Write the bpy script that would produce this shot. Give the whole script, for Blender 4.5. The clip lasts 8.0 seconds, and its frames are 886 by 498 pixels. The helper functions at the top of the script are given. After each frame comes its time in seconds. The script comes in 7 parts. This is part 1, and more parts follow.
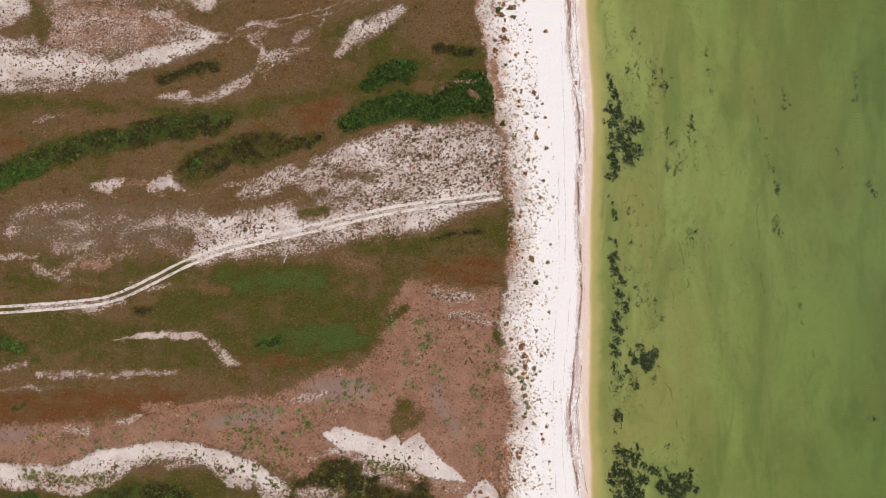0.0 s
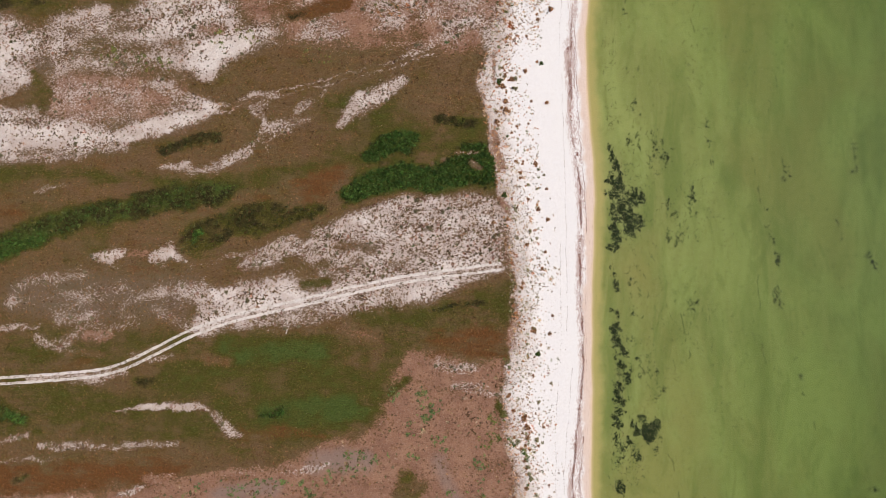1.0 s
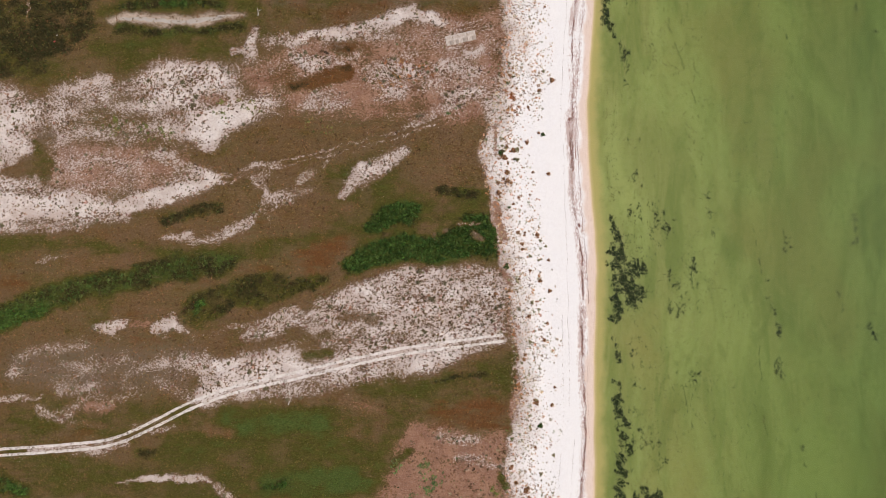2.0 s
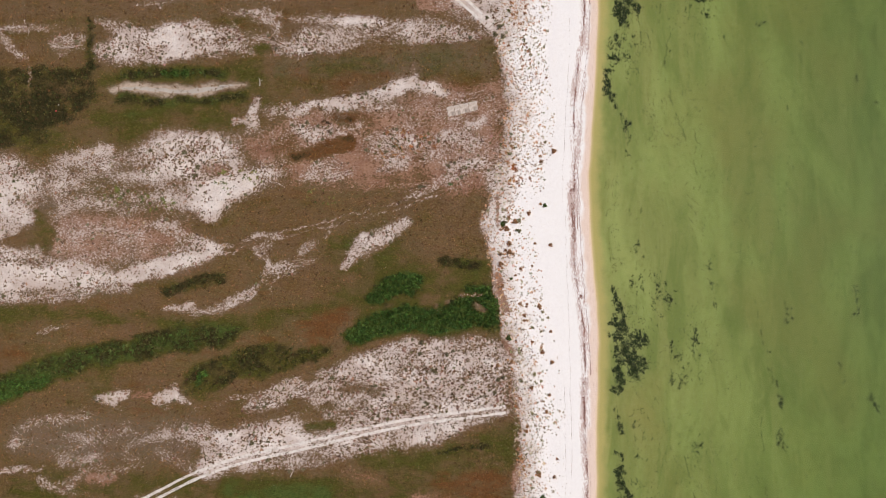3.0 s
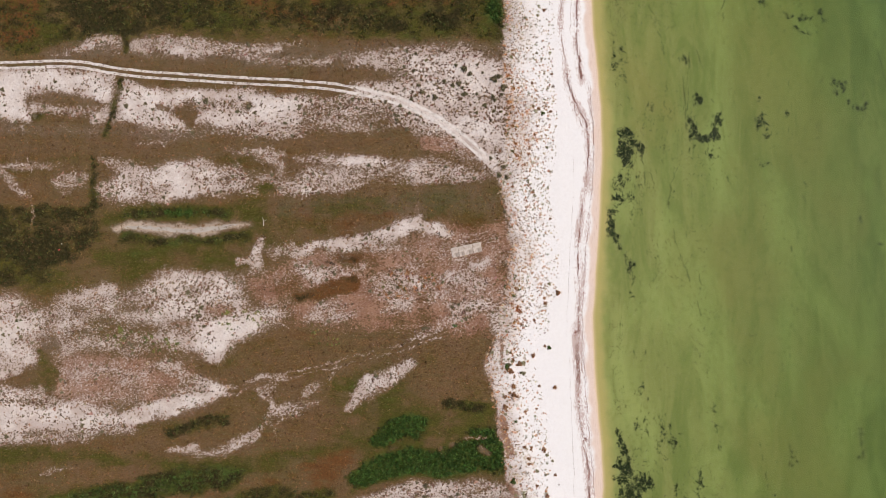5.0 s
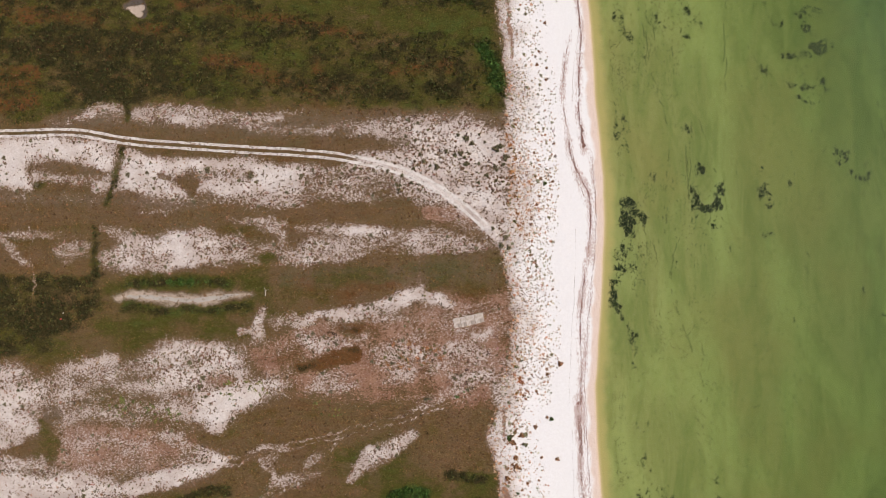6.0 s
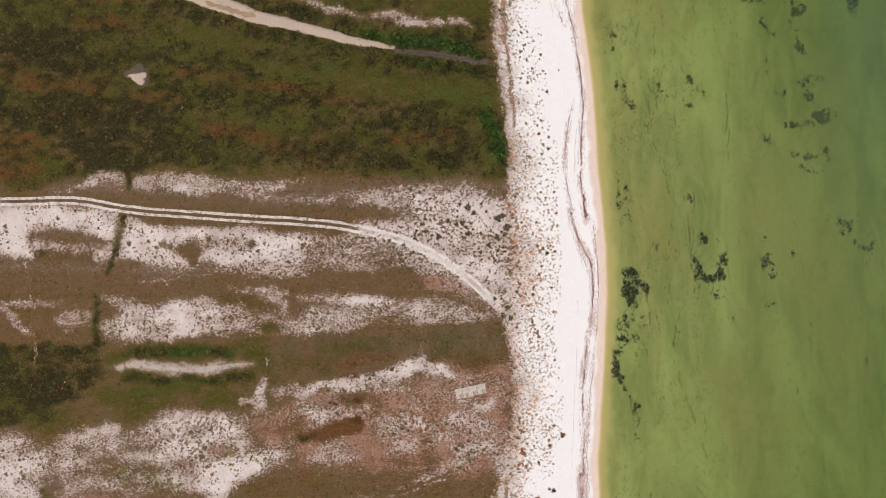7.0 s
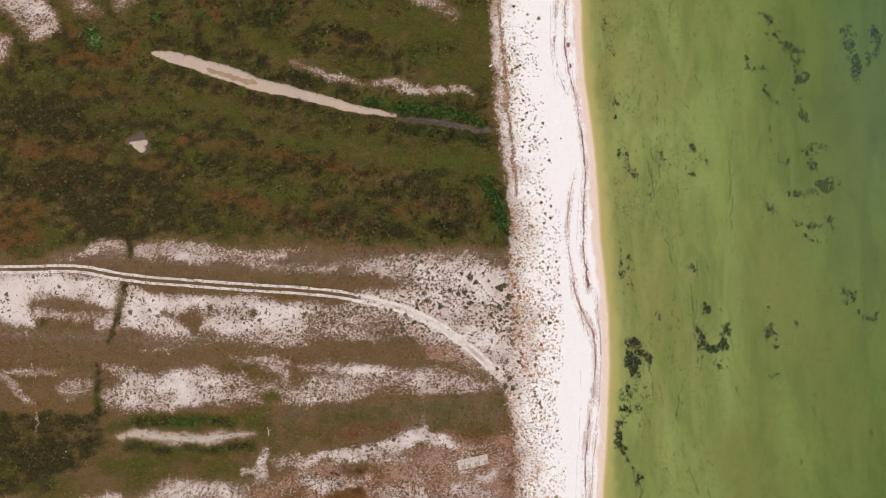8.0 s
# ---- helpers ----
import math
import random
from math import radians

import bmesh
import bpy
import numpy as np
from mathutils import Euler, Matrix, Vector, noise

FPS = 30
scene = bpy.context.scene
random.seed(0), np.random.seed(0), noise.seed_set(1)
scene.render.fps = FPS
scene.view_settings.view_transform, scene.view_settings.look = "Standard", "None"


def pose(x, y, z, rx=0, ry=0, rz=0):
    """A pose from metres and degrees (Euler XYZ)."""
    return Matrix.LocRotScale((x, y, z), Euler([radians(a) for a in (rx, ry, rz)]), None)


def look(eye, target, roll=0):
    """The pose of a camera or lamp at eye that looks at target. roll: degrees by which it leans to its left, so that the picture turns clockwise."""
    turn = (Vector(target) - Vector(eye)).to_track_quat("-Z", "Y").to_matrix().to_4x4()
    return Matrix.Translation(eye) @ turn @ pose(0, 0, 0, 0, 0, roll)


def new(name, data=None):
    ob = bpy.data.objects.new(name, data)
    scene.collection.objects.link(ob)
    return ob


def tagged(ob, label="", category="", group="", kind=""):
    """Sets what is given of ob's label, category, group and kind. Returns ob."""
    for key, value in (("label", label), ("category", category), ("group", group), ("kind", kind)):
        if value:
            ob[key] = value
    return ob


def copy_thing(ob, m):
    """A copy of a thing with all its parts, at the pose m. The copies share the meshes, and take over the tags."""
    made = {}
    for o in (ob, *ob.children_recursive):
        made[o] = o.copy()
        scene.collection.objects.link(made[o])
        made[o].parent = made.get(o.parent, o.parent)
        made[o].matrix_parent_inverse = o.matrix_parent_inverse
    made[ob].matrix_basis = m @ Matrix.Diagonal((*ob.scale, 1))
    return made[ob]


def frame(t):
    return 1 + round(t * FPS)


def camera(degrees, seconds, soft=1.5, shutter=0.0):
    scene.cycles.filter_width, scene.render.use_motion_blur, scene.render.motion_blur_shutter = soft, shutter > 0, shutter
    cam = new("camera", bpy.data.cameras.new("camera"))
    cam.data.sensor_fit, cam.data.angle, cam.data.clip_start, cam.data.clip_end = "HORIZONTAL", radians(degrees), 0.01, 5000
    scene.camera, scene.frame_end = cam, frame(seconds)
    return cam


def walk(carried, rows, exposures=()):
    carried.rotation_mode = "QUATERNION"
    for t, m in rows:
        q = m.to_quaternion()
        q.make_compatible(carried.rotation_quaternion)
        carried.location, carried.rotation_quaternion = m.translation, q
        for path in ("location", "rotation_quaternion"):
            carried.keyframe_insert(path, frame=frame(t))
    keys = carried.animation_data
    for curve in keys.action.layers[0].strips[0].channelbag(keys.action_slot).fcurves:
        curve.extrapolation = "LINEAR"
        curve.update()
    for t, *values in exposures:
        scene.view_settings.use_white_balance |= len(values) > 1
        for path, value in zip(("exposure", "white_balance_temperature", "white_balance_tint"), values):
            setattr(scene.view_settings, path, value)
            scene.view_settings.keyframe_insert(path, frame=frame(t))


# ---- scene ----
# ---- the camera and its flight along the shore ----
cam = camera(70.0, 8.0, soft=0.75)
FLIGHT = [
    (0, 0.000, -0.000, 139.958, 1.500, 2.461, 0.064),
    (0.5, -0.564, 7.592, 140.318, 1.615, 2.321, -0.024),
    (1, -1.085, 15.246, 140.669, 1.716, 2.196, -0.101),
    (1.5, -1.563, 22.955, 141.010, 1.804, 2.086, -0.169),
    (2, -1.999, 30.712, 141.340, 1.879, 1.992, -0.226),
    (2.5, -2.392, 38.510, 141.655, 1.943, 1.913, -0.275),
    (3, -2.743, 46.344, 141.955, 1.996, 1.848, -0.316),
    (3.5, -3.052, 54.206, 142.238, 2.041, 1.799, -0.350),
    (4, -3.318, 62.090, 142.502, 2.079, 1.765, -0.379),
    (4.5, -3.542, 69.989, 142.745, 2.110, 1.746, -0.402),
    (5, -3.725, 77.897, 142.966, 2.136, 1.741, -0.421),
    (5.5, -3.865, 85.806, 143.163, 2.158, 1.752, -0.436),
    (6, -3.964, 93.712, 143.335, 2.177, 1.778, -0.450),
    (6.5, -4.021, 101.606, 143.478, 2.195, 1.818, -0.462),
    (7, -4.037, 109.482, 143.592, 2.213, 1.873, -0.473),
    (7.5, -4.011, 117.334, 143.675, 2.232, 1.944, -0.486),
    (8, -3.944, 125.155, 143.726, 2.253, 2.029, -0.499),
]
EXPOSURES = [(0, 0.22, 7300, 10), (8, 0.22, 7300, 10)]
walk(cam, [(t, pose(*place)) for t, *place in FLIGHT], EXPOSURES)
SUN_POWER = 1.7

# ---- world and sun: a bright midday under thin cloud ----
SUN_ELEVATION, SUN_BEARING = 56.0, 8.0        # degrees up; degrees from east towards north
world = bpy.data.worlds.new("sky")
scene.world = world
world.use_nodes = True
wn = world.node_tree
sky = wn.nodes.new("ShaderNodeTexSky")
sky.sky_type, sky.sun_disc = "NISHITA", False
sky.sun_elevation, sky.sun_rotation = radians(SUN_ELEVATION), radians(90 - SUN_BEARING)
sky.air_density, sky.dust_density = 1.0, 2.5
wn.links.new(sky.outputs[0], wn.nodes["Background"].inputs[0])
wn.nodes["Background"].inputs[1].default_value = 0.15
sun_data = bpy.data.lights.new("sun", "SUN")
sun_data.energy, sun_data.angle, sun_data.color = SUN_POWER, radians(4), (1.0, 0.95, 0.88)
sun = new("sun", sun_data)
_d = Vector((math.cos(radians(SUN_ELEVATION)) * math.cos(radians(SUN_BEARING)),
             math.cos(radians(SUN_ELEVATION)) * math.sin(radians(SUN_BEARING)), math.sin(radians(SUN_ELEVATION))))
sun.matrix_world = look(_d * 300, (0, 0, 0))


# ---- material helpers ----
class Nodes:
    """A node tree being written."""
    def __init__(self, name):
        self.mat = bpy.data.materials.new(name)
        self.mat.use_nodes = True
        self.tree = self.mat.node_tree
        self.bsdf = self.tree.nodes["Principled BSDF"]
        self.out = self.tree.nodes["Material Output"]

    def node(self, kind):
        return self.tree.nodes.new(kind)

    def put(self, value, socket):
        if isinstance(value, bpy.types.NodeSocket):
            self.tree.links.new(value, socket)
        elif isinstance(value, tuple) and len(value) == 3 and socket.type == "RGBA":
            socket.default_value = (*value, 1)
        else:
            socket.default_value = value

    def attr(self, name, colour=False):
        n = self.node("ShaderNodeAttribute")
        n.attribute_name = name
        return n.outputs["Color" if colour else "Fac"]

    def place(self, scale=(1, 1, 1), turn=0.0):
        c = self.node("ShaderNodeTexCoord")
        m = self.node("ShaderNodeMapping")
        m.inputs["Scale"].default_value = scale
        m.inputs["Rotation"].default_value = (0, 0, radians(turn))
        self.tree.links.new(c.outputs["Object"], m.inputs["Vector"])
        return m.outputs[0]

    def noise(self, scale, detail=3.0, rough=0.55, where=None, distort=0.0):
        n = self.node("ShaderNodeTexNoise")
        n.inputs["Scale"].default_value, n.inputs["Detail"].default_value = scale, detail
        n.inputs["Roughness"].default_value, n.inputs["Distortion"].default_value = rough, distort
        self.tree.links.new(where if where is not None else self.place(), n.inputs["Vector"])
        return n.outputs["Fac"]

    def math(self, op, a, b=0.0, c=0.0, clamp=False):
        n = self.node("ShaderNodeMath")
        n.operation, n.use_clamp = op, clamp
        for v, s in zip((a, b, c), n.inputs):
            self.put(v, s)
        return n.outputs[0]

    def span(self, v, a, b, lo=0.0, hi=1.0):
        n = self.node("ShaderNodeMapRange")
        n.interpolation_type = "SMOOTHSTEP"
        for value, s in zip((v, a, b, lo, hi), n.inputs):
            self.put(value, s)
        return n.outputs[0]

    def mix(self, f, a, b, blend="MIX"):
        n = self.node("ShaderNodeMix")
        n.data_type, n.blend_type = "RGBA", blend
        self.put(f, n.inputs[0]), self.put(a, n.inputs[6]), self.put(b, n.inputs[7])
        return n.outputs[2]

    def cut(self, cover, grain, edge=0.09):
        """Where a cover of 0..1 stands above the grain: a broken edge in place of a soft one."""
        d = self.math("SUBTRACT", cover, grain)
        return self.span(d, -edge, edge)

    def bump(self, height, strength, distance):
        n = self.node("ShaderNodeBump")
        n.inputs["Strength"].default_value, n.inputs["Distance"].default_value = strength, distance
        self.put(height, n.inputs["Height"])
        self.tree.links.new(n.outputs[0], self.bsdf.inputs["Normal"])

    def finish(self, colour, rough=0.9, gloss=0.2):
        self.put(colour, self.bsdf.inputs["Base Color"])
        self.put(rough, self.bsdf.inputs["Roughness"])
        self.bsdf.inputs["Specular IOR Level"].default_value = gloss
        return self.mat


def ground_material():
    m = Nodes("shore_ground")
    fine = m.span(m.noise(6.0, 3, 0.65), 0.28, 0.72)
    grit = m.span(m.noise(11.0, 2, 0.6), 0.3, 0.7)
    mid = m.span(m.noise(1.9, 4, 0.7), 0.27, 0.73)
    broad = m.span(m.noise(0.22, 4, 0.6), 0.3, 0.7)
    wide = m.span(m.noise(0.05, 3, 0.55), 0.32, 0.68)
    streak = m.span(m.noise(0.5, 4, 0.6, m.place((0.35, 1.3, 1), -12)), 0.3, 0.7)
    stir = m.node("ShaderNodeTexNoise")
    stir.inputs["Scale"].default_value, stir.inputs["Detail"].default_value = 1.6, 3
    m.put(m.place(), stir.inputs["Vector"])

    def clumps(scale, heart):
        """Rounded plant clumps of uneven size with open ground between them: 1 in a clump's heart."""
        warp = m.node("ShaderNodeVectorMath")
        warp.operation = "ADD"
        m.put(m.place((0.85, 1.2, 1), -8), warp.inputs[0]), m.put(stir.outputs["Color"], warp.inputs[1])
        cells = m.node("ShaderNodeTexVoronoi")
        cells.inputs["Scale"].default_value = scale
        m.put(warp.outputs[0], cells.inputs["Vector"])
        tall = m.node("ShaderNodeSeparateColor")
        m.put(cells.outputs["Color"], tall.inputs[0])
        core = m.span(cells.outputs["Distance"], 0.05, heart, 1.0, 0.0)
        return m.math("MULTIPLY", core, m.math("MULTIPLY_ADD", tall.outputs[0], 0.9, 0.45)), tall.outputs[1]

    small, hue = clumps(3.1, 0.75)
    large, hue_large = clumps(1.45, 0.62)
    hearts = m.math("MAXIMUM", m.math("MULTIPLY", small, 0.9), m.math("MULTIPLY", large, m.span(broad, 0.25, 0.75)))
    loose = m.math("MULTIPLY_ADD", m.math("SUBTRACT", mid, 0.5), 0.8, m.math("MULTIPLY_ADD", m.math("SUBTRACT", fine, 0.5), 0.7, 0.5))
    grain = m.math("MULTIPLY_ADD", hearts, 0.52, m.math("MULTIPLY", loose, 0.56))
    grain2 = m.math("MULTIPLY_ADD", m.math("SUBTRACT", broad, 0.5), 0.5, m.math("MULTIPLY_ADD", m.math("SUBTRACT", streak, 0.5), 0.5, 0.5))
    # dry and living grass
    blade = m.span(m.noise(2.6, 4, 0.7, m.place((0.8, 1.6, 1), -10)), 0.32, 0.68)
    nap = m.span(m.noise(4.2, 3, 0.7, m.place((0.6, 1.5, 1), -10)), 0.34, 0.66)
    dry = m.mix(streak, (0.190, 0.103, 0.045), (0.125, 0.071, 0.028))
    dry = m.mix(m.math("MULTIPLY", m.math("MAXIMUM", blade, m.span(large, 0.5, 0.8)), 0.7), dry, (0.084, 0.052, 0.022))
    dry = m.mix(m.math("MULTIPLY", m.span(nap, 0.55, 1.0), 0.5), dry, (0.265, 0.170, 0.096))
    dry = m.mix(m.math("MULTIPLY", broad, 0.45), dry, (0.140, 0.086, 0.056))
    dry = m.mix(m.math("MULTIPLY", m.math("MULTIPLY", wide, streak), 0.5), dry, (0.105, 0.094, 0.036))
    green = m.mix(m.math("MULTIPLY_ADD", blade, 0.6, m.math("MULTIPLY", streak, 0.4)), (0.088, 0.078, 0.018), (0.040, 0.041, 0.008))
    green = m.mix(m.math("MULTIPLY", m.span(nap, 0.55, 1.0), 0.4), green, (0.135, 0.113, 0.036))
    lush = m.mix(blade, (0.085, 0.112, 0.030), (0.042, 0.064, 0.015))
    c = m.mix(m.cut(m.attr("green"), m.math("MULTIPLY_ADD", grain2, 0.7, 0.0), 0.3), dry, green)
    c = m.mix(m.cut(m.attr("green"), m.math("MULTIPLY_ADD", grain2, 0.5, 0.55), 0.25), c, lush)
    c = m.mix(m.cut(m.attr("rust"), m.math("MULTIPLY_ADD", grain2, 0.7, 0.15), 0.3), c, m.mix(mid, (0.165, 0.066, 0.024), (0.098, 0.049, 0.019)))
    c = m.mix(m.cut(m.attr("dark"), m.math("MULTIPLY_ADD", grain, 0.6, 0.2), 0.25), c, m.mix(mid, (0.020, 0.018, 0.007), (0.060, 0.045, 0.019)))
    c = m.mix(m.math("MULTIPLY", m.attr("grey"), 0.75), c, m.mix(mid, (0.140, 0.106, 0.080), (0.20, 0.155, 0.125)))
    # bare reddish soil, with crumbs and darker damp spots
    soil = m.mix(broad, (0.240, 0.120, 0.078), (0.340, 0.182, 0.116))
    soil = m.mix(m.math("MULTIPLY", mid, 0.5), soil, (0.205, 0.108, 0.072))
    soil = m.mix(m.math("MULTIPLY", m.span(fine, 0.55, 1.0), 0.5), soil, (0.42, 0.285, 0.225))
    soil = m.mix(m.math("MULTIPLY", m.span(grit, 0.55, 1.0), 0.4), soil, (0.13, 0.075, 0.05))
    soil = m.mix(m.math("MULTIPLY", m.span(large, 0.5, 0.85), 0.7), soil, m.mix(hue_large, (0.105, 0.062, 0.036), (0.150, 0.085, 0.055)))
    soil = m.mix(m.attr("grey"), soil, (0.25, 0.18, 0.155))
    c = m.mix(m.cut(m.attr("soil"), m.math("MULTIPLY_ADD", grain, 0.7, 0.1), 0.16), c, soil)
    # pale shell sand, whitest on the beach; dusty where plants hold it
    inland = m.mix(m.math("MULTIPLY_ADD", mid, 0.5, m.math("MULTIPLY", broad, 0.5)), (0.60, 0.500, 0.445), (0.77, 0.712, 0.680))
    inland = m.mix(m.math("MULTIPLY", fine, 0.35), inland, (0.50, 0.41, 0.365))
    beach = m.mix(m.math("MULTIPLY", mid, 0.5), (0.755, 0.733, 0.725), (0.70, 0.668, 0.655))
    beach = m.mix(m.math("MULTIPLY", m.span(m.noise(2.2, 5, 0.7, m.place((1.6, 0.5, 1))), 0.55, 0.75), 0.25), beach, (0.60, 0.545, 0.52))
    sand = m.mix(m.attr("beach"), inland, beach)
    sand = m.mix(m.math("MULTIPLY", m.span(grit, 0.5, 1.0), m.math("SUBTRACT", 0.34, m.math("MULTIPLY", m.attr("beach"), 0.2))), sand, (0.28, 0.20, 0.155))
    held, dust = m.attr("sand"), m.attr("blown")
    core = m.math("MULTIPLY_ADD", m.math("SUBTRACT", broad, 0.5), 0.35, m.math("MULTIPLY_ADD", dust, 0.6, m.math("MULTIPLY", held, 0.4)))
    sand = m.mix(m.span(core, 0.85, 0.35, 0.0, 0.6), sand, m.mix(mid, (0.44, 0.335, 0.290), (0.36, 0.262, 0.218)))
    crust = m.mix(m.math("MULTIPLY_ADD", broad, 0.6, m.math("MULTIPLY", mid, 0.4)), (0.165, 0.117, 0.086), (0.335, 0.240, 0.196))
    crust = m.mix(m.math("MULTIPLY", m.attr("soil"), 0.85), crust, m.mix(broad, (0.33, 0.195, 0.145), (0.42, 0.270, 0.215)))
    crust = m.mix(m.math("MULTIPLY", m.span(fine, 0.45, 1.0), 0.5), crust, (0.15, 0.103, 0.073))
    plants = m.mix(hue, (0.125, 0.080, 0.048), (0.190, 0.108, 0.074))
    spread = m.math("MULTIPLY_ADD", dust, 0.62, m.math("MULTIPLY", held, 0.55))
    c = m.mix(m.math("MULTIPLY", m.span(m.math("SUBTRACT", spread, m.math("MULTIPLY", grain, 0.45)), -0.06, 0.26), m.span(m.attr("soil"), 0.65, 1.0, 0.62, 0.12)), c, crust)
    c = m.mix(m.math("MULTIPLY", m.span(hearts, 0.35, 0.7), m.span(held, 0.22, 0.45, 0.0, 0.8)), c, plants)
    flecks = m.math("SUBTRACT", m.math("MULTIPLY_ADD", dust, 0.25, held), m.math("MULTIPLY_ADD", grain, 1.0, 0.04))
    c = m.mix(m.span(flecks, -0.07, 0.10), c, sand)
    silt = m.mix(m.math("MULTIPLY", mid, 0.5), (0.50, 0.395, 0.32), (0.40, 0.305, 0.235))
    c = m.mix(m.cut(m.attr("silt"), m.math("MULTIPLY_ADD", grain, 0.3, 0.35), 0.3), c, silt)
    c = m.mix(m.attr("mud"), c, m.mix(mid, (0.075, 0.062, 0.052), (0.12, 0.10, 0.09)))
    # wet rim and the seabed
    # broken shell and weed crumbs strewn along the wrack
    crumbs = m.cut(m.attr("shell"), m.math("MULTIPLY_ADD", m.span(m.noise(3.4, 4, 0.7, m.place((1.5, 0.55, 1))), 0.3, 0.7), 0.8, 0.1), 0.12)
    c = m.mix(m.math("MULTIPLY", crumbs, 0.8), c, m.mix(fine, (0.50, 0.365, 0.325), (0.36, 0.235, 0.205)))
    wet = m.span(m.math("MULTIPLY_ADD", broad, 0.03, m.attr("depth")), -0.055, -0.02)
    rim = m.mix(m.math("MULTIPLY", m.span(m.noise(1.6, 4, 0.65, m.place((2.4, 0.35, 1))), 0.5, 0.75), 0.5), m.mix(fine, (0.68, 0.55, 0.48), (0.62, 0.49, 0.42)), (0.47, 0.31, 0.25))
    c = m.mix(wet, c, rim)
    slant = m.place((0.9, 0.22, 1), 9)
    film = m.span(m.noise(0.22, 6, 0.62, slant, 0.8), 0.34, 0.66)
    patch = m.span(m.noise(0.06, 4, 0.6, m.place((1.2, 0.45, 1), 6), 0.5), 0.42, 0.66)
    bed = m.mix(film, (0.262, 0.280, 0.112), (0.182, 0.224, 0.075))
    bed = m.mix(m.math("MULTIPLY", patch, 0.75), bed, (0.31, 0.36, 0.143))
    bed = m.mix(m.math("MULTIPLY", m.span(m.noise(0.035, 4, 0.6, m.place((1.0, 0.6, 1), 20), 0.4), 0.45, 0.65), 0.6), bed, (0.27, 0.245, 0.095))
    bed = m.mix(m.math("MULTIPLY", m.span(m.noise(0.11, 5, 0.65, m.place((1.3, 0.4, 1), 14), 1.2), 0.55, 0.68), 0.32), bed, (0.15, 0.19, 0.06))
    bed = m.mix(m.math("MULTIPLY", m.span(m.noise(0.75, 5, 0.7), 0.5, 0.75), 0.35), bed, (0.14, 0.17, 0.055))
    bed = m.mix(m.math("MULTIPLY", m.span(m.noise(0.9, 5, 0.7, m.place((1, 0.6, 1))), 0.56, 0.72), m.attr("weed")), bed, (0.085, 0.105, 0.035))
    shallow = m.mix(m.span(m.attr("depth"), 0.0, 0.11), m.mix(mid, (0.56, 0.44, 0.29), (0.52, 0.41, 0.26)), (0.37, 0.335, 0.145))
    bed = m.mix(m.span(m.math("MULTIPLY_ADD", broad, 0.10, m.attr("depth")), 0.16, 0.40), shallow, bed)
    c = m.mix(m.span(m.attr("depth"), 0.0, 0.05), c, bed)
    rough = m.math("ADD", m.math("MULTIPLY_ADD", hearts, 0.5, mid), m.math("MULTIPLY", fine, 0.5))
    m.bump(m.math("MULTIPLY", rough, m.span(m.attr("beach"), 0.2, 0.9, 1.0, 0.22)), 0.7, 0.12)
    return m.finish(c, 0.97, 0.03)


def water_material():
    """Shallow green water: tinted by its depth, with a little scatter and the sky's gloss."""
    m = Nodes("shallow_water")
    m.tree.nodes.remove(m.bsdf)
    depth = m.attr("depth")
    clear = m.node("ShaderNodeBsdfTransparent")
    m.put(m.mix(m.span(depth, 0.0, 1.5), (0.98, 0.98, 0.93), (0.63, 0.755, 0.53)), clear.inputs[0])
    murk = m.node("ShaderNodeBsdfDiffuse")
    cloud = m.span(m.noise(0.03, 4, 0.6, m.place((1.3, 0.5, 1), 8)), 0.35, 0.65)
    m.put(m.mix(m.span(depth, 1.25, 1.95), m.mix(cloud, (0.130, 0.185, 0.048), (0.095, 0.155, 0.046)), (0.050, 0.120, 0.058)), murk.inputs[0])
    body = m.node("ShaderNodeMixShader")
    m.put(m.span(depth, 0.32, 1.8, 0.0, 0.30), body.inputs[0])
    m.put(clear.outputs[0], body.inputs[1]), m.put(murk.outputs[0], body.inputs[2])
    gloss = m.node("ShaderNodeBsdfGlossy")
    gloss.inputs["Roughness"].default_value = 0.5
    ripple = m.math("ADD", m.noise(1.1, 3, 0.6, m.place((0.6, 1.6, 1), 8)), m.math("MULTIPLY", m.noise(3.6, 2, 0.5, m.place((0.7, 1.5, 1), -6)), 0.5))
    bump = m.node("ShaderNodeBump")
    bump.inputs["Strength"].default_value, bump.inputs["Distance"].default_value = 0.25, 0.05
    m.put(ripple, bump.inputs["Height"])
    m.tree.links.new(bump.outputs[0], gloss.inputs["Normal"])
    fres = m.node("ShaderNodeFresnel")
    fres.inputs["IOR"].default_value = 1.2
    top = m.node("ShaderNodeMixShader")
    m.put(fres.outputs[0], top.inputs[0])
    m.put(body.outputs[0], top.inputs[1]), m.put(gloss.outputs[0], top.inputs[2])
    m.tree.links.new(top.outputs[0], m.out.inputs[0])
    return m.mat


def plant_material(name, rough=0.85, gloss=0.04):
    """Leaves and stalks: the plant's own tint, varied leaf by leaf, and a little light through the leaf."""
    m = Nodes(name)
    g = m.node("ShaderNodeNewGeometry")
    shade = m.span(g.outputs["Random Per Island"], 0.0, 1.0, 0.7, 1.3)
    c = m.mix(1.0, m.attr("tint", True), shade, "MULTIPLY")
    return m.finish(c, rough, gloss)


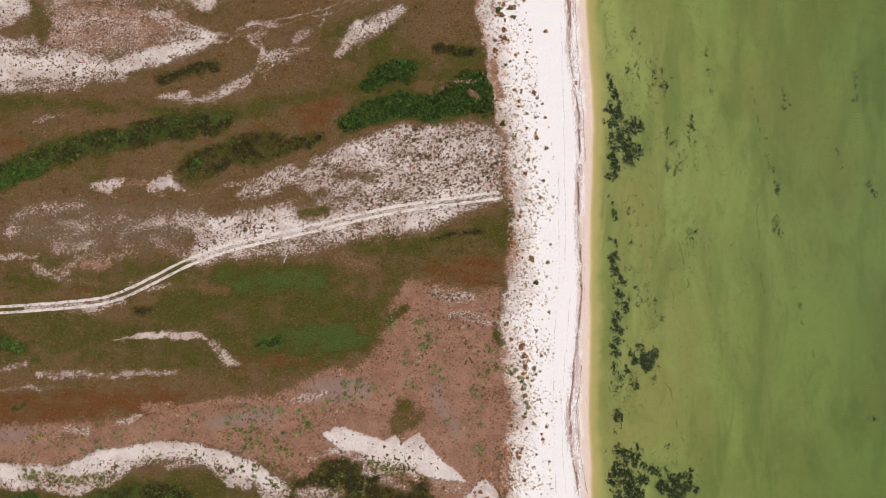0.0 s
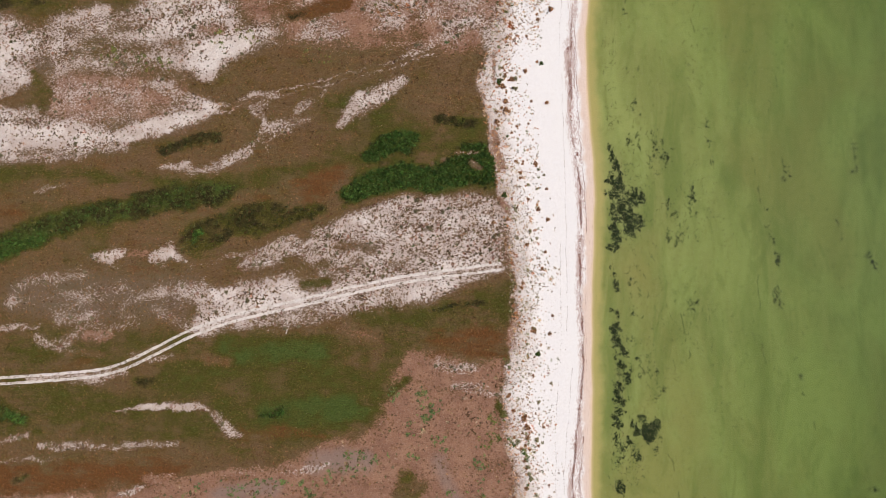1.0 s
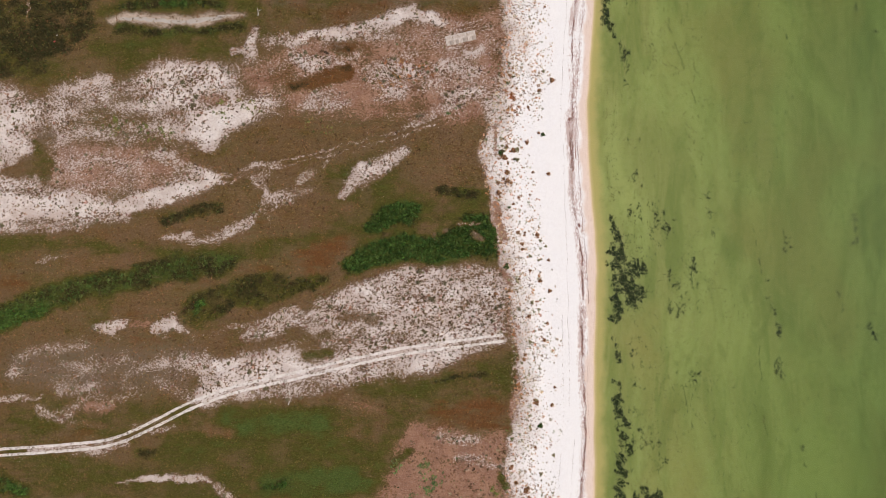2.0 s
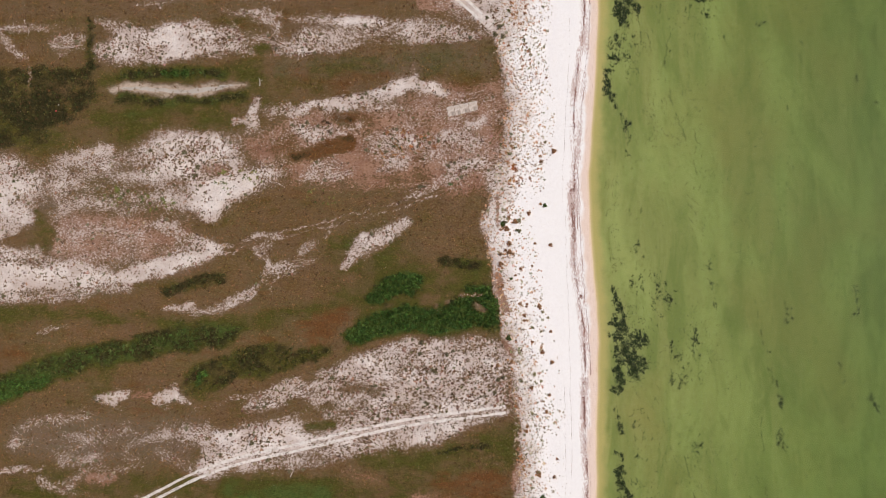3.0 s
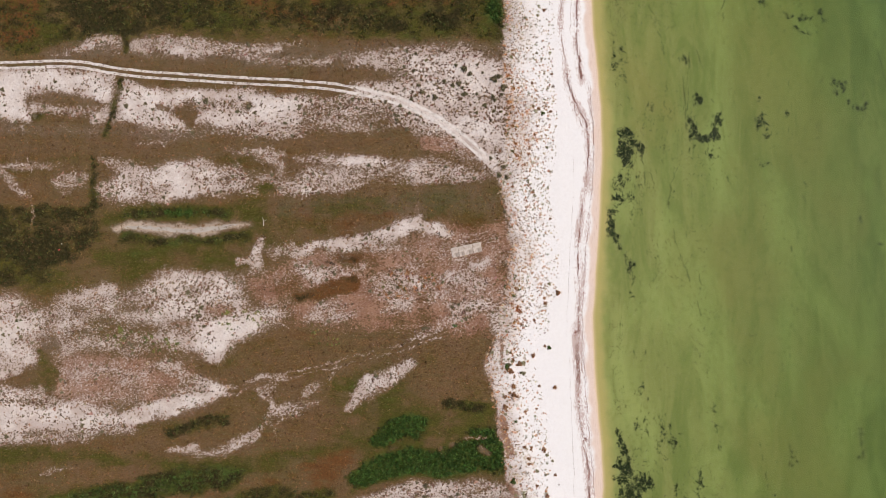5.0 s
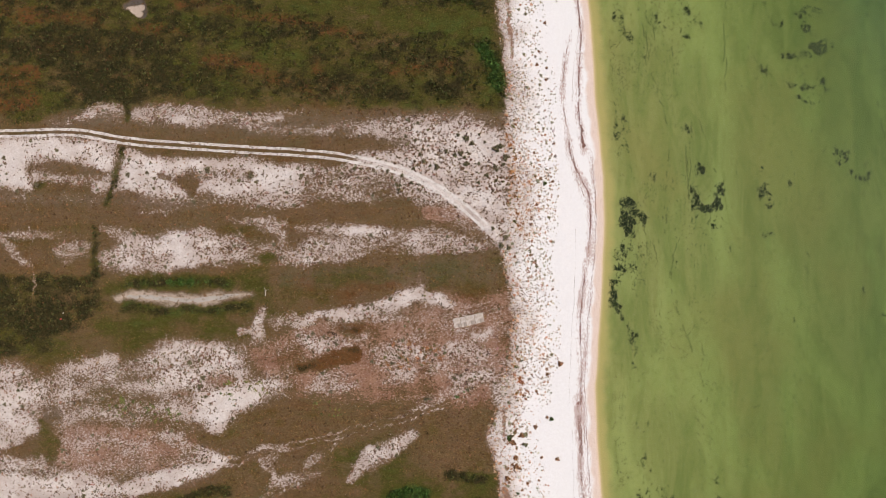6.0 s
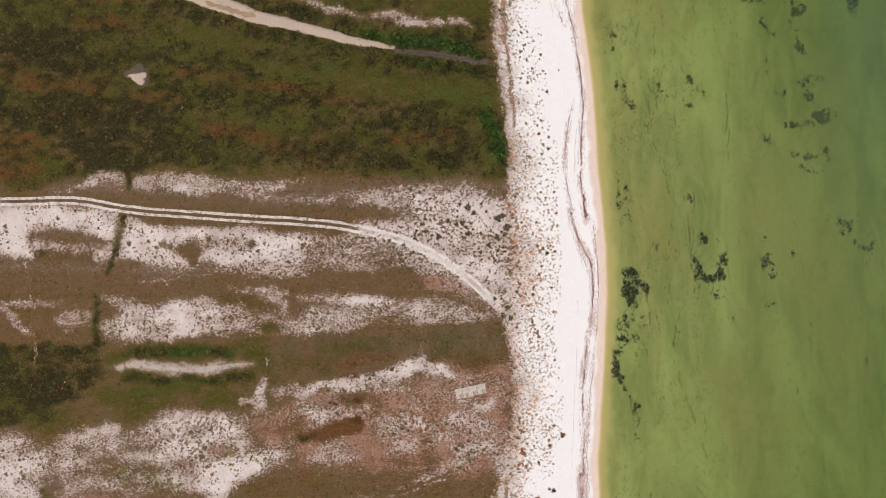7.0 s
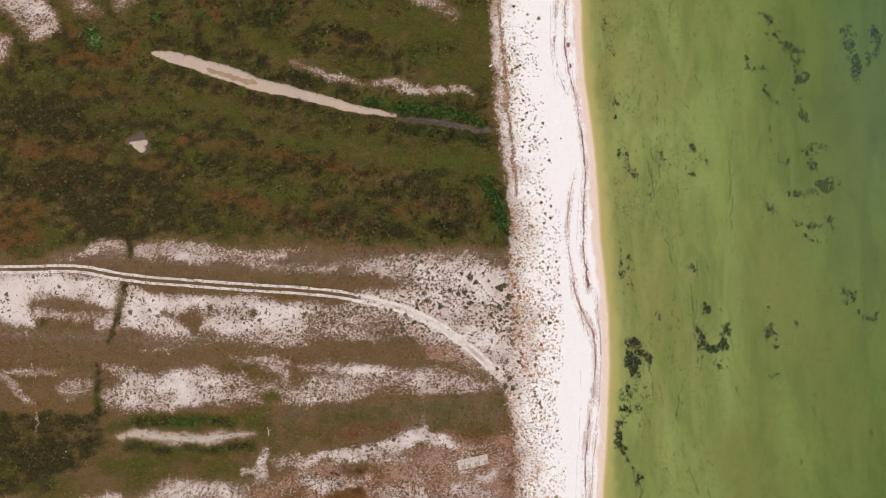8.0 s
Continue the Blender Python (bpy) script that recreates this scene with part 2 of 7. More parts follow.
def plain_material(name, a, b, scale=4.0, rough=0.85, relief=0.02, gloss=0.2, stain=None):
    m = Nodes(name)
    n = m.span(m.noise(scale, 4, 0.6), 0.3, 0.7)
    c = m.mix(n, a, b)
    if stain:
        c = m.mix(m.math("MULTIPLY", m.span(m.noise(scale * 0.35, 4, 0.7), 0.48, 0.66), 0.75), c, stain)
    m.bump(n, 0.5, relief)
    return m.finish(c, rough, gloss)


GROUND, WATER = ground_material(), water_material()
GRASS, LEAF, TUFT = plant_material("grass_blades"), plant_material("shrub_leaves", 0.7, 0.08), plant_material("dune_tufts")
TWIG = plain_material("twig_bark", (0.10, 0.07, 0.045), (0.16, 0.12, 0.085), 9)
RUT = plain_material("packed_pale_sand", (0.66, 0.61, 0.575), (0.58, 0.52, 0.48), 1.6, 0.95, 0.03, 0.1, (0.46, 0.39, 0.34))
WEEDY = plant_material("wet_seaweed", 0.9, 0.0)
CONCRETE = plain_material("weathered_concrete", (0.53, 0.455, 0.40), (0.41, 0.34, 0.29), 1.8, 0.9, 0.02, 0.2, (0.24, 0.19, 0.16))
BROWN_WATER = plain_material("silty_puddle", (0.35, 0.235, 0.14), (0.29, 0.195, 0.115), 0.8, 0.25, 0.003, 0.5)
MILKY_WATER = plain_material("milky_pool", (0.36, 0.31, 0.265), (0.44, 0.385, 0.335), 0.35, 0.3, 0.003, 0.5)
DARK_WATER = plain_material("dark_puddle", (0.05, 0.042, 0.036), (0.085, 0.07, 0.06), 1.0, 0.5, 0.002, 0.15)
BLEACHED = plain_material("bleached_driftwood", (0.55, 0.50, 0.44), (0.42, 0.37, 0.31), 6, 0.85, 0.01)
RED_PLASTIC = plain_material("faded_red_plastic", (0.42, 0.05, 0.04), (0.32, 0.05, 0.04), 5, 0.5, 0.004, 0.4)
WHITE_PLASTIC = plain_material("dirty_white_plastic", (0.66, 0.68, 0.64), (0.52, 0.54, 0.48), 5, 0.5, 0.004, 0.4)

# ---- the plan of the ground: which cover lies where ----
WATER_LEVEL = -0.6


def lattice(ix, iy, seed):
    h = np.sin(ix * 127.1 + iy * 311.7 + seed * 74.7) * 43758.5453
    return h - np.floor(h)


def wander(x, y, size, seed, octaves=3):
    """Soft noise of -1..1 with features of that size in metres."""
    total, amp, norm = 0.0, 1.0, 0.0
    for o in range(octaves):
        u, v = x / size, y / size
        iu, iv = np.floor(u), np.floor(v)
        fu, fv = u - iu, v - iv
        fu, fv = fu * fu * (3 - 2 * fu), fv * fv * (3 - 2 * fv)
        s = seed + o * 13
        a = lattice(iu, iv, s) * (1 - fu) + lattice(iu + 1, iv, s) * fu
        b = lattice(iu, iv + 1, s) * (1 - fu) + lattice(iu + 1, iv + 1, s) * fu
        total, norm = total + amp * (2 * (a * (1 - fv) + b * fv) - 1), norm + amp
        amp, size = amp * 0.5, size * 0.5
    return total / norm


def steps(*spans):
    """Grid lines: spans of (from, to, step)."""
    return np.unique(np.concatenate([np.arange(a, b, s) for a, b, s in spans]))


FINE = 0.34
gx = steps((-4200, -1200, 600), (-1200, -300, 150), (-300, -130, 20), (-130, -116, 2), (-116, 42, FINE), (42, 96, 0.6), (96, 140, 4), (140, 400, 40), (400, 1400, 200), (1400, 4300, 700))
gy = steps((-4200, -1200, 600), (-1200, -300, 150), (-300, -90, 20), (-90, -60, 3), (-60, 198, FINE), (198, 230, 3), (230, 500, 30), (500, 1400, 150), (1400, 4300, 700))
X, Y = np.meshgrid(gx, gy)
XW = X + 0.9 * wander(X, Y, 3.2, 1) + 0.3 * wander(X, Y, 0.9, 2, 1)
YW = Y + 0.9 * wander(X, Y, 3.2, 3) + 0.3 * wander(X, Y, 0.9, 4, 1)
FIELDS = ("sand", "soil", "green", "dark", "rust", "grey", "silt", "mud", "leafy")
F = {name: np.zeros_like(X) for name in FIELDS}
F["green"] += np.clip(0.16 + 0.5 * wander(X, Y * 1.7, 22, 11), 0, 0.55)
F["rust"] += np.clip(0.10 + 0.6 * wander(X, Y * 1.6, 15, 12), 0, 0.5)
COVERS = {
    "bare": dict(sand=1.0), "sandy": dict(sand=0.86), "speck": dict(sand=0.62), "half": dict(sand=0.485), "thin": dict(sand=0.42), "trace": dict(sand=0.345),
    "redpan": dict(soil=0.74, sand=0.20, rust=0.3), "redthin": dict(sand=0.21, soil=0.75, rust=0.3), "redsoil": dict(soil=0.64, sand=0.20, rust=0.4), "soil": dict(soil=1.0, rust=0.2),
    "greysoil": dict(soil=1.0, grey=0.7), "pinkgrass": dict(soil=0.28, rust=0.3), "dry": dict(rust=0.12, grey=0.10), "drydark": dict(dark=0.25, rust=0.75), "fallow": dict(green=0.36, grey=0.3),
    "olive": dict(green=0.46), "field": dict(green=0.58, dark=0.30, leafy=0.38), "meadow": dict(green=0.62), "green": dict(green=0.88), "lush": dict(green=0.98, dark=0.14, leafy=1.1),
    "thicket": dict(green=0.85, dark=0.5, leafy=0.78), "thicketbrown": dict(green=0.45, dark=0.66, rust=0.15, leafy=0.5),
    "shrub": dict(green=0.5, dark=0.52, leafy=0.55), "shrubyellow": dict(green=0.6, dark=0.34, rust=0.12, leafy=0.58), "rusty": dict(rust=0.67),
    "grey": dict(grey=0.5, sand=0.14), "silt": dict(silt=1.0), "pan": dict(silt=0.72, grey=0.5), "mud": dict(mud=0.9),
}
SANDS = ("bare", "sandy", "speck", "half", "thin", "trace")


def lay(cover, box, mask):
    """Lay a cover into the part of the plan that box cuts out, as far as mask says."""
    wanted = COVERS[cover]
    for name in FIELDS:
        if cover in SANDS and name in ("soil", "grey") or cover == "rusty" and name != "rust":
            continue
        part = F[name][box]
        part += (wanted.get(name, 0.0) - part) * mask


def cut_out(xs, ys, margin):
    i0, i1 = np.searchsorted(gx, (min(xs) - margin, max(xs) + margin))
    j0, j1 = np.searchsorted(gy, (min(ys) - margin, max(ys) + margin))
    return slice(j0, j1 + 1), slice(i0, i1 + 1)


def away(px, py, line):
    """Distance from a line of (x, y, half width), less the half width there."""
    best = np.full(px.shape, 1e9)
    if len(line) == 1:
        return np.hypot(px - line[0][0], py - line[0][1]) - line[0][2]
    for (ax, ay, aw), (bx, by, bw) in zip(line, line[1:]):
        dx, dy = bx - ax, by - ay
        t = np.clip(((px - ax) * dx + (py - ay) * dy) / (dx * dx + dy * dy), 0, 1)
        best = np.minimum(best, np.hypot(px - ax - t * dx, py - ay - t * dy) - (aw + t * (bw - aw)))
    return best


def ease(v):
    v = np.clip(v, 0, 1)
    return v * v * (3 - 2 * v)


def stroke(cover, soft, *line):
    box = cut_out([p[0] for p in line], [p[1] for p in line], max(p[2] for p in line) + soft + 2.5)
    calm = 0.35 if cover in ("silt", "mud", "bare") else 1.0
    px, py = X[box] + (XW[box] - X[box]) * calm, Y[box] + (YW[box] - Y[box]) * calm
    soft = soft if calm < 1 else soft * 1.5
    lay(cover, box, ease(0.5 - away(px, py, line) / (2 * soft)))


def area(cover, soft, *ring):
    box = cut_out([p[0] for p in ring], [p[1] for p in ring], soft + 2.5)
    calm = 0.4 if cover == "bare" else 1.0
    px, py = X[box] + (XW[box] - X[box]) * calm, Y[box] + (YW[box] - Y[box]) * calm
    if calm == 1:
        px, py, soft = px + 3.4 * wander(X[box], Y[box], 11, 5, 3), py + 2.4 * wander(X[box], Y[box], 9, 6, 3), soft * 2
    inside = np.zeros(px.shape, bool)
    closed = [(x, y, 0.0) for x, y in ring]
    closed.append(closed[0])
    for (ax, ay, _), (bx, by, _) in zip(closed, closed[1:]):
        if ay != by:
            inside ^= ((ay > py) != (by > py)) & (px < (bx - ax) * (py - ay) / (by - ay) + ax)
    far = away(px, py, closed)
    lay(cover, box, ease(0.5 + np.where(inside, far, -far) / (2 * soft)))


area("field", 1.77, (-119.2, 199.4), (4.1, 196.1), (2.8, 175), (3.4, 160.6), (5.5, 148.9), (6.6, 136), (6.9, 129.5), (-19.8, 131.1), (-59, 133.4), (-85.6, 135.7), (-98.9, 130.6), (-117.8, 129.4))
stroke("meadow", 1.51, (-68.5, 167.2, 1.77), (-55.2, 162.3, 2.02), (-40.6, 157.4, 2.27), (-22.3, 152.5, 2.27), (2.3, 150.2, 2.52))
stroke("meadow", 1.51, (-38, 186.5, 1.77), (-19.5, 182.1, 2.52), (-1.2, 183, 3.79), (-0.1, 172.4, 3.16), (-11.8, 171.4, 2.52))
stroke("meadow", 1.26, (-53.9, 181.5, 1.51), (-45.9, 176, 1.51), (-32.7, 171.8, 1.26))
area("thicketbrown", 1.77, (-115.5, 152), (-104.6, 151.1), (-85.8, 151.5), (-69.7, 148.7), (-68.3, 136.8), (-81.6, 135), (-96.3, 134.5), (-101.8, 145.1), (-115.4, 146.6))
area("thicketbrown", 1.51, (-115.8, 165.4), (-107.7, 168.6), (-96.8, 170.4), (-91.3, 163.6), (-84.5, 159.5), (-85.8, 156.8), (-104.8, 158.5), (-115.7, 160))
stroke("thicketbrown", 2.02, (-104.9, 167.9, 2.27), (-95.4, 165, 2.02))
stroke("shrub", 1.26, (-81.9, 163.4, 1.77), (-75.1, 161.3, 1.26), (-69.8, 157.9, 1.26))
stroke("shrub", 1.26, (-72.4, 151.3, 1.26), (-56.4, 151.1, 1.51), (-38, 149.5, 1.77))
stroke("shrub", 1.01, (-49.9, 185.5, 2.27), (-40.6, 183.9, 1.51))
stroke("thicket", 1.01, (-51.2, 184.8, 1.77), (-47.2, 186.1, 1.51))
stroke("shrub", 1.01, (-39.9, 181.9, 1.51), (-32.7, 182.4, 1.26), (-26.8, 179, 1.51))
stroke("shrub", 1.01, (-39.3, 177.2, 1.01), (-27.4, 176.3, 1.14), (-17, 174.1, 1.01))
stroke("shrub", 1.01, (-55.2, 161.9, 0.76), (-45.9, 159.9, 0.88), (-37.3, 157.6, 0.88))
stroke("shrub", 1.51, (-38, 144.3, 1.77), (-19.7, 143.4, 2.02), (-4.2, 142.5, 2.02))
stroke("shrub", 1.51, (-43.2, 137.8, 1.77), (-22.4, 136.3, 2.02), (-1.7, 136.1, 1.77))
stroke("shrub", 1.26, (-65.6, 139.4, 2.27), (-49.8, 138.6, 1.77))
stroke("shrub", 1.26, (-27.5, 148.1, 1.26), (-12, 146.5, 1.26))
stroke("rusty", 1.77, (-61.7, 143.3, 2.52), (-55.1, 142.2, 2.02), (-43.2, 138.5, 1.77), (-38, 133.9, 1.51))
stroke("rusty", 1.77, (-113.9, 139.3, 3.79), (-104.4, 140.5, 3.53))
stroke("rusty", 1.51, (-101.9, 147.8, 1.77), (-85.7, 146.2, 1.51))
stroke("rusty", 1.51, (-79.1, 151.4, 1.77), (-68.4, 150, 1.51))
stroke("rusty", 1.51, (-19.8, 140.1, 1.77), (-6.8, 141.3, 1.51))
stroke("rusty", 1.51, (-93.4, 169, 1.77), (-86, 169.5, 2.02), (-80.6, 166.7, 1.01))
stroke("rusty", 1.51, (-64, 191.2, 2.02), (-61.9, 186.4, 2.02))
stroke("rusty", 1.51, (-106.1, 155.2, 2.52), (-97.9, 154.4, 2.27), (-88.5, 153.6, 1.77))
stroke("rusty", 1.51, (-110.2, 157.2, 2.02), (-107.5, 160.5, 1.51))
stroke("rusty", 1.51, (-69.8, 157.2, 1.51), (-56.4, 155, 1.26), (-43.2, 152.2, 1.51), (-27.5, 148.7, 1.51))
stroke("rusty", 1.77, (-98.2, 175.8, 1.77), (-82, 175.5, 1.51), (-80.7, 182.1, 2.02))
stroke("rusty", 1.51, (-97, 183.9, 2.52), (-92.8, 177, 2.02))
stroke("rusty", 1.51, (-32.7, 179.1, 1.77), (-26.1, 179.6, 1.51))
stroke("rusty", 1.51, (-113.8, 133.4, 2.02), (-104.3, 134.6, 2.27))
stroke("rusty", 1.26, (-38, 143, 1.26), (-32.8, 136.4, 1.51))
stroke("lush", 1.26, (0.9, 145.1, 1.77), (3.4, 141.2, 1.77), (4.4, 136, 1.51))
stroke("speck", 1.14, (-110.8, 193.7, 4.29), (-106.6, 188.1, 4.04), (-101.8, 186, 3.16), (-104.5, 182.4, 1.77))
stroke("thin", 1.51, (-95.8, 192, 3.16), (-93, 188.5, 2.02), (-90.3, 187.1, 1.01))
stroke("thin", 1.51, (-80.8, 192.9, 2.27), (-84.2, 189.6, 1.51))
stroke("thin", 1.26, (-114.7, 177.5, 2.78), (-112.7, 181.5, 1.77))
stroke("shrub", 0.76, (-110.7, 185.5, 1.01), (-108.6, 181.4, 1.14), (-106.4, 173.3, 1.01))
stroke("rusty", 1.26, (-99.6, 177.2, 1.26), (-80.7, 175.4, 1.26))
stroke("shrub", 1.01, (-78.6, 176.7, 1.26), (-74, 180, 1.26), (-59.2, 177, 1.39), (-45.9, 172.1, 1.39), (-31.4, 167.1, 1.14), (-22.2, 164.3, 0.76))
stroke("shrub", 1.01, (-75.3, 174, 1.01), (-67.2, 170.5, 1.14), (-56.5, 167.6, 1.14), (-43.2, 164.1, 1.01), (-30.1, 161.5, 1.01), (-19.7, 160.4, 0.76))
stroke("lush", 0.76, (-26.2, 164.8, 1.01), (-17, 163.3, 1.39), (-9.2, 162.5, 1.51), (-2.8, 160.7, 1.26), (0.4, 159.1, 0.76))
stroke("thicket", 0.76, (-21, 159.5, 0.76), (-11.9, 157.5, 1.01), (-0.2, 156.1, 1.14))
stroke("mud", 0.38, (-19.9, 161.3, 0.38), (-13.1, 160.4, 0.63), (-6.7, 159.5, 0.63), (-1.5, 158.1, 0.63), (1.7, 158.3, 0.63))
stroke("silt", 0.32, (-76.6, 177.4, 0.5), (-72.6, 176.6, 1.26), (-65.9, 174.5, 1.51), (-59.2, 172.5, 1.77), (-52.5, 169.9, 1.51), (-42.9, 167.4, 1.26), (-35.3, 165.2, 1.14), (-27.5, 163.1, 0.88), (-19.6, 161.7, 0.38))
stroke("mud", 0.38, (-82.1, 156.8, 0.76), (-79.1, 158.1, 1.01), (-78.3, 155.1, 1.26))
stroke("silt", 0.38, (-80.4, 156, 0.88), (-79.1, 155, 0.76))
stroke("silt", 0.25, (-81.8, 156.5, 0.38), (-78.6, 156.5, 0.76))
stroke("lush", 0.38, (-91.8, 182.7, 1.39), (-90.2, 180.2, 1.64))
stroke("lush", 0.38, (-76.4, 186.1, 1.01), (-75.1, 185.8, 0.76))
stroke("thin", 0.76, (-43.3, 174.4, 0.5), (-32.7, 170.7, 0.63), (-26.1, 168.8, 0.5))
stroke("speck", 0.63, (-24.2, 169.5, 0.76), (-19.6, 169, 1.14), (-13.7, 167.7, 0.88))
stroke("speck", 0.63, (-12.8, 167.4, 0.5), (-8.9, 167.2, 0.88))
stroke("thin", 0.63, (-6.6, 168, 0.76), (-4, 167.5, 1.01), (-1.7, 165.9, 0.5))
stroke("thin", 0.88, (-13.6, 188.6, 1.26), (-9, 186.9, 1.26), (-5.8, 184.7, 1.14))
stroke("grey", 1.26, (-98.9, 129.3, 2.02), (-85.5, 130.5, 3.03), (-59, 127.6, 2.78), (-32.8, 127.3, 3.16), (-7, 127.1, 3.79), (4.6, 127, 2.78))
stroke("speck", 0.63, (-95.9, 129.9, 0.5), (-92.2, 130.9, 0.76), (-88.2, 133.1, 1.14), (-83.4, 132.3, 1.39))
stroke("speck", 0.63, (-79.6, 131.3, 1.26), (-72.2, 131.6, 2.15), (-66.2, 130.5, 2.4), (-59, 129.9, 2.02), (-52.4, 129.5, 1.89), (-45.8, 129.8, 1.01))
stroke("thin", 0.76, (-49.8, 127.5, 1.01), (-42.8, 126.7, 1.14), (-34.1, 127.1, 1.51))
stroke("thin", 0.76, (-52.4, 131.4, 0.76), (-40.6, 131.3, 0.63))
stroke("shrub", 0.5, (-82.4, 135, 0.76), (-81.5, 132.4, 0.76), (-81.8, 129.8, 0.76))
stroke("half", 0.76, (-28.7, 125.2, 0.76), (-25, 127.5, 1.89), (-19.8, 128, 1.77), (-12.1, 128.2, 1.51))
stroke("thin", 1.01, (-32.8, 128.6, 1.01), (-27.6, 127.3, 1.26))
stroke("thin", 1.26, (-22.4, 125.3, 1.26), (-8.3, 125.8, 1.51))
stroke("half", 0.88, (-10.2, 124.3, 1.26), (-3.1, 126.8, 2.52), (0.7, 125.1, 2.27), (3.9, 124.2, 1.01))
stroke("dry", 1.01, (-93.5, 127.9, 1.26), (-81.5, 126.8, 1.77), (-59, 125, 1.77), (-32.8, 123.2, 1.77), (-19.9, 122.7, 1.51))
area("speck", 1.01, (-28.6, 120.8), (-18.2, 121.7), (-10.4, 124.4), (7, 126.7), (8.2, 116.2), (8, 96.7), (3.6, 99.4), (1, 104.6), (-5.3, 109.9), (-13.1, 111.4), (-18.2, 112.8), (-36.4, 114.4))
area("sandy", 0.76, (-115, 125.8), (-102.8, 126), (-84.7, 124.8), (-84, 121.9), (-84.5, 118.2), (-88, 119), (-93.4, 120.5), (-102.8, 120.6), (-105.4, 119.6), (-102.6, 113.6), (-107.3, 114), (-114.8, 115.8))
stroke("half", 1.01, (-102.7, 116.9, 1.26), (-93.3, 116.1, 1.26), (-83.9, 116.3, 1.26))
stroke("speck", 0.76, (-88.6, 113.7, 1.14), (-84.5, 114.4, 1.14))
stroke("dry", 0.63, (-101.4, 118.9, 0.88), (-98, 118.5, 0.63))
stroke("dry", 0.63, (-97.4, 118.8, 1.26), (-93.3, 118.3, 1.51), (-87.3, 117.7, 0.88))
stroke("shrub", 0.5, (-102.7, 114.8, 0.76), (-101.3, 114.7, 0.63))
area("sandy", 0.76, (-82.7, 123.4), (-70.7, 121.6), (-54.8, 120), (-39.1, 118.6), (-36.4, 111.8), (-49.5, 111.5), (-57.4, 111.6), (-66.6, 112.3), (-77.2, 112.2), (-83.5, 112.8))
area("half", 0.88, (-40.4, 119.1), (-26, 118.1), (-16.9, 116.7), (-6.6, 111.2), (0.4, 104.6), (-1.5, 102.7), (-10.5, 107.4), (-15.6, 111.1), (-26, 110.5), (-40.4, 110.8))
stroke("thin", 0.76, (-77.2, 111.4, 1.01), (-64, 110.9, 1.01), (-50.8, 110.4, 1.26), (-41.3, 110, 1.01))
stroke("half", 0.76, (-53.5, 111.4, 1.01), (-41.3, 110.8, 1.26))
stroke("dry", 0.76, (-68.7, 115.6, 1.26), (-66.4, 115.2, 2.27), (-66, 112.9, 1.26))
stroke("dry", 0.5, (-73.3, 116.9, 0.76), (-71.3, 116.6, 0.63))
stroke("thin", 0.63, (-62.7, 116.7, 1.51), (-52.2, 116.2, 1.51))
stroke("dry", 0.38, (-52.8, 116.5, 1.01))
stroke("grey", 1.01, (-112, 112.4, 0.76), (-97.2, 111.5, 1.01), (-64, 109.6, 1.26))
stroke("shrub", 0.38, (-82.8, 122.9, 0.63), (-83.2, 119.9, 0.76), (-84.5, 114.6, 0.63), (-85.5, 111.5, 0.76), (-86.5, 108, 0.5))
stroke("shrub", 0.5, (-88.9, 106, 0.76), (-89.1, 100.8, 0.88), (-88.7, 94.2, 1.01))
stroke("dry", 1.26, (-111.9, 108.4, 1.77), (-90.5, 107.7, 1.77), (-70.6, 106.4, 1.77), (-44.3, 108, 1.26), (-24.7, 107.4, 1.77), (-13.7, 107.2, 2.02))
stroke("half", 0.63, (-57.4, 106.5, 0.63), (-50.8, 105.7, 0.76), (-44.3, 105.7, 0.63))
stroke("thin", 0.63, (-78.5, 108.2, 0.38), (-71.9, 108.1, 0.38))
stroke("thin", 0.76, (-50.8, 104.8, 1.01), (-45.6, 103.4, 1.01), (-44.9, 100.1, 0.63))
area("speck", 0.88, (-87.9, 96.1), (-87.5, 99.4), (-83.7, 100.7), (-81.1, 102.6), (-73.2, 103.8), (-65.3, 103.7), (-56, 102.6), (-53.4, 100.2), (-50.8, 95.6), (-57.3, 95.7), (-66.5, 94.4), (-79.7, 93.9), (-84.3, 94.1))
stroke("half", 0.63, (-87.8, 104.7, 0.76), (-85.1, 103.6, 1.26), (-79.1, 103, 0.88))
stroke("thin", 1.01, (-57.3, 100.3, 1.77), (-48.2, 98.2, 2.02), (-41.2, 97.2, 1.51))
stroke("olive", 0.5, (-50.8, 97.3, 0.88), (-46.9, 97.3, 0.88))
stroke("half", 1.01, (-41, 104.6, 1.01), (-31.2, 103.8, 1.14), (-20.9, 102.6, 1.26), (-6.7, 101.9, 1.26))
stroke("speck", 0.63, (-29.9, 104.1, 0.76), (-20.9, 102.7, 0.76))
stroke("thin", 1.01, (-39, 100, 1.77), (-26, 100.1, 2.02), (-10.5, 100.9, 2.52), (0.4, 100.1, 1.77))
stroke("half", 0.76, (-40.3, 96.8, 0.76), (-31.2, 97.3, 1.01), (-24.8, 97.9, 0.63))
stroke("half", 0.76, (-14.4, 98.4, 0.76), (-2.8, 98.8, 0.76))
stroke("redthin", 0.88, (-11.1, 107.4, 2.02), (-2.8, 106.6, 2.27))
stroke("thin", 0.63, (-110.5, 103.5, 0.5), (-105.1, 103.4, 0.76), (-99.8, 102.9, 0.63), (-90.4, 103.4, 0.5))
stroke("half", 0.63, (-111.8, 103.1, 1.01), (-107.7, 99, 1.14), (-105, 96.8, 1.01))
stroke("dry", 0.5, (-102.4, 102.3, 1.01), (-102.1, 97.6, 1.01))
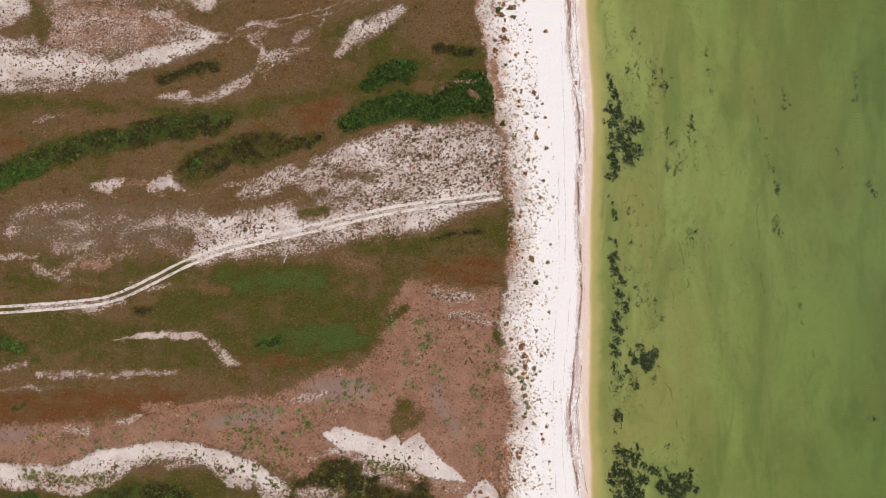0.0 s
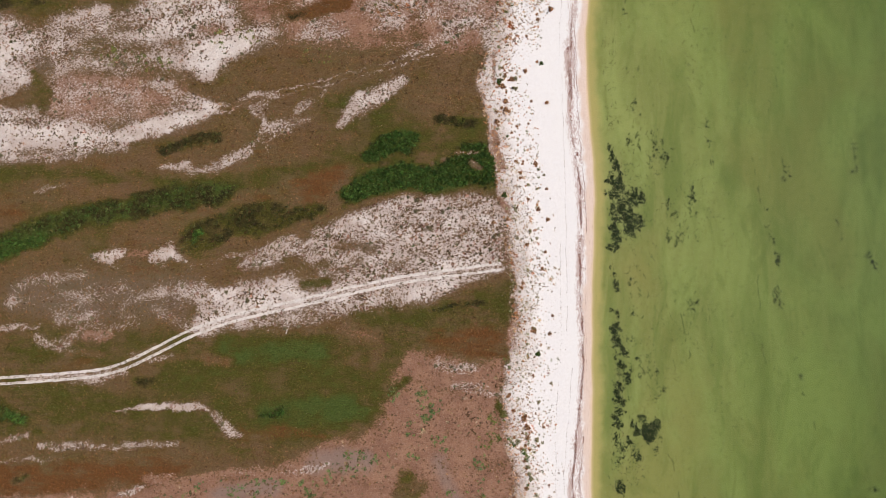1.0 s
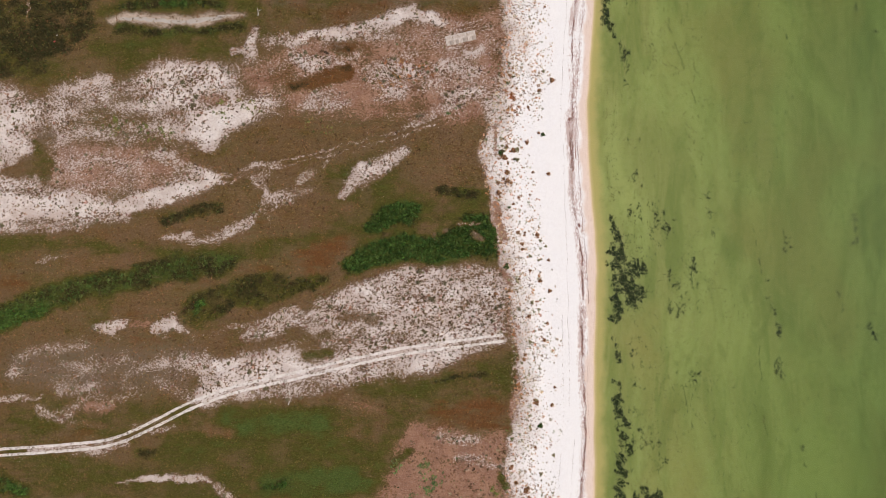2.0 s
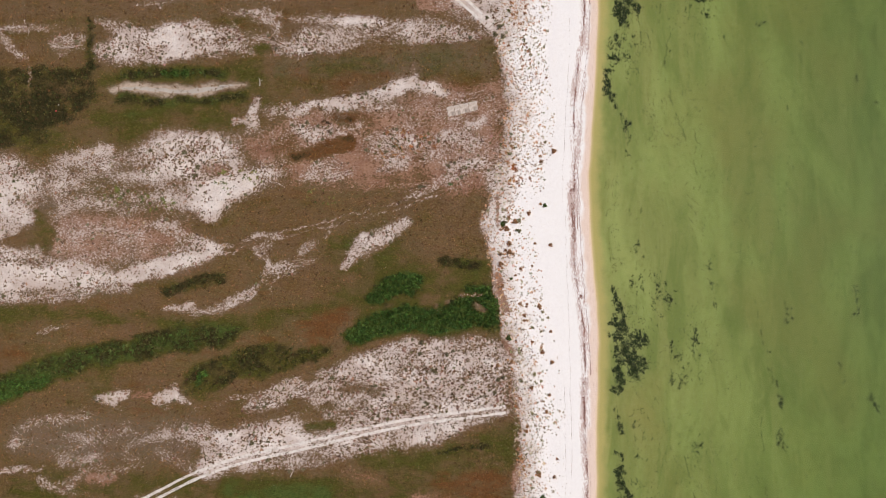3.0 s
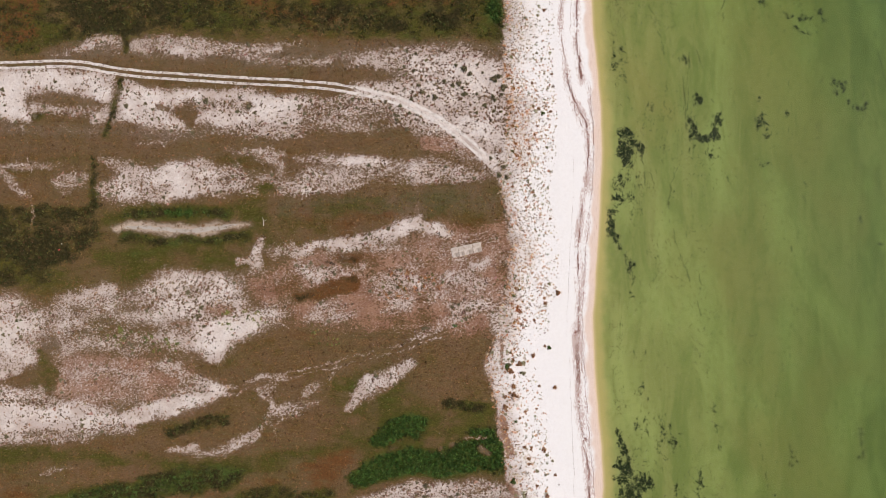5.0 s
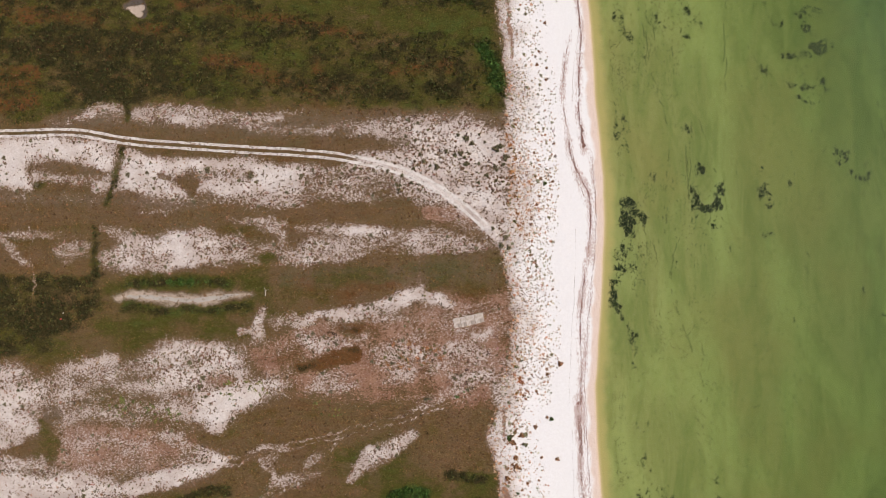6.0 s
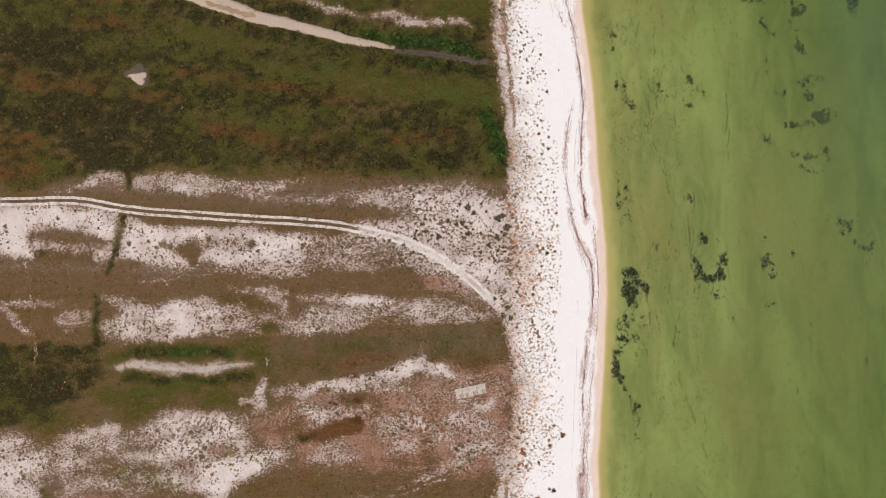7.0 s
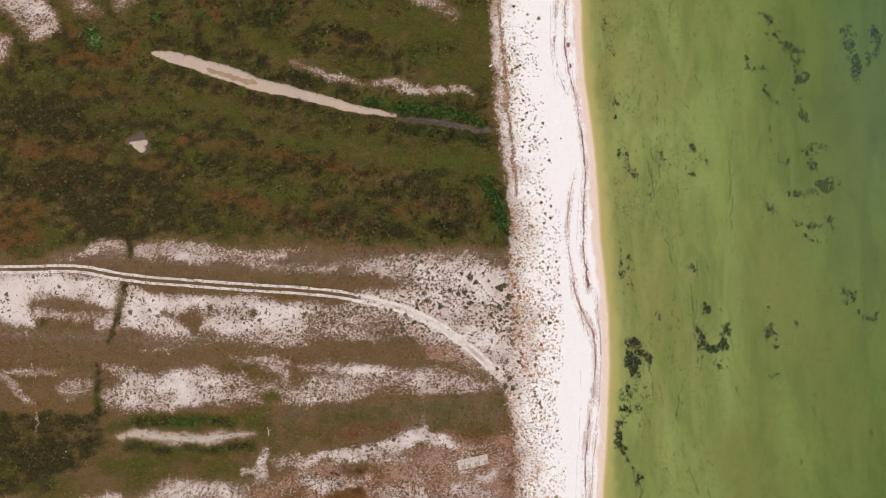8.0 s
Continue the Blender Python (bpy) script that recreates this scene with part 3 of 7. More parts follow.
stroke("thin", 0.76, (-95.7, 99.5, 2.52), (-91.7, 100.1, 2.02))
stroke("fallow", 1.01, (-44.2, 92.9, 2.02), (-31.2, 93.4, 2.27), (-15.7, 93.8, 2.52), (-2.9, 95, 2.78), (2.2, 94.2, 2.27))
stroke("rusty", 1.26, (-41.6, 92.2, 1.26), (-18.3, 91.3, 1.01))
stroke("olive", 1.26, (-36.4, 92.2, 1.01), (-23.5, 93.6, 1.01))
area("thicketbrown", 1.26, (-115.7, 94.8), (-97, 94.3), (-87.6, 94.2), (-83.6, 87.5), (-86.2, 83.7), (-95.4, 79.8), (-102, 76), (-115.3, 73.5))
area("olive", 1.01, (-89, 93.5), (-70.4, 93.9), (-48.1, 93.9), (-45.5, 89), (-53.3, 85.9), (-67.7, 84.7), (-76.9, 80.3), (-94, 76.9), (-90.1, 82.4), (-83.6, 86.2))
stroke("thicket", 0.76, (-81, 91.7, 1.01), (-70.4, 92.4, 1.14), (-57.3, 91.4, 1.01))
stroke("thicket", 1.01, (-81.6, 86.2, 1.01), (-67.7, 85.5, 1.01), (-53.3, 86.4, 0.76))
stroke("lush", 0.5, (-71.8, 92.6, 0.5), (-66.5, 91.8, 0.63))
stroke("meadow", 1.01, (-84.8, 81.7, 1.77), (-75.6, 82.9, 1.51), (-65.1, 83.7, 1.01))
stroke("pan", 0.88, (-83.6, 88.9, 0.88), (-77, 89, 1.39), (-70.4, 88.2, 1.01), (-63.8, 88, 1.14), (-57.3, 88.9, 1.01), (-52.3, 89.8, 0.63))
stroke("speck", 0.5, (-49.8, 85.6, 0.76), (-50.7, 82.6, 1.01), (-51.2, 80.4, 1.64))
stroke("half", 0.76, (-46.8, 82.6, 1.01), (-42.9, 83.8, 1.51), (-41.9, 81.9, 1.26))
stroke("half", 0.63, (-54.6, 80.4, 0.76), (-52, 80.7, 0.76))
stroke("sandy", 0.63, (-21.2, 118.3, 0.63), (-16, 116.6, 1.01), (-9.7, 113.2, 1.14), (-4.6, 109.7, 1.14), (0.5, 105.3, 1.26), (4.2, 101.3, 1.14))
area("redsoil", 1.51, (-54.6, 76.8), (-40.3, 81.9), (-18.3, 84.2), (-6.8, 87.9), (9.2, 89.7), (9.7, 72.4), (7.7, 64.8), (-10.8, 63.6), (-26.1, 66.3), (-41.6, 65.8), (-48.1, 69))
stroke("sandy", 0.63, (-40.6, 82.4, 1.26), (-36.4, 84.4, 1.14), (-28.7, 84.6, 1.26), (-22.2, 86, 1.51), (-17, 87.8, 1.64), (-13.2, 90.3, 1.14))
stroke("sandy", 0.63, (-13.8, 89.3, 1.26), (-10.6, 88, 1.77), (-7.4, 86.4, 1.01))
stroke("half", 0.76, (-26.1, 84, 1.51), (-18.3, 84.2, 1.51))
stroke("half", 0.76, (-40.6, 79.3, 1.01), (-36.4, 77.4, 1.14), (-31.9, 79.2, 1.01), (-26.1, 80.4, 1.01))
stroke("speck", 0.5, (-40.3, 78.2, 0.76), (-36.4, 77.7, 0.76))
stroke("speck", 0.63, (-1.2, 79.1, 1.14), (2.1, 80.1, 1.14))
stroke("half", 0.5, (-5.6, 77, 0.76), (-1.7, 77.3, 0.76))
stroke("half", 0.76, (-24.8, 76.3, 1.26), (-19.7, 76.7, 1.77), (-13.2, 75.4, 1.01))
stroke("speck", 0.63, (-23.5, 73.7, 1.01), (-18.4, 74.2, 1.26))
stroke("speck", 0.63, (-19.7, 71.4, 1.26), (-16.5, 71.1, 1.51))
stroke("half", 0.76, (-21.6, 69.4, 0.76), (-18.4, 70.1, 1.26))
stroke("half", 0.76, (-10.7, 71, 1.01), (-7.5, 71.9, 1.01))
stroke("half", 0.63, (-7.5, 77, 1.26), (0.8, 76.3, 1.26))
stroke("half", 0.63, (-33.2, 68.9, 1.01), (-30.6, 67.6, 1.26), (-28.7, 68.6, 1.01))
stroke("thin", 0.63, (-39, 67.7, 1.01), (-35.1, 70.8, 1.01))
stroke("half", 0.76, (-9.5, 66.2, 0.76), (-13.3, 63.9, 0.63))
stroke("thin", 1.01, (-5.6, 68.7, 1.77), (2, 69.9, 1.77))
stroke("drydark", 0.63, (-40.5, 72.6, 1.14), (-34.5, 74.1, 2.02), (-28.7, 75.8, 1.89))
stroke("drydark", 0.76, (-31.2, 81.5, 1.51), (-28, 81.1, 1.01))
stroke("pinkgrass", 1.26, (-41.2, 63.8, 1.01), (-24.8, 67.6, 1.01), (-10.7, 67.4, 1.01))
area("half", 1.26, (-113.9, 72.8), (-101.9, 72.7), (-95.3, 74), (-78.2, 75.1), (-72.9, 78), (-66.4, 79.3), (-57.9, 77.9), (-53.9, 73.6), (-52, 69.7), (-46.8, 70.3), (-44.2, 66.4), (-51.9, 63.9), (-54.5, 61.4), (-61, 59.3), (-68.8, 61.2), (-78, 59.6), (-89.8, 60.9), (-101.7, 59.1), (-113.6, 56.5))
stroke("thin", 1.01, (-101.9, 69.5, 1.51), (-90, 70, 2.27), (-79.4, 71.9, 1.77))
stroke("thin", 1.01, (-93.8, 64.2, 2.52), (-79.4, 66.7, 1.77), (-75.4, 64.1, 1.77))
stroke("speck", 0.63, (-96.6, 72.7, 0.76), (-90, 73.3, 0.88), (-83.4, 74.8, 0.88))
stroke("speck", 0.88, (-72.9, 76.3, 1.51), (-67.7, 77.6, 1.26), (-59.8, 76.6, 1.26))
stroke("speck", 0.76, (-62.4, 73, 1.26), (-57.2, 73.6, 1.26))
stroke("speck", 0.88, (-74.2, 73.1, 1.51), (-70.2, 69.8, 1.77))
stroke("sandy", 0.76, (-63, 65, 1.77), (-58.4, 65.2, 2.27), (-51.9, 66.5, 1.77))
stroke("sandy", 0.76, (-64.3, 62.1, 1.26), (-59.1, 61.1, 1.26))
stroke("speck", 0.88, (-111.1, 66.3, 2.27), (-105.8, 65.8, 2.02), (-101.8, 65.6, 1.26))
stroke("speck", 0.76, (-111.2, 70.8, 1.51), (-104.5, 70.8, 1.01))
stroke("speck", 0.76, (-109.6, 56.5, 1.77), (-101.7, 58.4, 0.76))
stroke("speck", 0.76, (-78, 62.8, 1.26), (-67.5, 63.4, 1.26))
stroke("redsoil", 0.63, (-61.1, 69.8, 1.26), (-57.8, 69.7, 1.51))
stroke("redsoil", 0.63, (-70.2, 66.6, 0.76), (-66.3, 66.6, 1.01))
stroke("half", 0.5, (-49.4, 71.4, 0.76), (-46.8, 69.7, 1.01), (-45.5, 67.7, 0.76))
stroke("olive", 0.76, (-100.3, 57.1, 3.79), (-100.3, 52.6, 3.28))
stroke("grey", 0.76, (-99.1, 62.9, 2.27), (-96.4, 61, 1.51))
area("redpan", 2.2, (-95, 59.7), (-87, 60.8), (-73.8, 60), (-64.5, 55.3), (-67.1, 52), (-73.6, 49.5), (-81.5, 48), (-93.5, 47.9), (-98.8, 49.9))
stroke("olive", 0.76, (-98.7, 55.1, 2.78), (-98.6, 50.8, 1.26))
stroke("half", 1.01, (-108.4, 58.6, 2.27), (-103, 58.5, 1.51))
stroke("half", 0.76, (-109.6, 51.3, 2.02), (-101.5, 50.3, 1.14), (-96.1, 48.5, 0.76))
stroke("half", 0.76, (-100.2, 52.5, 0.5), (-99.5, 50.5, 0.63))
stroke("sandy", 0.63, (-110.8, 44.8, 3.79), (-104.1, 45.6, 3.03), (-97.4, 45, 2.52), (-89.4, 44.9, 1.89), (-81.5, 44.8, 1.77), (-74.9, 46.6, 1.77), (-68.4, 48.6, 2.02), (-63.2, 50.3, 2.27), (-58.2, 51.3, 0.88))
stroke("speck", 0.76, (-94.8, 46.8, 1.26), (-85.5, 47.1, 0.88))
stroke("half", 1.01, (-109.4, 40.2, 1.51), (-100, 41.1, 1.26), (-88, 41.3, 0.76))
stroke("half", 0.76, (-92.1, 43.3, 1.14), (-78.8, 42.7, 1.01))
stroke("half", 0.76, (-71.1, 58, 1.51), (-67.1, 54, 1.77), (-62.5, 52.6, 1.51))
stroke("half", 0.76, (-68.4, 50.8, 1.01), (-60.6, 52.6, 1.01))
stroke("thin", 0.76, (-62, 60.4, 2.02), (-59.3, 58.4, 1.01))
stroke("half", 0.5, (-52.1, 53.4, 0.5), (-49.5, 54.4, 0.88), (-45, 54.7, 0.76))
stroke("thin", 0.5, (-50.1, 51.2, 0.88), (-46.3, 52.4, 1.01))
stroke("half", 0.5, (-48.8, 49.8, 0.63), (-49.5, 50.9, 0.63))
stroke("half", 0.76, (-64.3, 36.9, 0.76), (-58.4, 38.1, 0.88), (-53.9, 39.9, 1.01), (-50, 42.1, 1.01))
stroke("speck", 0.63, (-52.6, 40.9, 0.76), (-49.4, 42.8, 0.88))
stroke("half", 0.76, (-48.1, 44.7, 1.26), (-44.9, 46.6, 1.77), (-40.4, 47.8, 1.26), (-36.2, 48.6, 0.88))
stroke("thin", 0.76, (-47.5, 51.8, 0.5), (-46.2, 43.4, 0.76))
stroke("half", 0.63, (-39.5, 51, 0.88), (-36.6, 52.9, 0.76))
stroke("half", 0.38, (-34, 54.1, 0.5), (-32.9, 55.3, 0.5))
stroke("thin", 0.63, (-70.2, 38.5, 0.63), (-64.3, 38.4, 0.63))
stroke("thin", 0.38, (-99.9, 33.1, 0.38), (-94.6, 34.2, 0.38), (-90.6, 35.2, 0.38))
stroke("speck", 0.63, (-29.7, 47.3, 0.76), (-27.6, 50.2, 1.51), (-24.4, 52.7, 2.27), (-19.3, 55.2, 1.64), (-15.2, 57.7, 1.14))
stroke("half", 0.63, (-24.4, 50.1, 0.76), (-20.5, 52.6, 0.76))
stroke("thicketbrown", 0.76, (-70.3, 42.4, 1.14), (-64.4, 43.8, 1.64), (-57.9, 45.4, 1.26))
stroke("olive", 1.26, (-108, 37.6, 1.77), (-88, 36.7, 1.77), (-68.2, 34.6, 1.51), (-44.8, 35.6, 2.02), (-29.4, 39.3, 2.02))
stroke("thicket", 0.88, (-110.3, 18.7, 3.28), (-103.6, 21.9, 2.78), (-97, 24.5, 3.03), (-87.8, 27.4, 2.52), (-77.3, 29, 2.78), (-66.8, 31.2, 3.03), (-57.7, 32.2, 2.4), (-52.6, 33.8, 1.01))
stroke("lush", 0.76, (-110.3, 18.7, 2.02), (-103.6, 20.3, 1.77), (-98.3, 21.9, 1.01))
stroke("shrubyellow", 0.88, (-62.8, 21.9, 3.41), (-55.1, 25.2, 3.16), (-47.3, 26.5, 3.66), (-39.6, 27.7, 2.27), (-33.2, 28.5, 1.01))
stroke("lush", 0.63, (-62.8, 21.9, 1.01), (-61.5, 23, 1.01))
stroke("rusty", 1.14, (-37.1, 31.1, 1.51), (-32, 33.6, 2.02))
stroke("rusty", 1.26, (-29.4, 36.8, 2.02), (-39.7, 34.3, 1.26))
area("olive", 1.01, (-28.1, 36.8), (-24.3, 45.7), (-16.7, 47.5), (3.5, 48.5), (5, 32.6), (-24.3, 31), (-30.7, 30.4))
area("lush", 0.63, (-30.9, 31.4), (-26.8, 34.2), (-23, 37), (-21.8, 38.6), (-18, 39.5), (-14.1, 39.2), (-9.7, 39.1), (-5.3, 41), (0.4, 42.6), (3.7, 42.1), (4.7, 37.7), (4.5, 34.2), (-4, 33.4), (-11.6, 33.4), (-17.9, 32.6), (-24.3, 30.9), (-29.4, 30.1))
stroke("lush", 0.5, (-23.1, 40.5, 1.89), (-18, 43.5, 2.52), (-13.1, 44.2, 1.77))
stroke("lush", 0.5, (-27.9, 32.2, 1.26), (-21.8, 34.7, 2.65), (-14.1, 36.4, 3.16))
stroke("lush", 0.5, (-7.8, 35.8, 2.52), (0.4, 37.7, 3.66))
area("lush", 0.76, (-24.3, 39.9), (-24.3, 43.1), (-21.2, 45), (-16.7, 45.8), (-13.2, 45.8), (-12.3, 43.6), (-13.9, 41.5), (-18, 40.7))
stroke("olive", 0.5, (-16.7, 40.2, 0.38), (-10.4, 39.8, 0.5))
stroke("olive", 0.63, (-9.1, 45.7, 1.01), (-4, 45.1, 1.51), (1, 45.6, 1.26))
stroke("shrub", 0.63, (-7.2, 48.6, 0.88), (0.4, 47.6, 1.14))
stroke("grey", 0.38, (-0.5, 39, 0.76), (1.2, 38, 0.63))
stroke("grey", 0.38, (-6.2, 39.6, 0.76))
stroke("grey", 0.38, (-8.3, 38.3, 0.5))
stroke("thin", 0.25, (-4, 41.3, 0.25), (1, 40.9, 0.25))
stroke("soil", 0.38, (5, 45.5, 0.63), (5.8, 42.1, 0.88), (6.6, 38.3, 1.01), (7.6, 37, 0.63))
area("half", 0.88, (-52.4, 15.9), (-46, 19.7), (-37, 23.8), (-26.8, 26.8), (-16.7, 30), (-11, 32.2), (-4, 31.2), (2.2, 32), (7.9, 30.7), (8.5, 26.3), (9.1, 15.7), (3.5, 13.5), (-2.8, 10.7), (-7.8, 8.6), (-17.9, 7.6), (-24.2, 6.3), (-31.8, 5), (-38.2, 4.8), (-45.8, 1.9), (-54.8, 1), (-61.3, -1), (-65.2, -0), (-61.3, 3.8), (-61.4, 8.9), (-54.9, 11.4), (-39.5, 13.9), (-29.3, 15.8), (-39.5, 16.5))
stroke("speck", 0.76, (-17.9, 29, 1.01), (-11.6, 30, 1.26), (-4, 29.6, 1.51), (3.5, 29.5, 1.77))
stroke("speck", 0.76, (-34.5, 23.4, 1.26), (-24.3, 24.6, 1.51), (-14.1, 26.2, 1.77), (-6.5, 26.2, 1.51))
stroke("speck", 0.76, (-51.1, 15.9, 0.76), (-46, 18, 1.77), (-40.8, 20.3, 1.77))
stroke("speck", 0.76, (-60.1, 8.9, 1.26), (-52.3, 8.9, 2.02), (-44.6, 8.2, 2.27), (-38.2, 8.2, 2.02), (-29.3, 9.5, 1.51))
stroke("speck", 0.76, (-60, 3.8, 2.27), (-52.3, 5.1, 1.77))
stroke("speck", 0.63, (-25.5, 12.6, 1.77), (-19.1, 13.9, 2.02), (-14.1, 12.3, 1.26))
stroke("speck", 0.76, (-16.6, 9.4, 1.51), (-9, 10.7, 1.51), (-4, 12.3, 1.26))
stroke("speck", 0.76, (-6.5, 17.6, 2.02), (2.2, 18.8, 2.52), (6, 15.7, 1.26))
stroke("speck", 0.76, (-24.2, 17.7, 1.77), (-17.9, 18.3, 1.51))
stroke("thin", 0.88, (-34.4, 17.7, 1.77), (-24.2, 15.8, 1.26))
stroke("thin", 0.76, (-14.1, 17, 1.26), (-9.1, 18.2, 1.26))
stroke("thin", 0.76, (-6.5, 27.7, 1.01), (1, 29.5, 1.01))
stroke("redthin", 0.76, (7.9, 22.6, 1.01), (8.2, 16.9, 1.01))
stroke("dry", 0.76, (-29.3, 20.2, 0.76), (-21.7, 19.2, 0.76))
stroke("olive", 0.63, (-37.6, 12, 1.01), (-32.5, 12, 1.01))
stroke("half", 0.63, (-42, 3.8, 1.51), (-34.3, 3.8, 1.01))
stroke("grey", 1.51, (-103.4, 9, 3.79), (-87.5, 8.9, 5.05), (-67.9, 8.9, 4.42), (-64, 12.7, 1.77))
stroke("sandy", 0.5, (-85.3, 18.2, 1.01), (-82.4, 17.3, 1.64), (-79.1, 18.6, 1.14))
stroke("sandy", 0.5, (-72.6, 17.9, 1.26), (-68, 19.4, 1.64), (-66, 17.6, 0.88))
stroke("redsoil", 0.63, (-77.8, 18.5, 1.14), (-74.5, 18.5, 1.14))
stroke("speck", 0.5, (-66.7, 17.9, 0.63), (-64.1, 16.6, 0.5))
stroke("dry", 0.38, (-80.4, 16.4, 0.76), (-75.8, 16.9, 0.88))
stroke("speck", 0.38, (-69.9, 16.3, 0.5))
stroke("trace", 0.5, (-63.4, 15.9, 0.5), (-55, 17.8, 0.5), (-48.5, 19.3, 0.63))
stroke("thin", 0.5, (-83.7, 15.4, 0.76), (-80.4, 15.3, 0.76))
stroke("trace", 0.76, (-105.4, 7.4, 1.26), (-104.1, 10.9, 1.14), (-99.5, 13.1, 1.14), (-92.9, 13.4, 1.01), (-86.3, 14.3, 1.01))
stroke("thin", 0.63, (-94.8, 12.2, 0.5), (-93.9, 10, 0.63), (-89.5, 8.9, 0.76))
stroke("trace", 0.76, (-87.5, 8.9, 1.77), (-79, 10.8, 1.77))
stroke("thin", 0.63, (-78.6, 7.4, 0.63), (-74.4, 8.7, 0.88), (-69.2, 10.2, 0.5))
stroke("trace", 0.76, (-78.9, 5.1, 1.51), (-76.3, 3.8, 1.51))
stroke("trace", 0.88, (-65.3, 10.2, 1.51), (-61.4, 10.8, 2.02))
stroke("thin", 0.5, (-107.9, 1, 0.63), (-103.3, 1.9, 0.63), (-99.3, 2.2, 0.63))
stroke("thin", 0.76, (-99, -0.3, 1.01), (-96.6, -2, 0.88), (-93.3, -2.4, 1.01), (-89.3, 0.6, 1.26), (-87.4, 2.5, 0.76))
stroke("thin", 0.76, (-87.4, 1, 1.26), (-82.1, 1.9, 1.26), (-75.6, 2.5, 0.76))
stroke("trace", 0.76, (-94, 3.8, 1.26), (-86.1, 3.8, 1.26))
stroke("trace", 0.63, (-71.7, 6.3, 1.26), (-65.2, 2.5, 1.26))
stroke("redthin", 0.76, (-87.4, -0.1, 1.26), (-82.1, 0.2, 1.01))
stroke("trace", 0.63, (-91.2, -3.9, 0.63), (-83.4, -3.9, 0.63))
stroke("trace", 0.63, (-76.8, -4.5, 0.76), (-71.6, -2.6, 0.76))
stroke("thin", 0.5, (-72.9, -5.4, 0.5), (-67.7, -4.6, 0.38))
stroke("speck", 0.5, (-100.4, -9.7, 0.76), (-91.2, -9.7, 1.01), (-83.3, -9.1, 1.14), (-78.7, -8, 0.88))
stroke("thin", 0.5, (-92.5, -10.6, 0.63), (-83.3, -10.5, 0.5))
stroke("thin", 0.38, (-105, -11.9, 0.63), (-101, -11.6, 0.38))
stroke("thin", 0.38, (-94.4, -13.1, 0.25), (-90.8, -12.3, 0.38))
stroke("thin", 0.38, (-102.9, -14.2, 0.5), (-98.3, -13.2, 0.5))
stroke("trace", 0.38, (-100.3, -14.8, 0.38), (-95, -14.2, 0.38))
area("olive", 1.26, (-109.6, -12.7), (-80.6, -11.5), (-63.8, -2.6), (-52.2, -0), (-24.2, 3.8), (-4, 8.8), (9.1, 13.5), (8.4, 2.5), (-11.5, -2.5), (-17.8, -11.2), (-24, -21.3), (-34.2, -23.2), (-54.6, -24), (-109.4, -21.9))
stroke("shrub", 0.63, (-75.7, -9.6, 1.01), (-73.5, -10.5, 1.39), (-71.5, -9.6, 0.76))
stroke("meadow", 1.01, (-67.6, -9.6, 2.78), (-59.9, -7.6, 2.52))
stroke("green", 1.77, (-54.8, -3.8, 2.78), (-44.5, -3.8, 3.28), (-34.3, -3.8, 2.02))
stroke("green", 1.26, (-45.7, -17, 2.78), (-38, -17, 4.29), (-29.1, -16.3, 4.04), (-24.1, -17.5, 1.51))
stroke("lush", 0.76, (-46.9, -17, 1.01), (-41.8, -17, 1.26))
stroke("meadow", 1.26, (-52.1, -11.4, 1.77), (-26.6, -8.8, 2.27))
stroke("rusty", 1.77, (-52, -21.5, 1.77), (-34.2, -21.4, 1.51))
stroke("lush", 0.76, (-106.9, -17.4, 2.02), (-102.2, -19.1, 1.26))
stroke("shrubyellow", 1.01, (-107.5, -17.4, 1.01))
stroke("pinkgrass", 1.26, (-29.2, 1.9, 1.26), (-21.6, 0, 1.51))
stroke("rusty", 1.26, (-9, 0, 2.27), (2.2, -0.6, 2.78), (7.2, 0, 1.77))
stroke("shrub", 0.5, (-8.4, 5.4, 0.63), (-4, 6.5, 0.5), (2.2, 7.3, 0.63))
stroke("pinkgrass", 1.01, (-59.9, -5.1, 1.26), (-54.7, -5.7, 1.01))
stroke("meadow", 1.26, (-26.7, 3.8, 1.01), (-9, 4.4, 1.26))
stroke("meadow", 1.01, (6, 8.8, 1.26), (7.2, 3.8, 0.76))
area("soil", 1.51, (-13.4, -3.5), (-10.9, -3.7), (-5.3, -6.2), (7.8, -6.2), (8, -21), (9, -30.9), (7.9, -40.7), (6.5, -48.1), (-4, -51.9), (-28.9, -52.4), (-36.5, -47.5), (-48, -43), (-60.8, -40.4), (-73.7, -40.8), (-86.7, -43.5), (-98.4, -45), (-109, -43), (-109.1, -37.2), (-93.3, -36.5), (-75.1, -34.6), (-63.5, -32.4), (-51.9, -30), (-39.2, -27.6), (-32.9, -23.2), (-24, -21.9), (-20, -18.1), (-17.8, -11.2), (-14.3, -5))
stroke("rusty", 0.88, (-9, -4.3, 1.26), (-0.3, -3.7, 1.26), (7.2, -4.3, 1.01))
stroke("half", 0.76, (-4, -11.2, 0.76), (2.2, -11.8, 1.14), (5.9, -13, 0.88))
stroke("thin", 1.01, (-7.8, -6.2, 1.77), (-0.3, -6.2, 1.77))
stroke("meadow", 0.63, (-17.8, -11.9, 1.01), (-14.7, -9.4, 1.14))
stroke("meadow", 0.63, (5.9, -14.9, 1.26), (6.9, -16.7, 1.01))
stroke("olive", 1.39, (-14, -30.9, 2.27), (-13.7, -33.6, 3.28), (-15.8, -35.5, 2.52))
stroke("rusty", 0.88, (-19.6, -34.3, 1.26), (-17.7, -33, 1.26))
stroke("greysoil", 1.01, (-34.1, -27.6, 2.27), (-24, -27.5, 2.27))
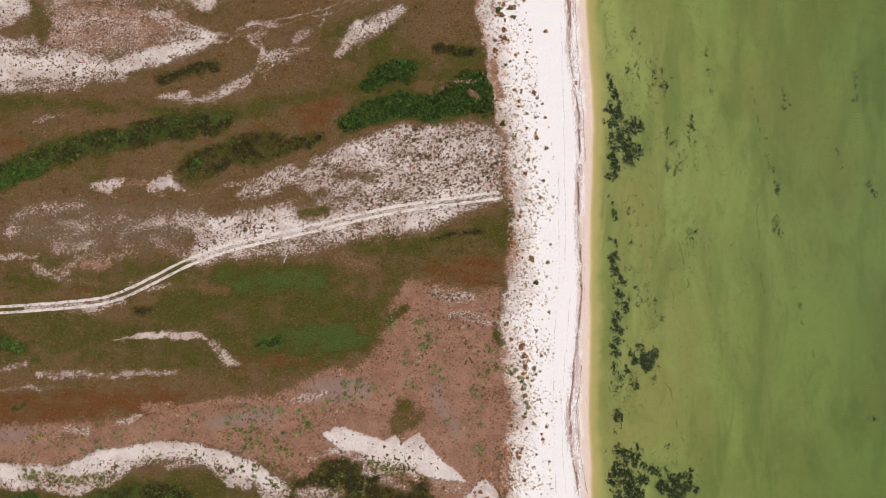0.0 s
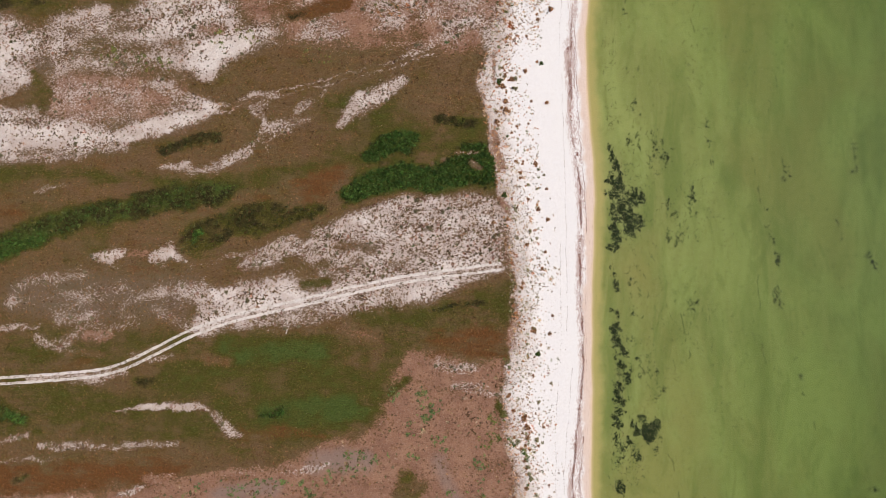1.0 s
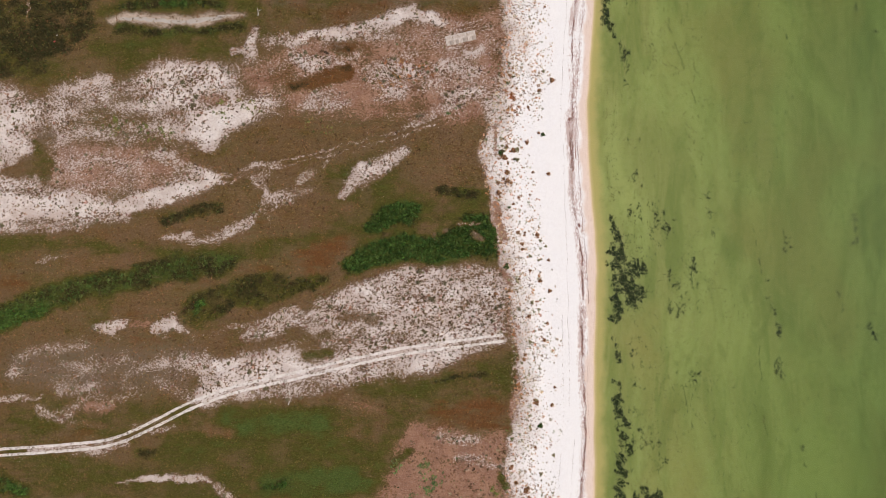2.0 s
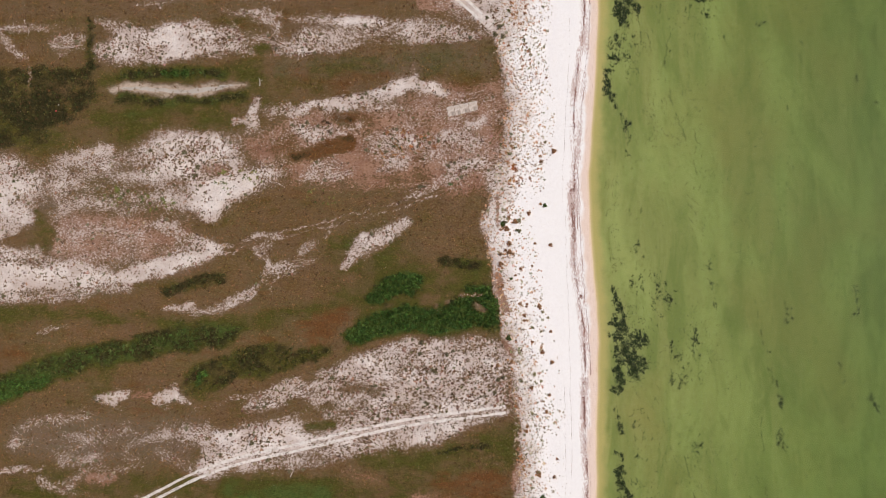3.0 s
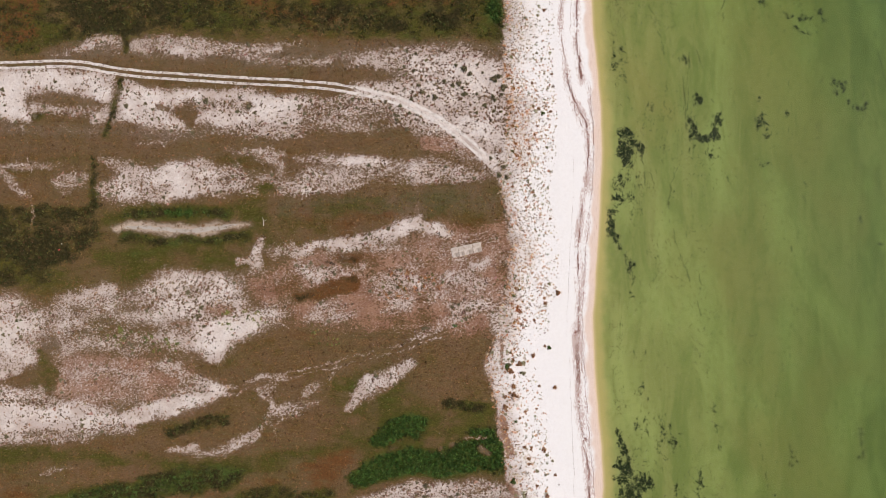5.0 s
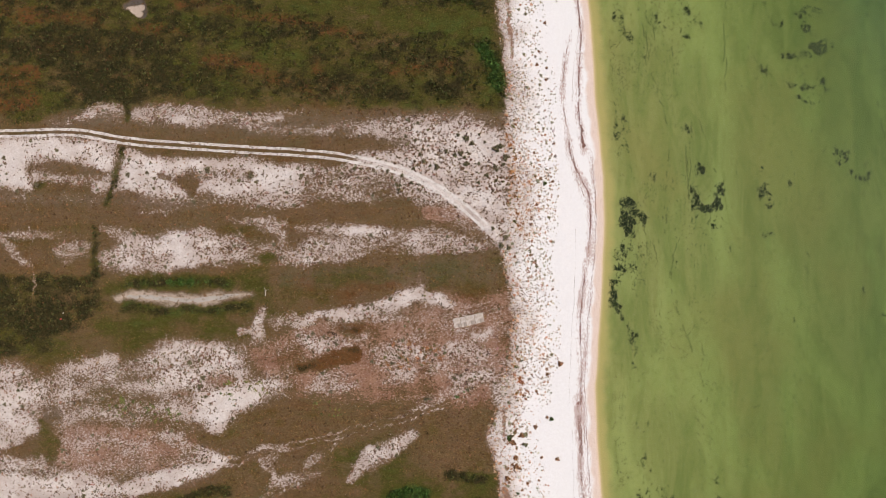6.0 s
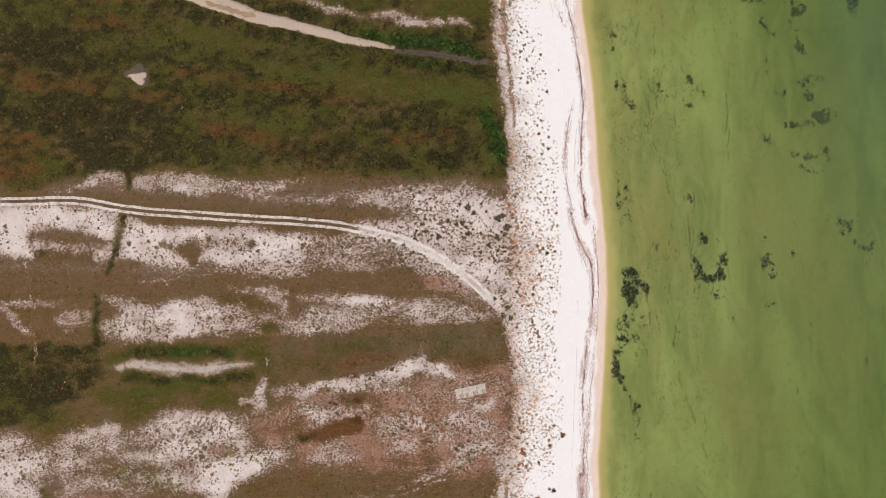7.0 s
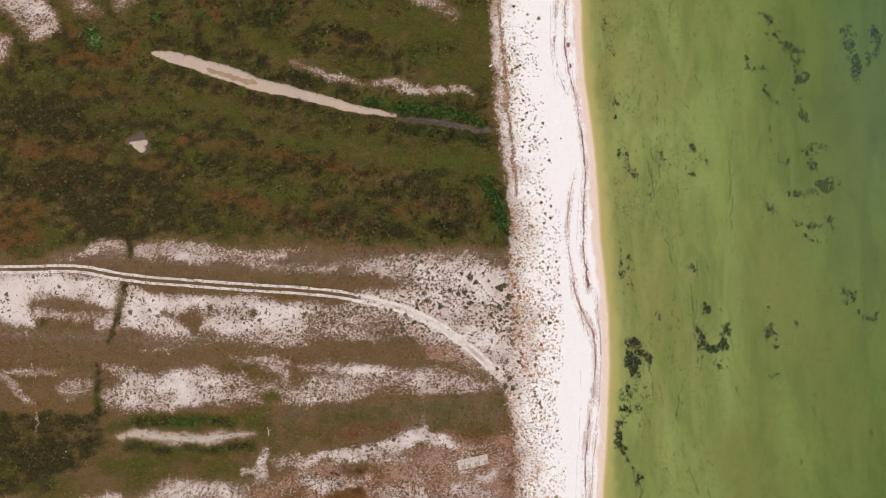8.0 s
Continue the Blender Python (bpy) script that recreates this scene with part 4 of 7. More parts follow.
stroke("greysoil", 1.26, (-7.7, -27.3, 1.26), (-5.2, -32.3, 1.01), (-2.7, -37.2, 1.01))
stroke("greysoil", 1.01, (-57, -34.7, 1.51), (-44.2, -33.3, 1.77))
stroke("greysoil", 1.26, (-106.4, -38.5, 1.77), (-95.9, -38.3, 1.26))
stroke("half", 0.5, (-38.9, -30.4, 0.76), (-36.6, -29.2, 1.01), (-32.2, -28.6, 0.63))
stroke("redthin", 0.63, (-60.9, -31.4, 1.01), (-48.1, -30, 1.01), (-39.2, -29.5, 1.01))
stroke("redthin", 0.63, (-73.8, -32, 1.01), (-67.4, -31.7, 1.01))
stroke("half", 0.5, (-91.7, -36.6, 0.76), (-86.8, -37.6, 1.26))
stroke("redthin", 0.63, (-98.5, -38.4, 1.51), (-92, -38.9, 1.26))
stroke("half", 0.38, (-79, -35.6, 0.5), (-74.4, -34, 0.63))
stroke("half", 0.38, (-55.8, -31.6, 0.38), (-54.7, -30.9, 0.38))
stroke("redthin", 0.76, (-22.2, -20.6, 0.76), (-20, -18.8, 0.76))
area("rusty", 1.01, (-109.3, -28.3), (-80.4, -29.3), (-62.2, -27.9), (-63.5, -31.9), (-75.1, -34), (-93.3, -35.8), (-109.1, -36.7))
stroke("shrub", 0.63, (-103.3, -32.7, 0.88), (-100.6, -31.8, 0.63))
stroke("sandy", 0.38, (-75.3, -16.2, 0.5), (-71.4, -15.6, 0.63), (-67.6, -15.4, 0.5))
stroke("speck", 0.38, (-67.6, -15.5, 0.63), (-62.4, -15.8, 0.76), (-59.1, -16.5, 0.5))
stroke("half", 0.5, (-57.8, -17.2, 0.5), (-55.9, -19.2, 0.76), (-53.9, -21.5, 1.01), (-51, -22.1, 0.38))
stroke("thin", 0.38, (-80.6, -16.6, 0.38), (-74.7, -16.3, 0.25))
stroke("half", 0.5, (-107.4, -24.2, 0.63), (-104.1, -22.9, 0.76), (-100.2, -21.9, 0.5))
stroke("speck", 0.5, (-98.1, -24.6, 0.63), (-92.2, -25, 1.01), (-86.3, -24.5, 1.14), (-83, -25.1, 0.63))
stroke("half", 0.5, (-81.7, -24.9, 0.5), (-76.5, -24.2, 0.76), (-70, -24.4, 0.63), (-65.9, -23.6, 0.38))
stroke("half", 0.38, (-107.3, -28.6, 0.5), (-100.1, -27.2, 0.63), (-97.7, -28.2, 0.5), (-92.2, -27.9, 0.38))
area("olive", 1.01, (-108.9, -48.7), (-93.1, -48.4), (-80.1, -48.2), (-63.3, -44.2), (-54.3, -47.2), (-41.6, -51.6), (-28.9, -53.6), (-108.7, -57.5))
stroke("sandy", 0.76, (-108.9, -46.4, 2.02), (-103.6, -47.1, 1.64), (-98.4, -46.7, 1.51), (-91.8, -46.9, 1.77), (-86.6, -45.8, 2.15), (-80.1, -43.9, 2.02), (-73.7, -42.5, 2.02), (-67.2, -41.7, 2.02), (-60.8, -42.2, 1.64), (-54.4, -44.1, 1.64), (-49.2, -45.9, 1.89), (-44.1, -48.6, 1.51), (-38.7, -50.5, 1.51), (-32.7, -52.4, 1.51))
stroke("bare", 0.5, (-108.9, -45.1, 0.76), (-103.6, -46.3, 0.63))
stroke("bare", 0.5, (-89.2, -45.3, 0.63), (-84.7, -43.5, 1.01), (-78.9, -42.3, 1.01), (-72.4, -41.1, 1.14), (-67.2, -40.5, 1.01), (-60.8, -40.9, 0.76), (-54.4, -42.6, 0.76), (-48.6, -45, 1.26), (-44.1, -47.7, 0.76), (-38.7, -49.6, 0.63))
stroke("speck", 0.5, (-98.4, -47.9, 1.01), (-93.1, -49.7, 1.77), (-87.8, -50.2, 1.26), (-81.4, -48.2, 1.51), (-77.5, -45.7, 1.51))
stroke("speck", 0.5, (-56.9, -44.7, 1.26), (-53, -47.5, 1.51), (-49.2, -49, 1.01))
stroke("half", 0.5, (-67.2, -45.5, 0.76), (-63.3, -44.2, 0.76))
stroke("half", 0.5, (-106.2, -49.3, 1.26), (-98.3, -49.5, 0.76))
stroke("speck", 0.5, (-45.4, -50.2, 1.26), (-37.8, -52.5, 1.51))
stroke("thicket", 0.76, (-83.9, -53.3, 1.77), (-77.4, -50.9, 1.51), (-67.1, -50.8, 1.77), (-62, -51.7, 1.26))
stroke("lush", 0.76, (-102.2, -53.6, 1.77), (-98.3, -52.3, 1.26))
stroke("lush", 0.63, (-81.3, -52.6, 1.01))
area("shrub", 1.01, (-40.3, -48.8), (-34, -43.8), (-25.2, -41.2), (-18.9, -47.3), (-7.7, -47.7), (-8.9, -53.2), (-39, -53.8))
area("bare", 0.38, (-32.8, -37.1), (-30.3, -36), (-28.4, -35.8), (-24, -37.1), (-18.9, -38.6), (-16.5, -37.1), (-14.9, -39.3), (-12.7, -38), (-11.2, -36.8), (-9.6, -39.1), (-6.2, -42.8), (-3.4, -44.9), (-0.5, -47.2), (-4, -47.3), (-8.9, -46.5), (-13.9, -44.1), (-17.7, -42.9), (-22.7, -43), (-24, -41.2), (-27.7, -40.8), (-30.9, -39))
stroke("speck", 0.5, (-22.7, -44.9, 1.26), (-16.4, -44.1, 1.77), (-11.4, -45.7, 1.26))
stroke("half", 0.63, (-31.5, -41.9, 0.88), (-27.7, -41.2, 1.01), (-24, -42.4, 1.01))
stroke("half", 0.63, (-35.9, -43.2, 0.63), (-32.8, -42.8, 0.63))
stroke("redthin", 0.63, (-7.7, -48.6, 1.26), (-2.1, -49, 1.51))
stroke("half", 0.63, (-37.8, -50.3, 1.26), (-28.9, -49.9, 1.26))
stroke("thin", 0.63, (-18.9, -47.3, 1.01), (-13.9, -48.4, 1.01))
area("bare", 0.38, (1.6, -47.7), (3.4, -46.9), (5.4, -48.4), (6.1, -51.8), (-2.1, -51.9), (-0.3, -49.7))
# faint ruts and footpaths in the turf
stroke("half", 0.3, (-64.2, 48.4, 0.2), (-56.4, 50.8, 0.2), (-50, 52.8, 0.2), (-42.2, 54.5, 0.2), (-33.2, 56.7, 0.2), (-24.2, 58.8, 0.2), (-16.5, 60.9, 0.2), (-8.9, 63.7, 0.2))
stroke("half", 0.3, (-64.7, 49.7, 0.2), (-56.8, 52.2, 0.2), (-50.3, 54.1, 0.2), (-42.5, 55.8, 0.2), (-33.5, 58, 0.2), (-24.6, 60.2, 0.2), (-17, 62.2, 0.2), (-9.4, 65, 0.2))
stroke("sandy", 0.3, (-81.3, 43.8, 0.2), (-74.7, 45.6, 0.2), (-68.2, 47.2, 0.2), (-62.9, 49, 0.2), (-56.4, 50.8, 0.2))
stroke("sandy", 0.3, (-81.7, 45.1, 0.2), (-75.1, 47, 0.2), (-68.6, 48.6, 0.2), (-63.3, 50.3, 0.2), (-56.8, 52.2, 0.2))
stroke("trace", 0.3, (-110.8, 121.1, 0.13), (-105.3, 111.6, 0.13), (-103.8, 102.3, 0.13), (-102.9, 89.1, 0.13))
stroke("trace", 0.3, (-65.4, 116.2, 0.13), (-58.7, 109.5, 0.13), (-52.1, 98.9, 0.13), (-50.8, 96.3, 0.13))
stroke("trace", 0.3, (-13.8, 99.7, 0.13), (-13.8, 95.1, 0.13), (-13.8, 91.2, 0.13))
stroke("trace", 0.3, (-35.9, 47.1, 0.13), (-33.4, 54.1, 0.13), (-32.1, 58.6, 0.13))
stroke("trace", 0.3, (-48.2, 51.1, 0.13), (-46.8, 45.9, 0.13), (-45.5, 40.8, 0.13))

# lines that run north along the shore, as (y, x)
SHORE = [(-52.9, 26.31), (-35.8, 25.78), (-16, 26), (3.8, 26.1), (21.3, 26.68), (33.8, 26.99), (46.5, 26.18), (59.2, 25.37), (67.2, 25.23), (78.7, 26.16), (85.1, 26.76), (91.5, 27.24), (104.4, 27.95), (110.3, 27.85), (116.6, 27.85), (125.5, 27), (135.8, 26.3), (144.8, 26.08), (155.2, 25.25), (163, 24.36), (170.9, 23.34), (180.1, 22.99), (190.6, 22.78)]
EDGE = [(-53, 7.5), (-44.4, 6.89), (-39.5, 7.89), (-34.6, 8.63), (-30.3, 9.5), (-23.5, 7.54), (-16.1, 7.06), (-9.9, 7.19), (-3.7, 8.44), (1.3, 9.06), (6.3, 8.7), (13.8, 9.09), (21.3, 8.23), (27.6, 7.49), (32.4, 6.49), (33.9, 5.75), (37.1, 4.87), (45.3, 4.13), (47.2, 3.5), (52.9, 2.88), (58.1, 1.24), (61.6, 2.96), (65.4, 5.02), (69.2, 4.8), (73, 6.62), (80.1, 7.2), (89, 7.04), (96.1, 4.81), (103.2, 6.8), (116.2, 7.32), (123.2, 6.29), (129.5, 6.5), (133.4, 6.94), (141.1, 6.52), (148.9, 5.21), (159.9, 3.68), (168.5, 3), (176.3, 2.84), (188.2, 2.2), (192.2, 2.24)]


def BEACH_STRIPES():
    """Bands of soil and thin turf that run out onto the beach."""
    stroke("speck", 1.01, (7.4, 94.8, 1.51), (9.2, 89, 2.78), (10, 82.6, 2.02))
    stroke("speck", 1.01, (8.1, 108.4, 1.26), (9.3, 101.9, 1.51))
    stroke("soil", 0.32, (4.1, 192.2, 0.5), (4.6, 184.2, 0.5), (5.4, 177.6, 0.5), (5.9, 171, 0.63), (5.5, 163.2, 0.63), (6.5, 158.6, 0.5), (7.2, 152.7, 0.5), (7.9, 146.3, 0.5), (8.2, 143, 0.38))
    stroke("soil", 0.38, (5, 45.5, 0.63), (5.8, 42.1, 0.88), (6.6, 38.3, 1.01), (7.6, 37, 0.5))
    stroke("soil", 0.38, (6.5, 30.7, 0.5), (7.5, 29.1, 0.63), (8.4, 27.3, 0.5))
    stroke("soil", 0.32, (4.7, 62.5, 0.5), (5, 59.7, 0.5), (5.2, 56.5, 0.38))
    stroke("half", 0.76, (7.8, 81.3, 1.51), (8.4, 74.9, 1.77), (9, 69.8, 1.51), (7.7, 65.4, 1.51))
    stroke("half", 0.76, (7.6, 116.2, 1.01), (7.5, 108.4, 1.26), (8, 100.6, 1.26), (9.2, 91.6, 1.26))
    stroke("thin", 0.76, (9.2, 85.2, 1.51), (9.9, 90.3, 1.26))
    stroke("soil", 0.63, (7.8, -39.5, 0.76), (7.5, -48.1, 1.01))
    stroke("redthin", 0.63, (8.4, -1.2, 1.26), (9.1, 3.8, 1.01))
    stroke("half", 0.76, (9, -8.6, 1.26), (8.4, -13.6, 1.01))
    stroke("thin", 0.63, (7.8, 130.8, 1.01), (8.3, 120.6, 1.26), (7.6, 113, 1.26))


STANDS = [
    ("lush green reed and bramble thicket beside the beach", -16.7, 38.6),
    ("lush green thicket meeting the white beach", -1.5, 37.8),
    ("dark green thicket in a grassy hollow", -77.3, 29.1),
    ("green thicket at the hollow's end", -104.9, 20),
    ("olive shrubs dotted with yellow leaves", -49.9, 26.1),
    ("low dark shrubs in brown grass", -64.4, 43.8),
    ("green bushes in olive grass", -43.1, -17),
    ("dark shrubs beside the dirt track", -73.5, -10),
    ("low olive scrub along the grass edge", -4, 6.3),
    ("dark green scrub below the white sand ridge", -73.6, -51.2),
    ("olive scrub at the white sand patch", -23.9, -47.3),
    ("green scrub in olive grass", -104.9, -18.3),
    ("dark brown-green scrub around the pool", -100.8, 85.1),
    ("green sedge around the milky pool", -69.1, 91.6),
    ("scrub growing in a shallow ditch", -85.9, 111.3),
    ("dark tangled scrub in the northern meadow", -91.2, 152.9),
    ("brown scrub along the silt creek", -56.5, 176.3),
    ("dark scrub below the silt creek", -56.5, 167),
    ("green thicket along the muddy ditch", -11.8, 162.8),
    ("bright green brambles at the turf's edge", 2.8, 140.5),
    ("brown and olive scrub in the northern meadow", -32.7, 179.1),
    ("scrub in a narrow ditch", -109.2, 180.1),
    ("small ditch scrub between sand patches", -81.8, 132.4),
    ("small dark shrubs on brown grass", -3.4, 47.9),
]
HERBS = [
    (0, 1.2, (-61.5, -33.5, 1.01), (-51.9, -34, 2.52), (-39.1, -34.5, 2.78), (-34.1, -33.2, 1.77)),
    (0, 0.96, (-50.6, -39, 2.02), (-44.2, -41.4, 1.77)),
    (1, 1.68, (-57, -37.2, 1.51), (-45.5, -38.3, 2.27), (-40.4, -41.4, 1.51)),
    (0, 1.92, (-28.1, -26, 1.01), (-24, -26.3, 0.88)),
    (0, 1.2, (-21.5, -27.5, 1.26), (-14, -26.2, 2.02)),
    (0, 1.08, (-17.8, -21.2, 1.77), (-12.7, -19.3, 2.27), (-9, -16.2, 1.77)),
    (0, 1.44, (-11.5, -12.5, 1.26), (-9.6, -17.4, 1.26)),
    (0, 1.2, (-16.5, -9.4, 1.26), (-17.8, -13.1, 1.26)),
    (0, 0.96, (-7.7, -22.4, 1.77), (-5.2, -26.1, 1.51)),
    (0, 1.08, (1.6, -27.3, 1.77), (2.8, -30.9, 1.77), (1.6, -34.7, 1.26)),
    (0, 1.2, (-4.6, -34.1, 1.26), (-2.1, -34.1, 1.01)),
    (0, 0.96, (1, -40.8, 1.26), (4.7, -39.5, 1.51)),
    (0, 0.96, (-32.8, -30.1, 2.27), (-25.3, -30, 2.02)),
    (2, 1.44, (3.4, -39.6, 1.51), (3.4, -45.7, 1.77), (6.5, -41.4, 1.01)),
    (1, 0.96, (3.5, -22.3, 2.52), (5.9, -16.1, 1.77)),
    (0, 0.84, (-86.7, -40.8, 2.02), (-72.4, -38, 2.02), (-63.4, -36.1, 1.51)),
    (1, 1.2, (-98.5, -39, 1.77), (-88, -40.1, 1.51)),
    (1, 2.4, (-101, -47, 1.01), (-94.4, -48.2, 1.51), (-87.9, -49, 1.51), (-81.4, -47.7, 1.51)),
    (1, 1.68, (-73.7, -43.7, 1.01), (-65.9, -43, 1.01), (-60.8, -42.7, 0.76)),
    (1, 2.4, (-56.3, -45.3, 1.01), (-51.8, -47.8, 1.26)),
    (1, 2.64, (-45.4, -47.1, 1.01), (-39, -49.4, 1.51)),
    (1, 2.4, (-21.4, -44.2, 1.51), (-15.2, -45.4, 1.51), (-10.8, -46.5, 1.01)),
    (1, 1.92, (-34, -47.5, 1.77), (-23.9, -48.6, 2.02)),
    (1, 1.92, (-50.5, -45.3, 1.51), (-41.6, -45.8, 1.77)),
    (0, 1.68, (9, -22.9, 1.26), (12.1, -24.1, 1.51), (12.3, -28.4, 0.76), (12.3, -32.7, 0.63)),
    (1, 0.96, (9.1, -6.2, 1.26), (6.6, -4.9, 1.26)),
    (1, 0.96, (-36.4, 63.8, 1.77), (-31.3, 62.5, 1.26)),
    (1, 0.84, (-57.1, 67.8, 2.52), (-48.1, 67.7, 1.51)),
    (1, 1.2, (-83.3, 64.1, 2.52), (-70.1, 61.5, 1.77)),
    (2, 1.2, (-18.4, 75.2, 3.79), (-8.1, 75.7, 1.77)),
    (2, 1.44, (7.8, 76.2, 1.51), (8.6, 69.8, 1.77), (9, 66, 1.51)),
    (2, 1.2, (6.9, 116.2, 1.01), (7.5, 109.7, 1.26), (10.6, 100.6, 1.26), (12.4, 91.5, 1.01)),
    (2, 1.2, (10.2, 62.2, 1.51), (7.6, 59.7, 1.26)),
    (2, 1.2, (7.6, 51.6, 0.76), (6.6, 56.7, 1.26)),
    (2, 1.44, (8.2, 21.3, 1.01), (9.1, 16.3, 1.01)),
    (2, 1.2, (10.3, 5, 1.26), (12.8, 0.1, 1.26)),
    (2, 1.44, (10.9, -18.5, 1.01), (12.1, -21.6, 1.01)),
    (2, 1.44, (9, -40.1, 1.26), (10.8, -40.7, 1.01)),
    (2, 1.2, (7.1, 128.3, 0.76), (7.6, 119.3, 1.01), (8.8, 114.2, 1.26)),
    (2, 0.96, (4.6, 182.9, 0.63), (5.1, 168.4, 0.76)),
    (0, 0.72, (7.1, 177.6, 1.26), (8.2, 164.4, 1.51)),
]
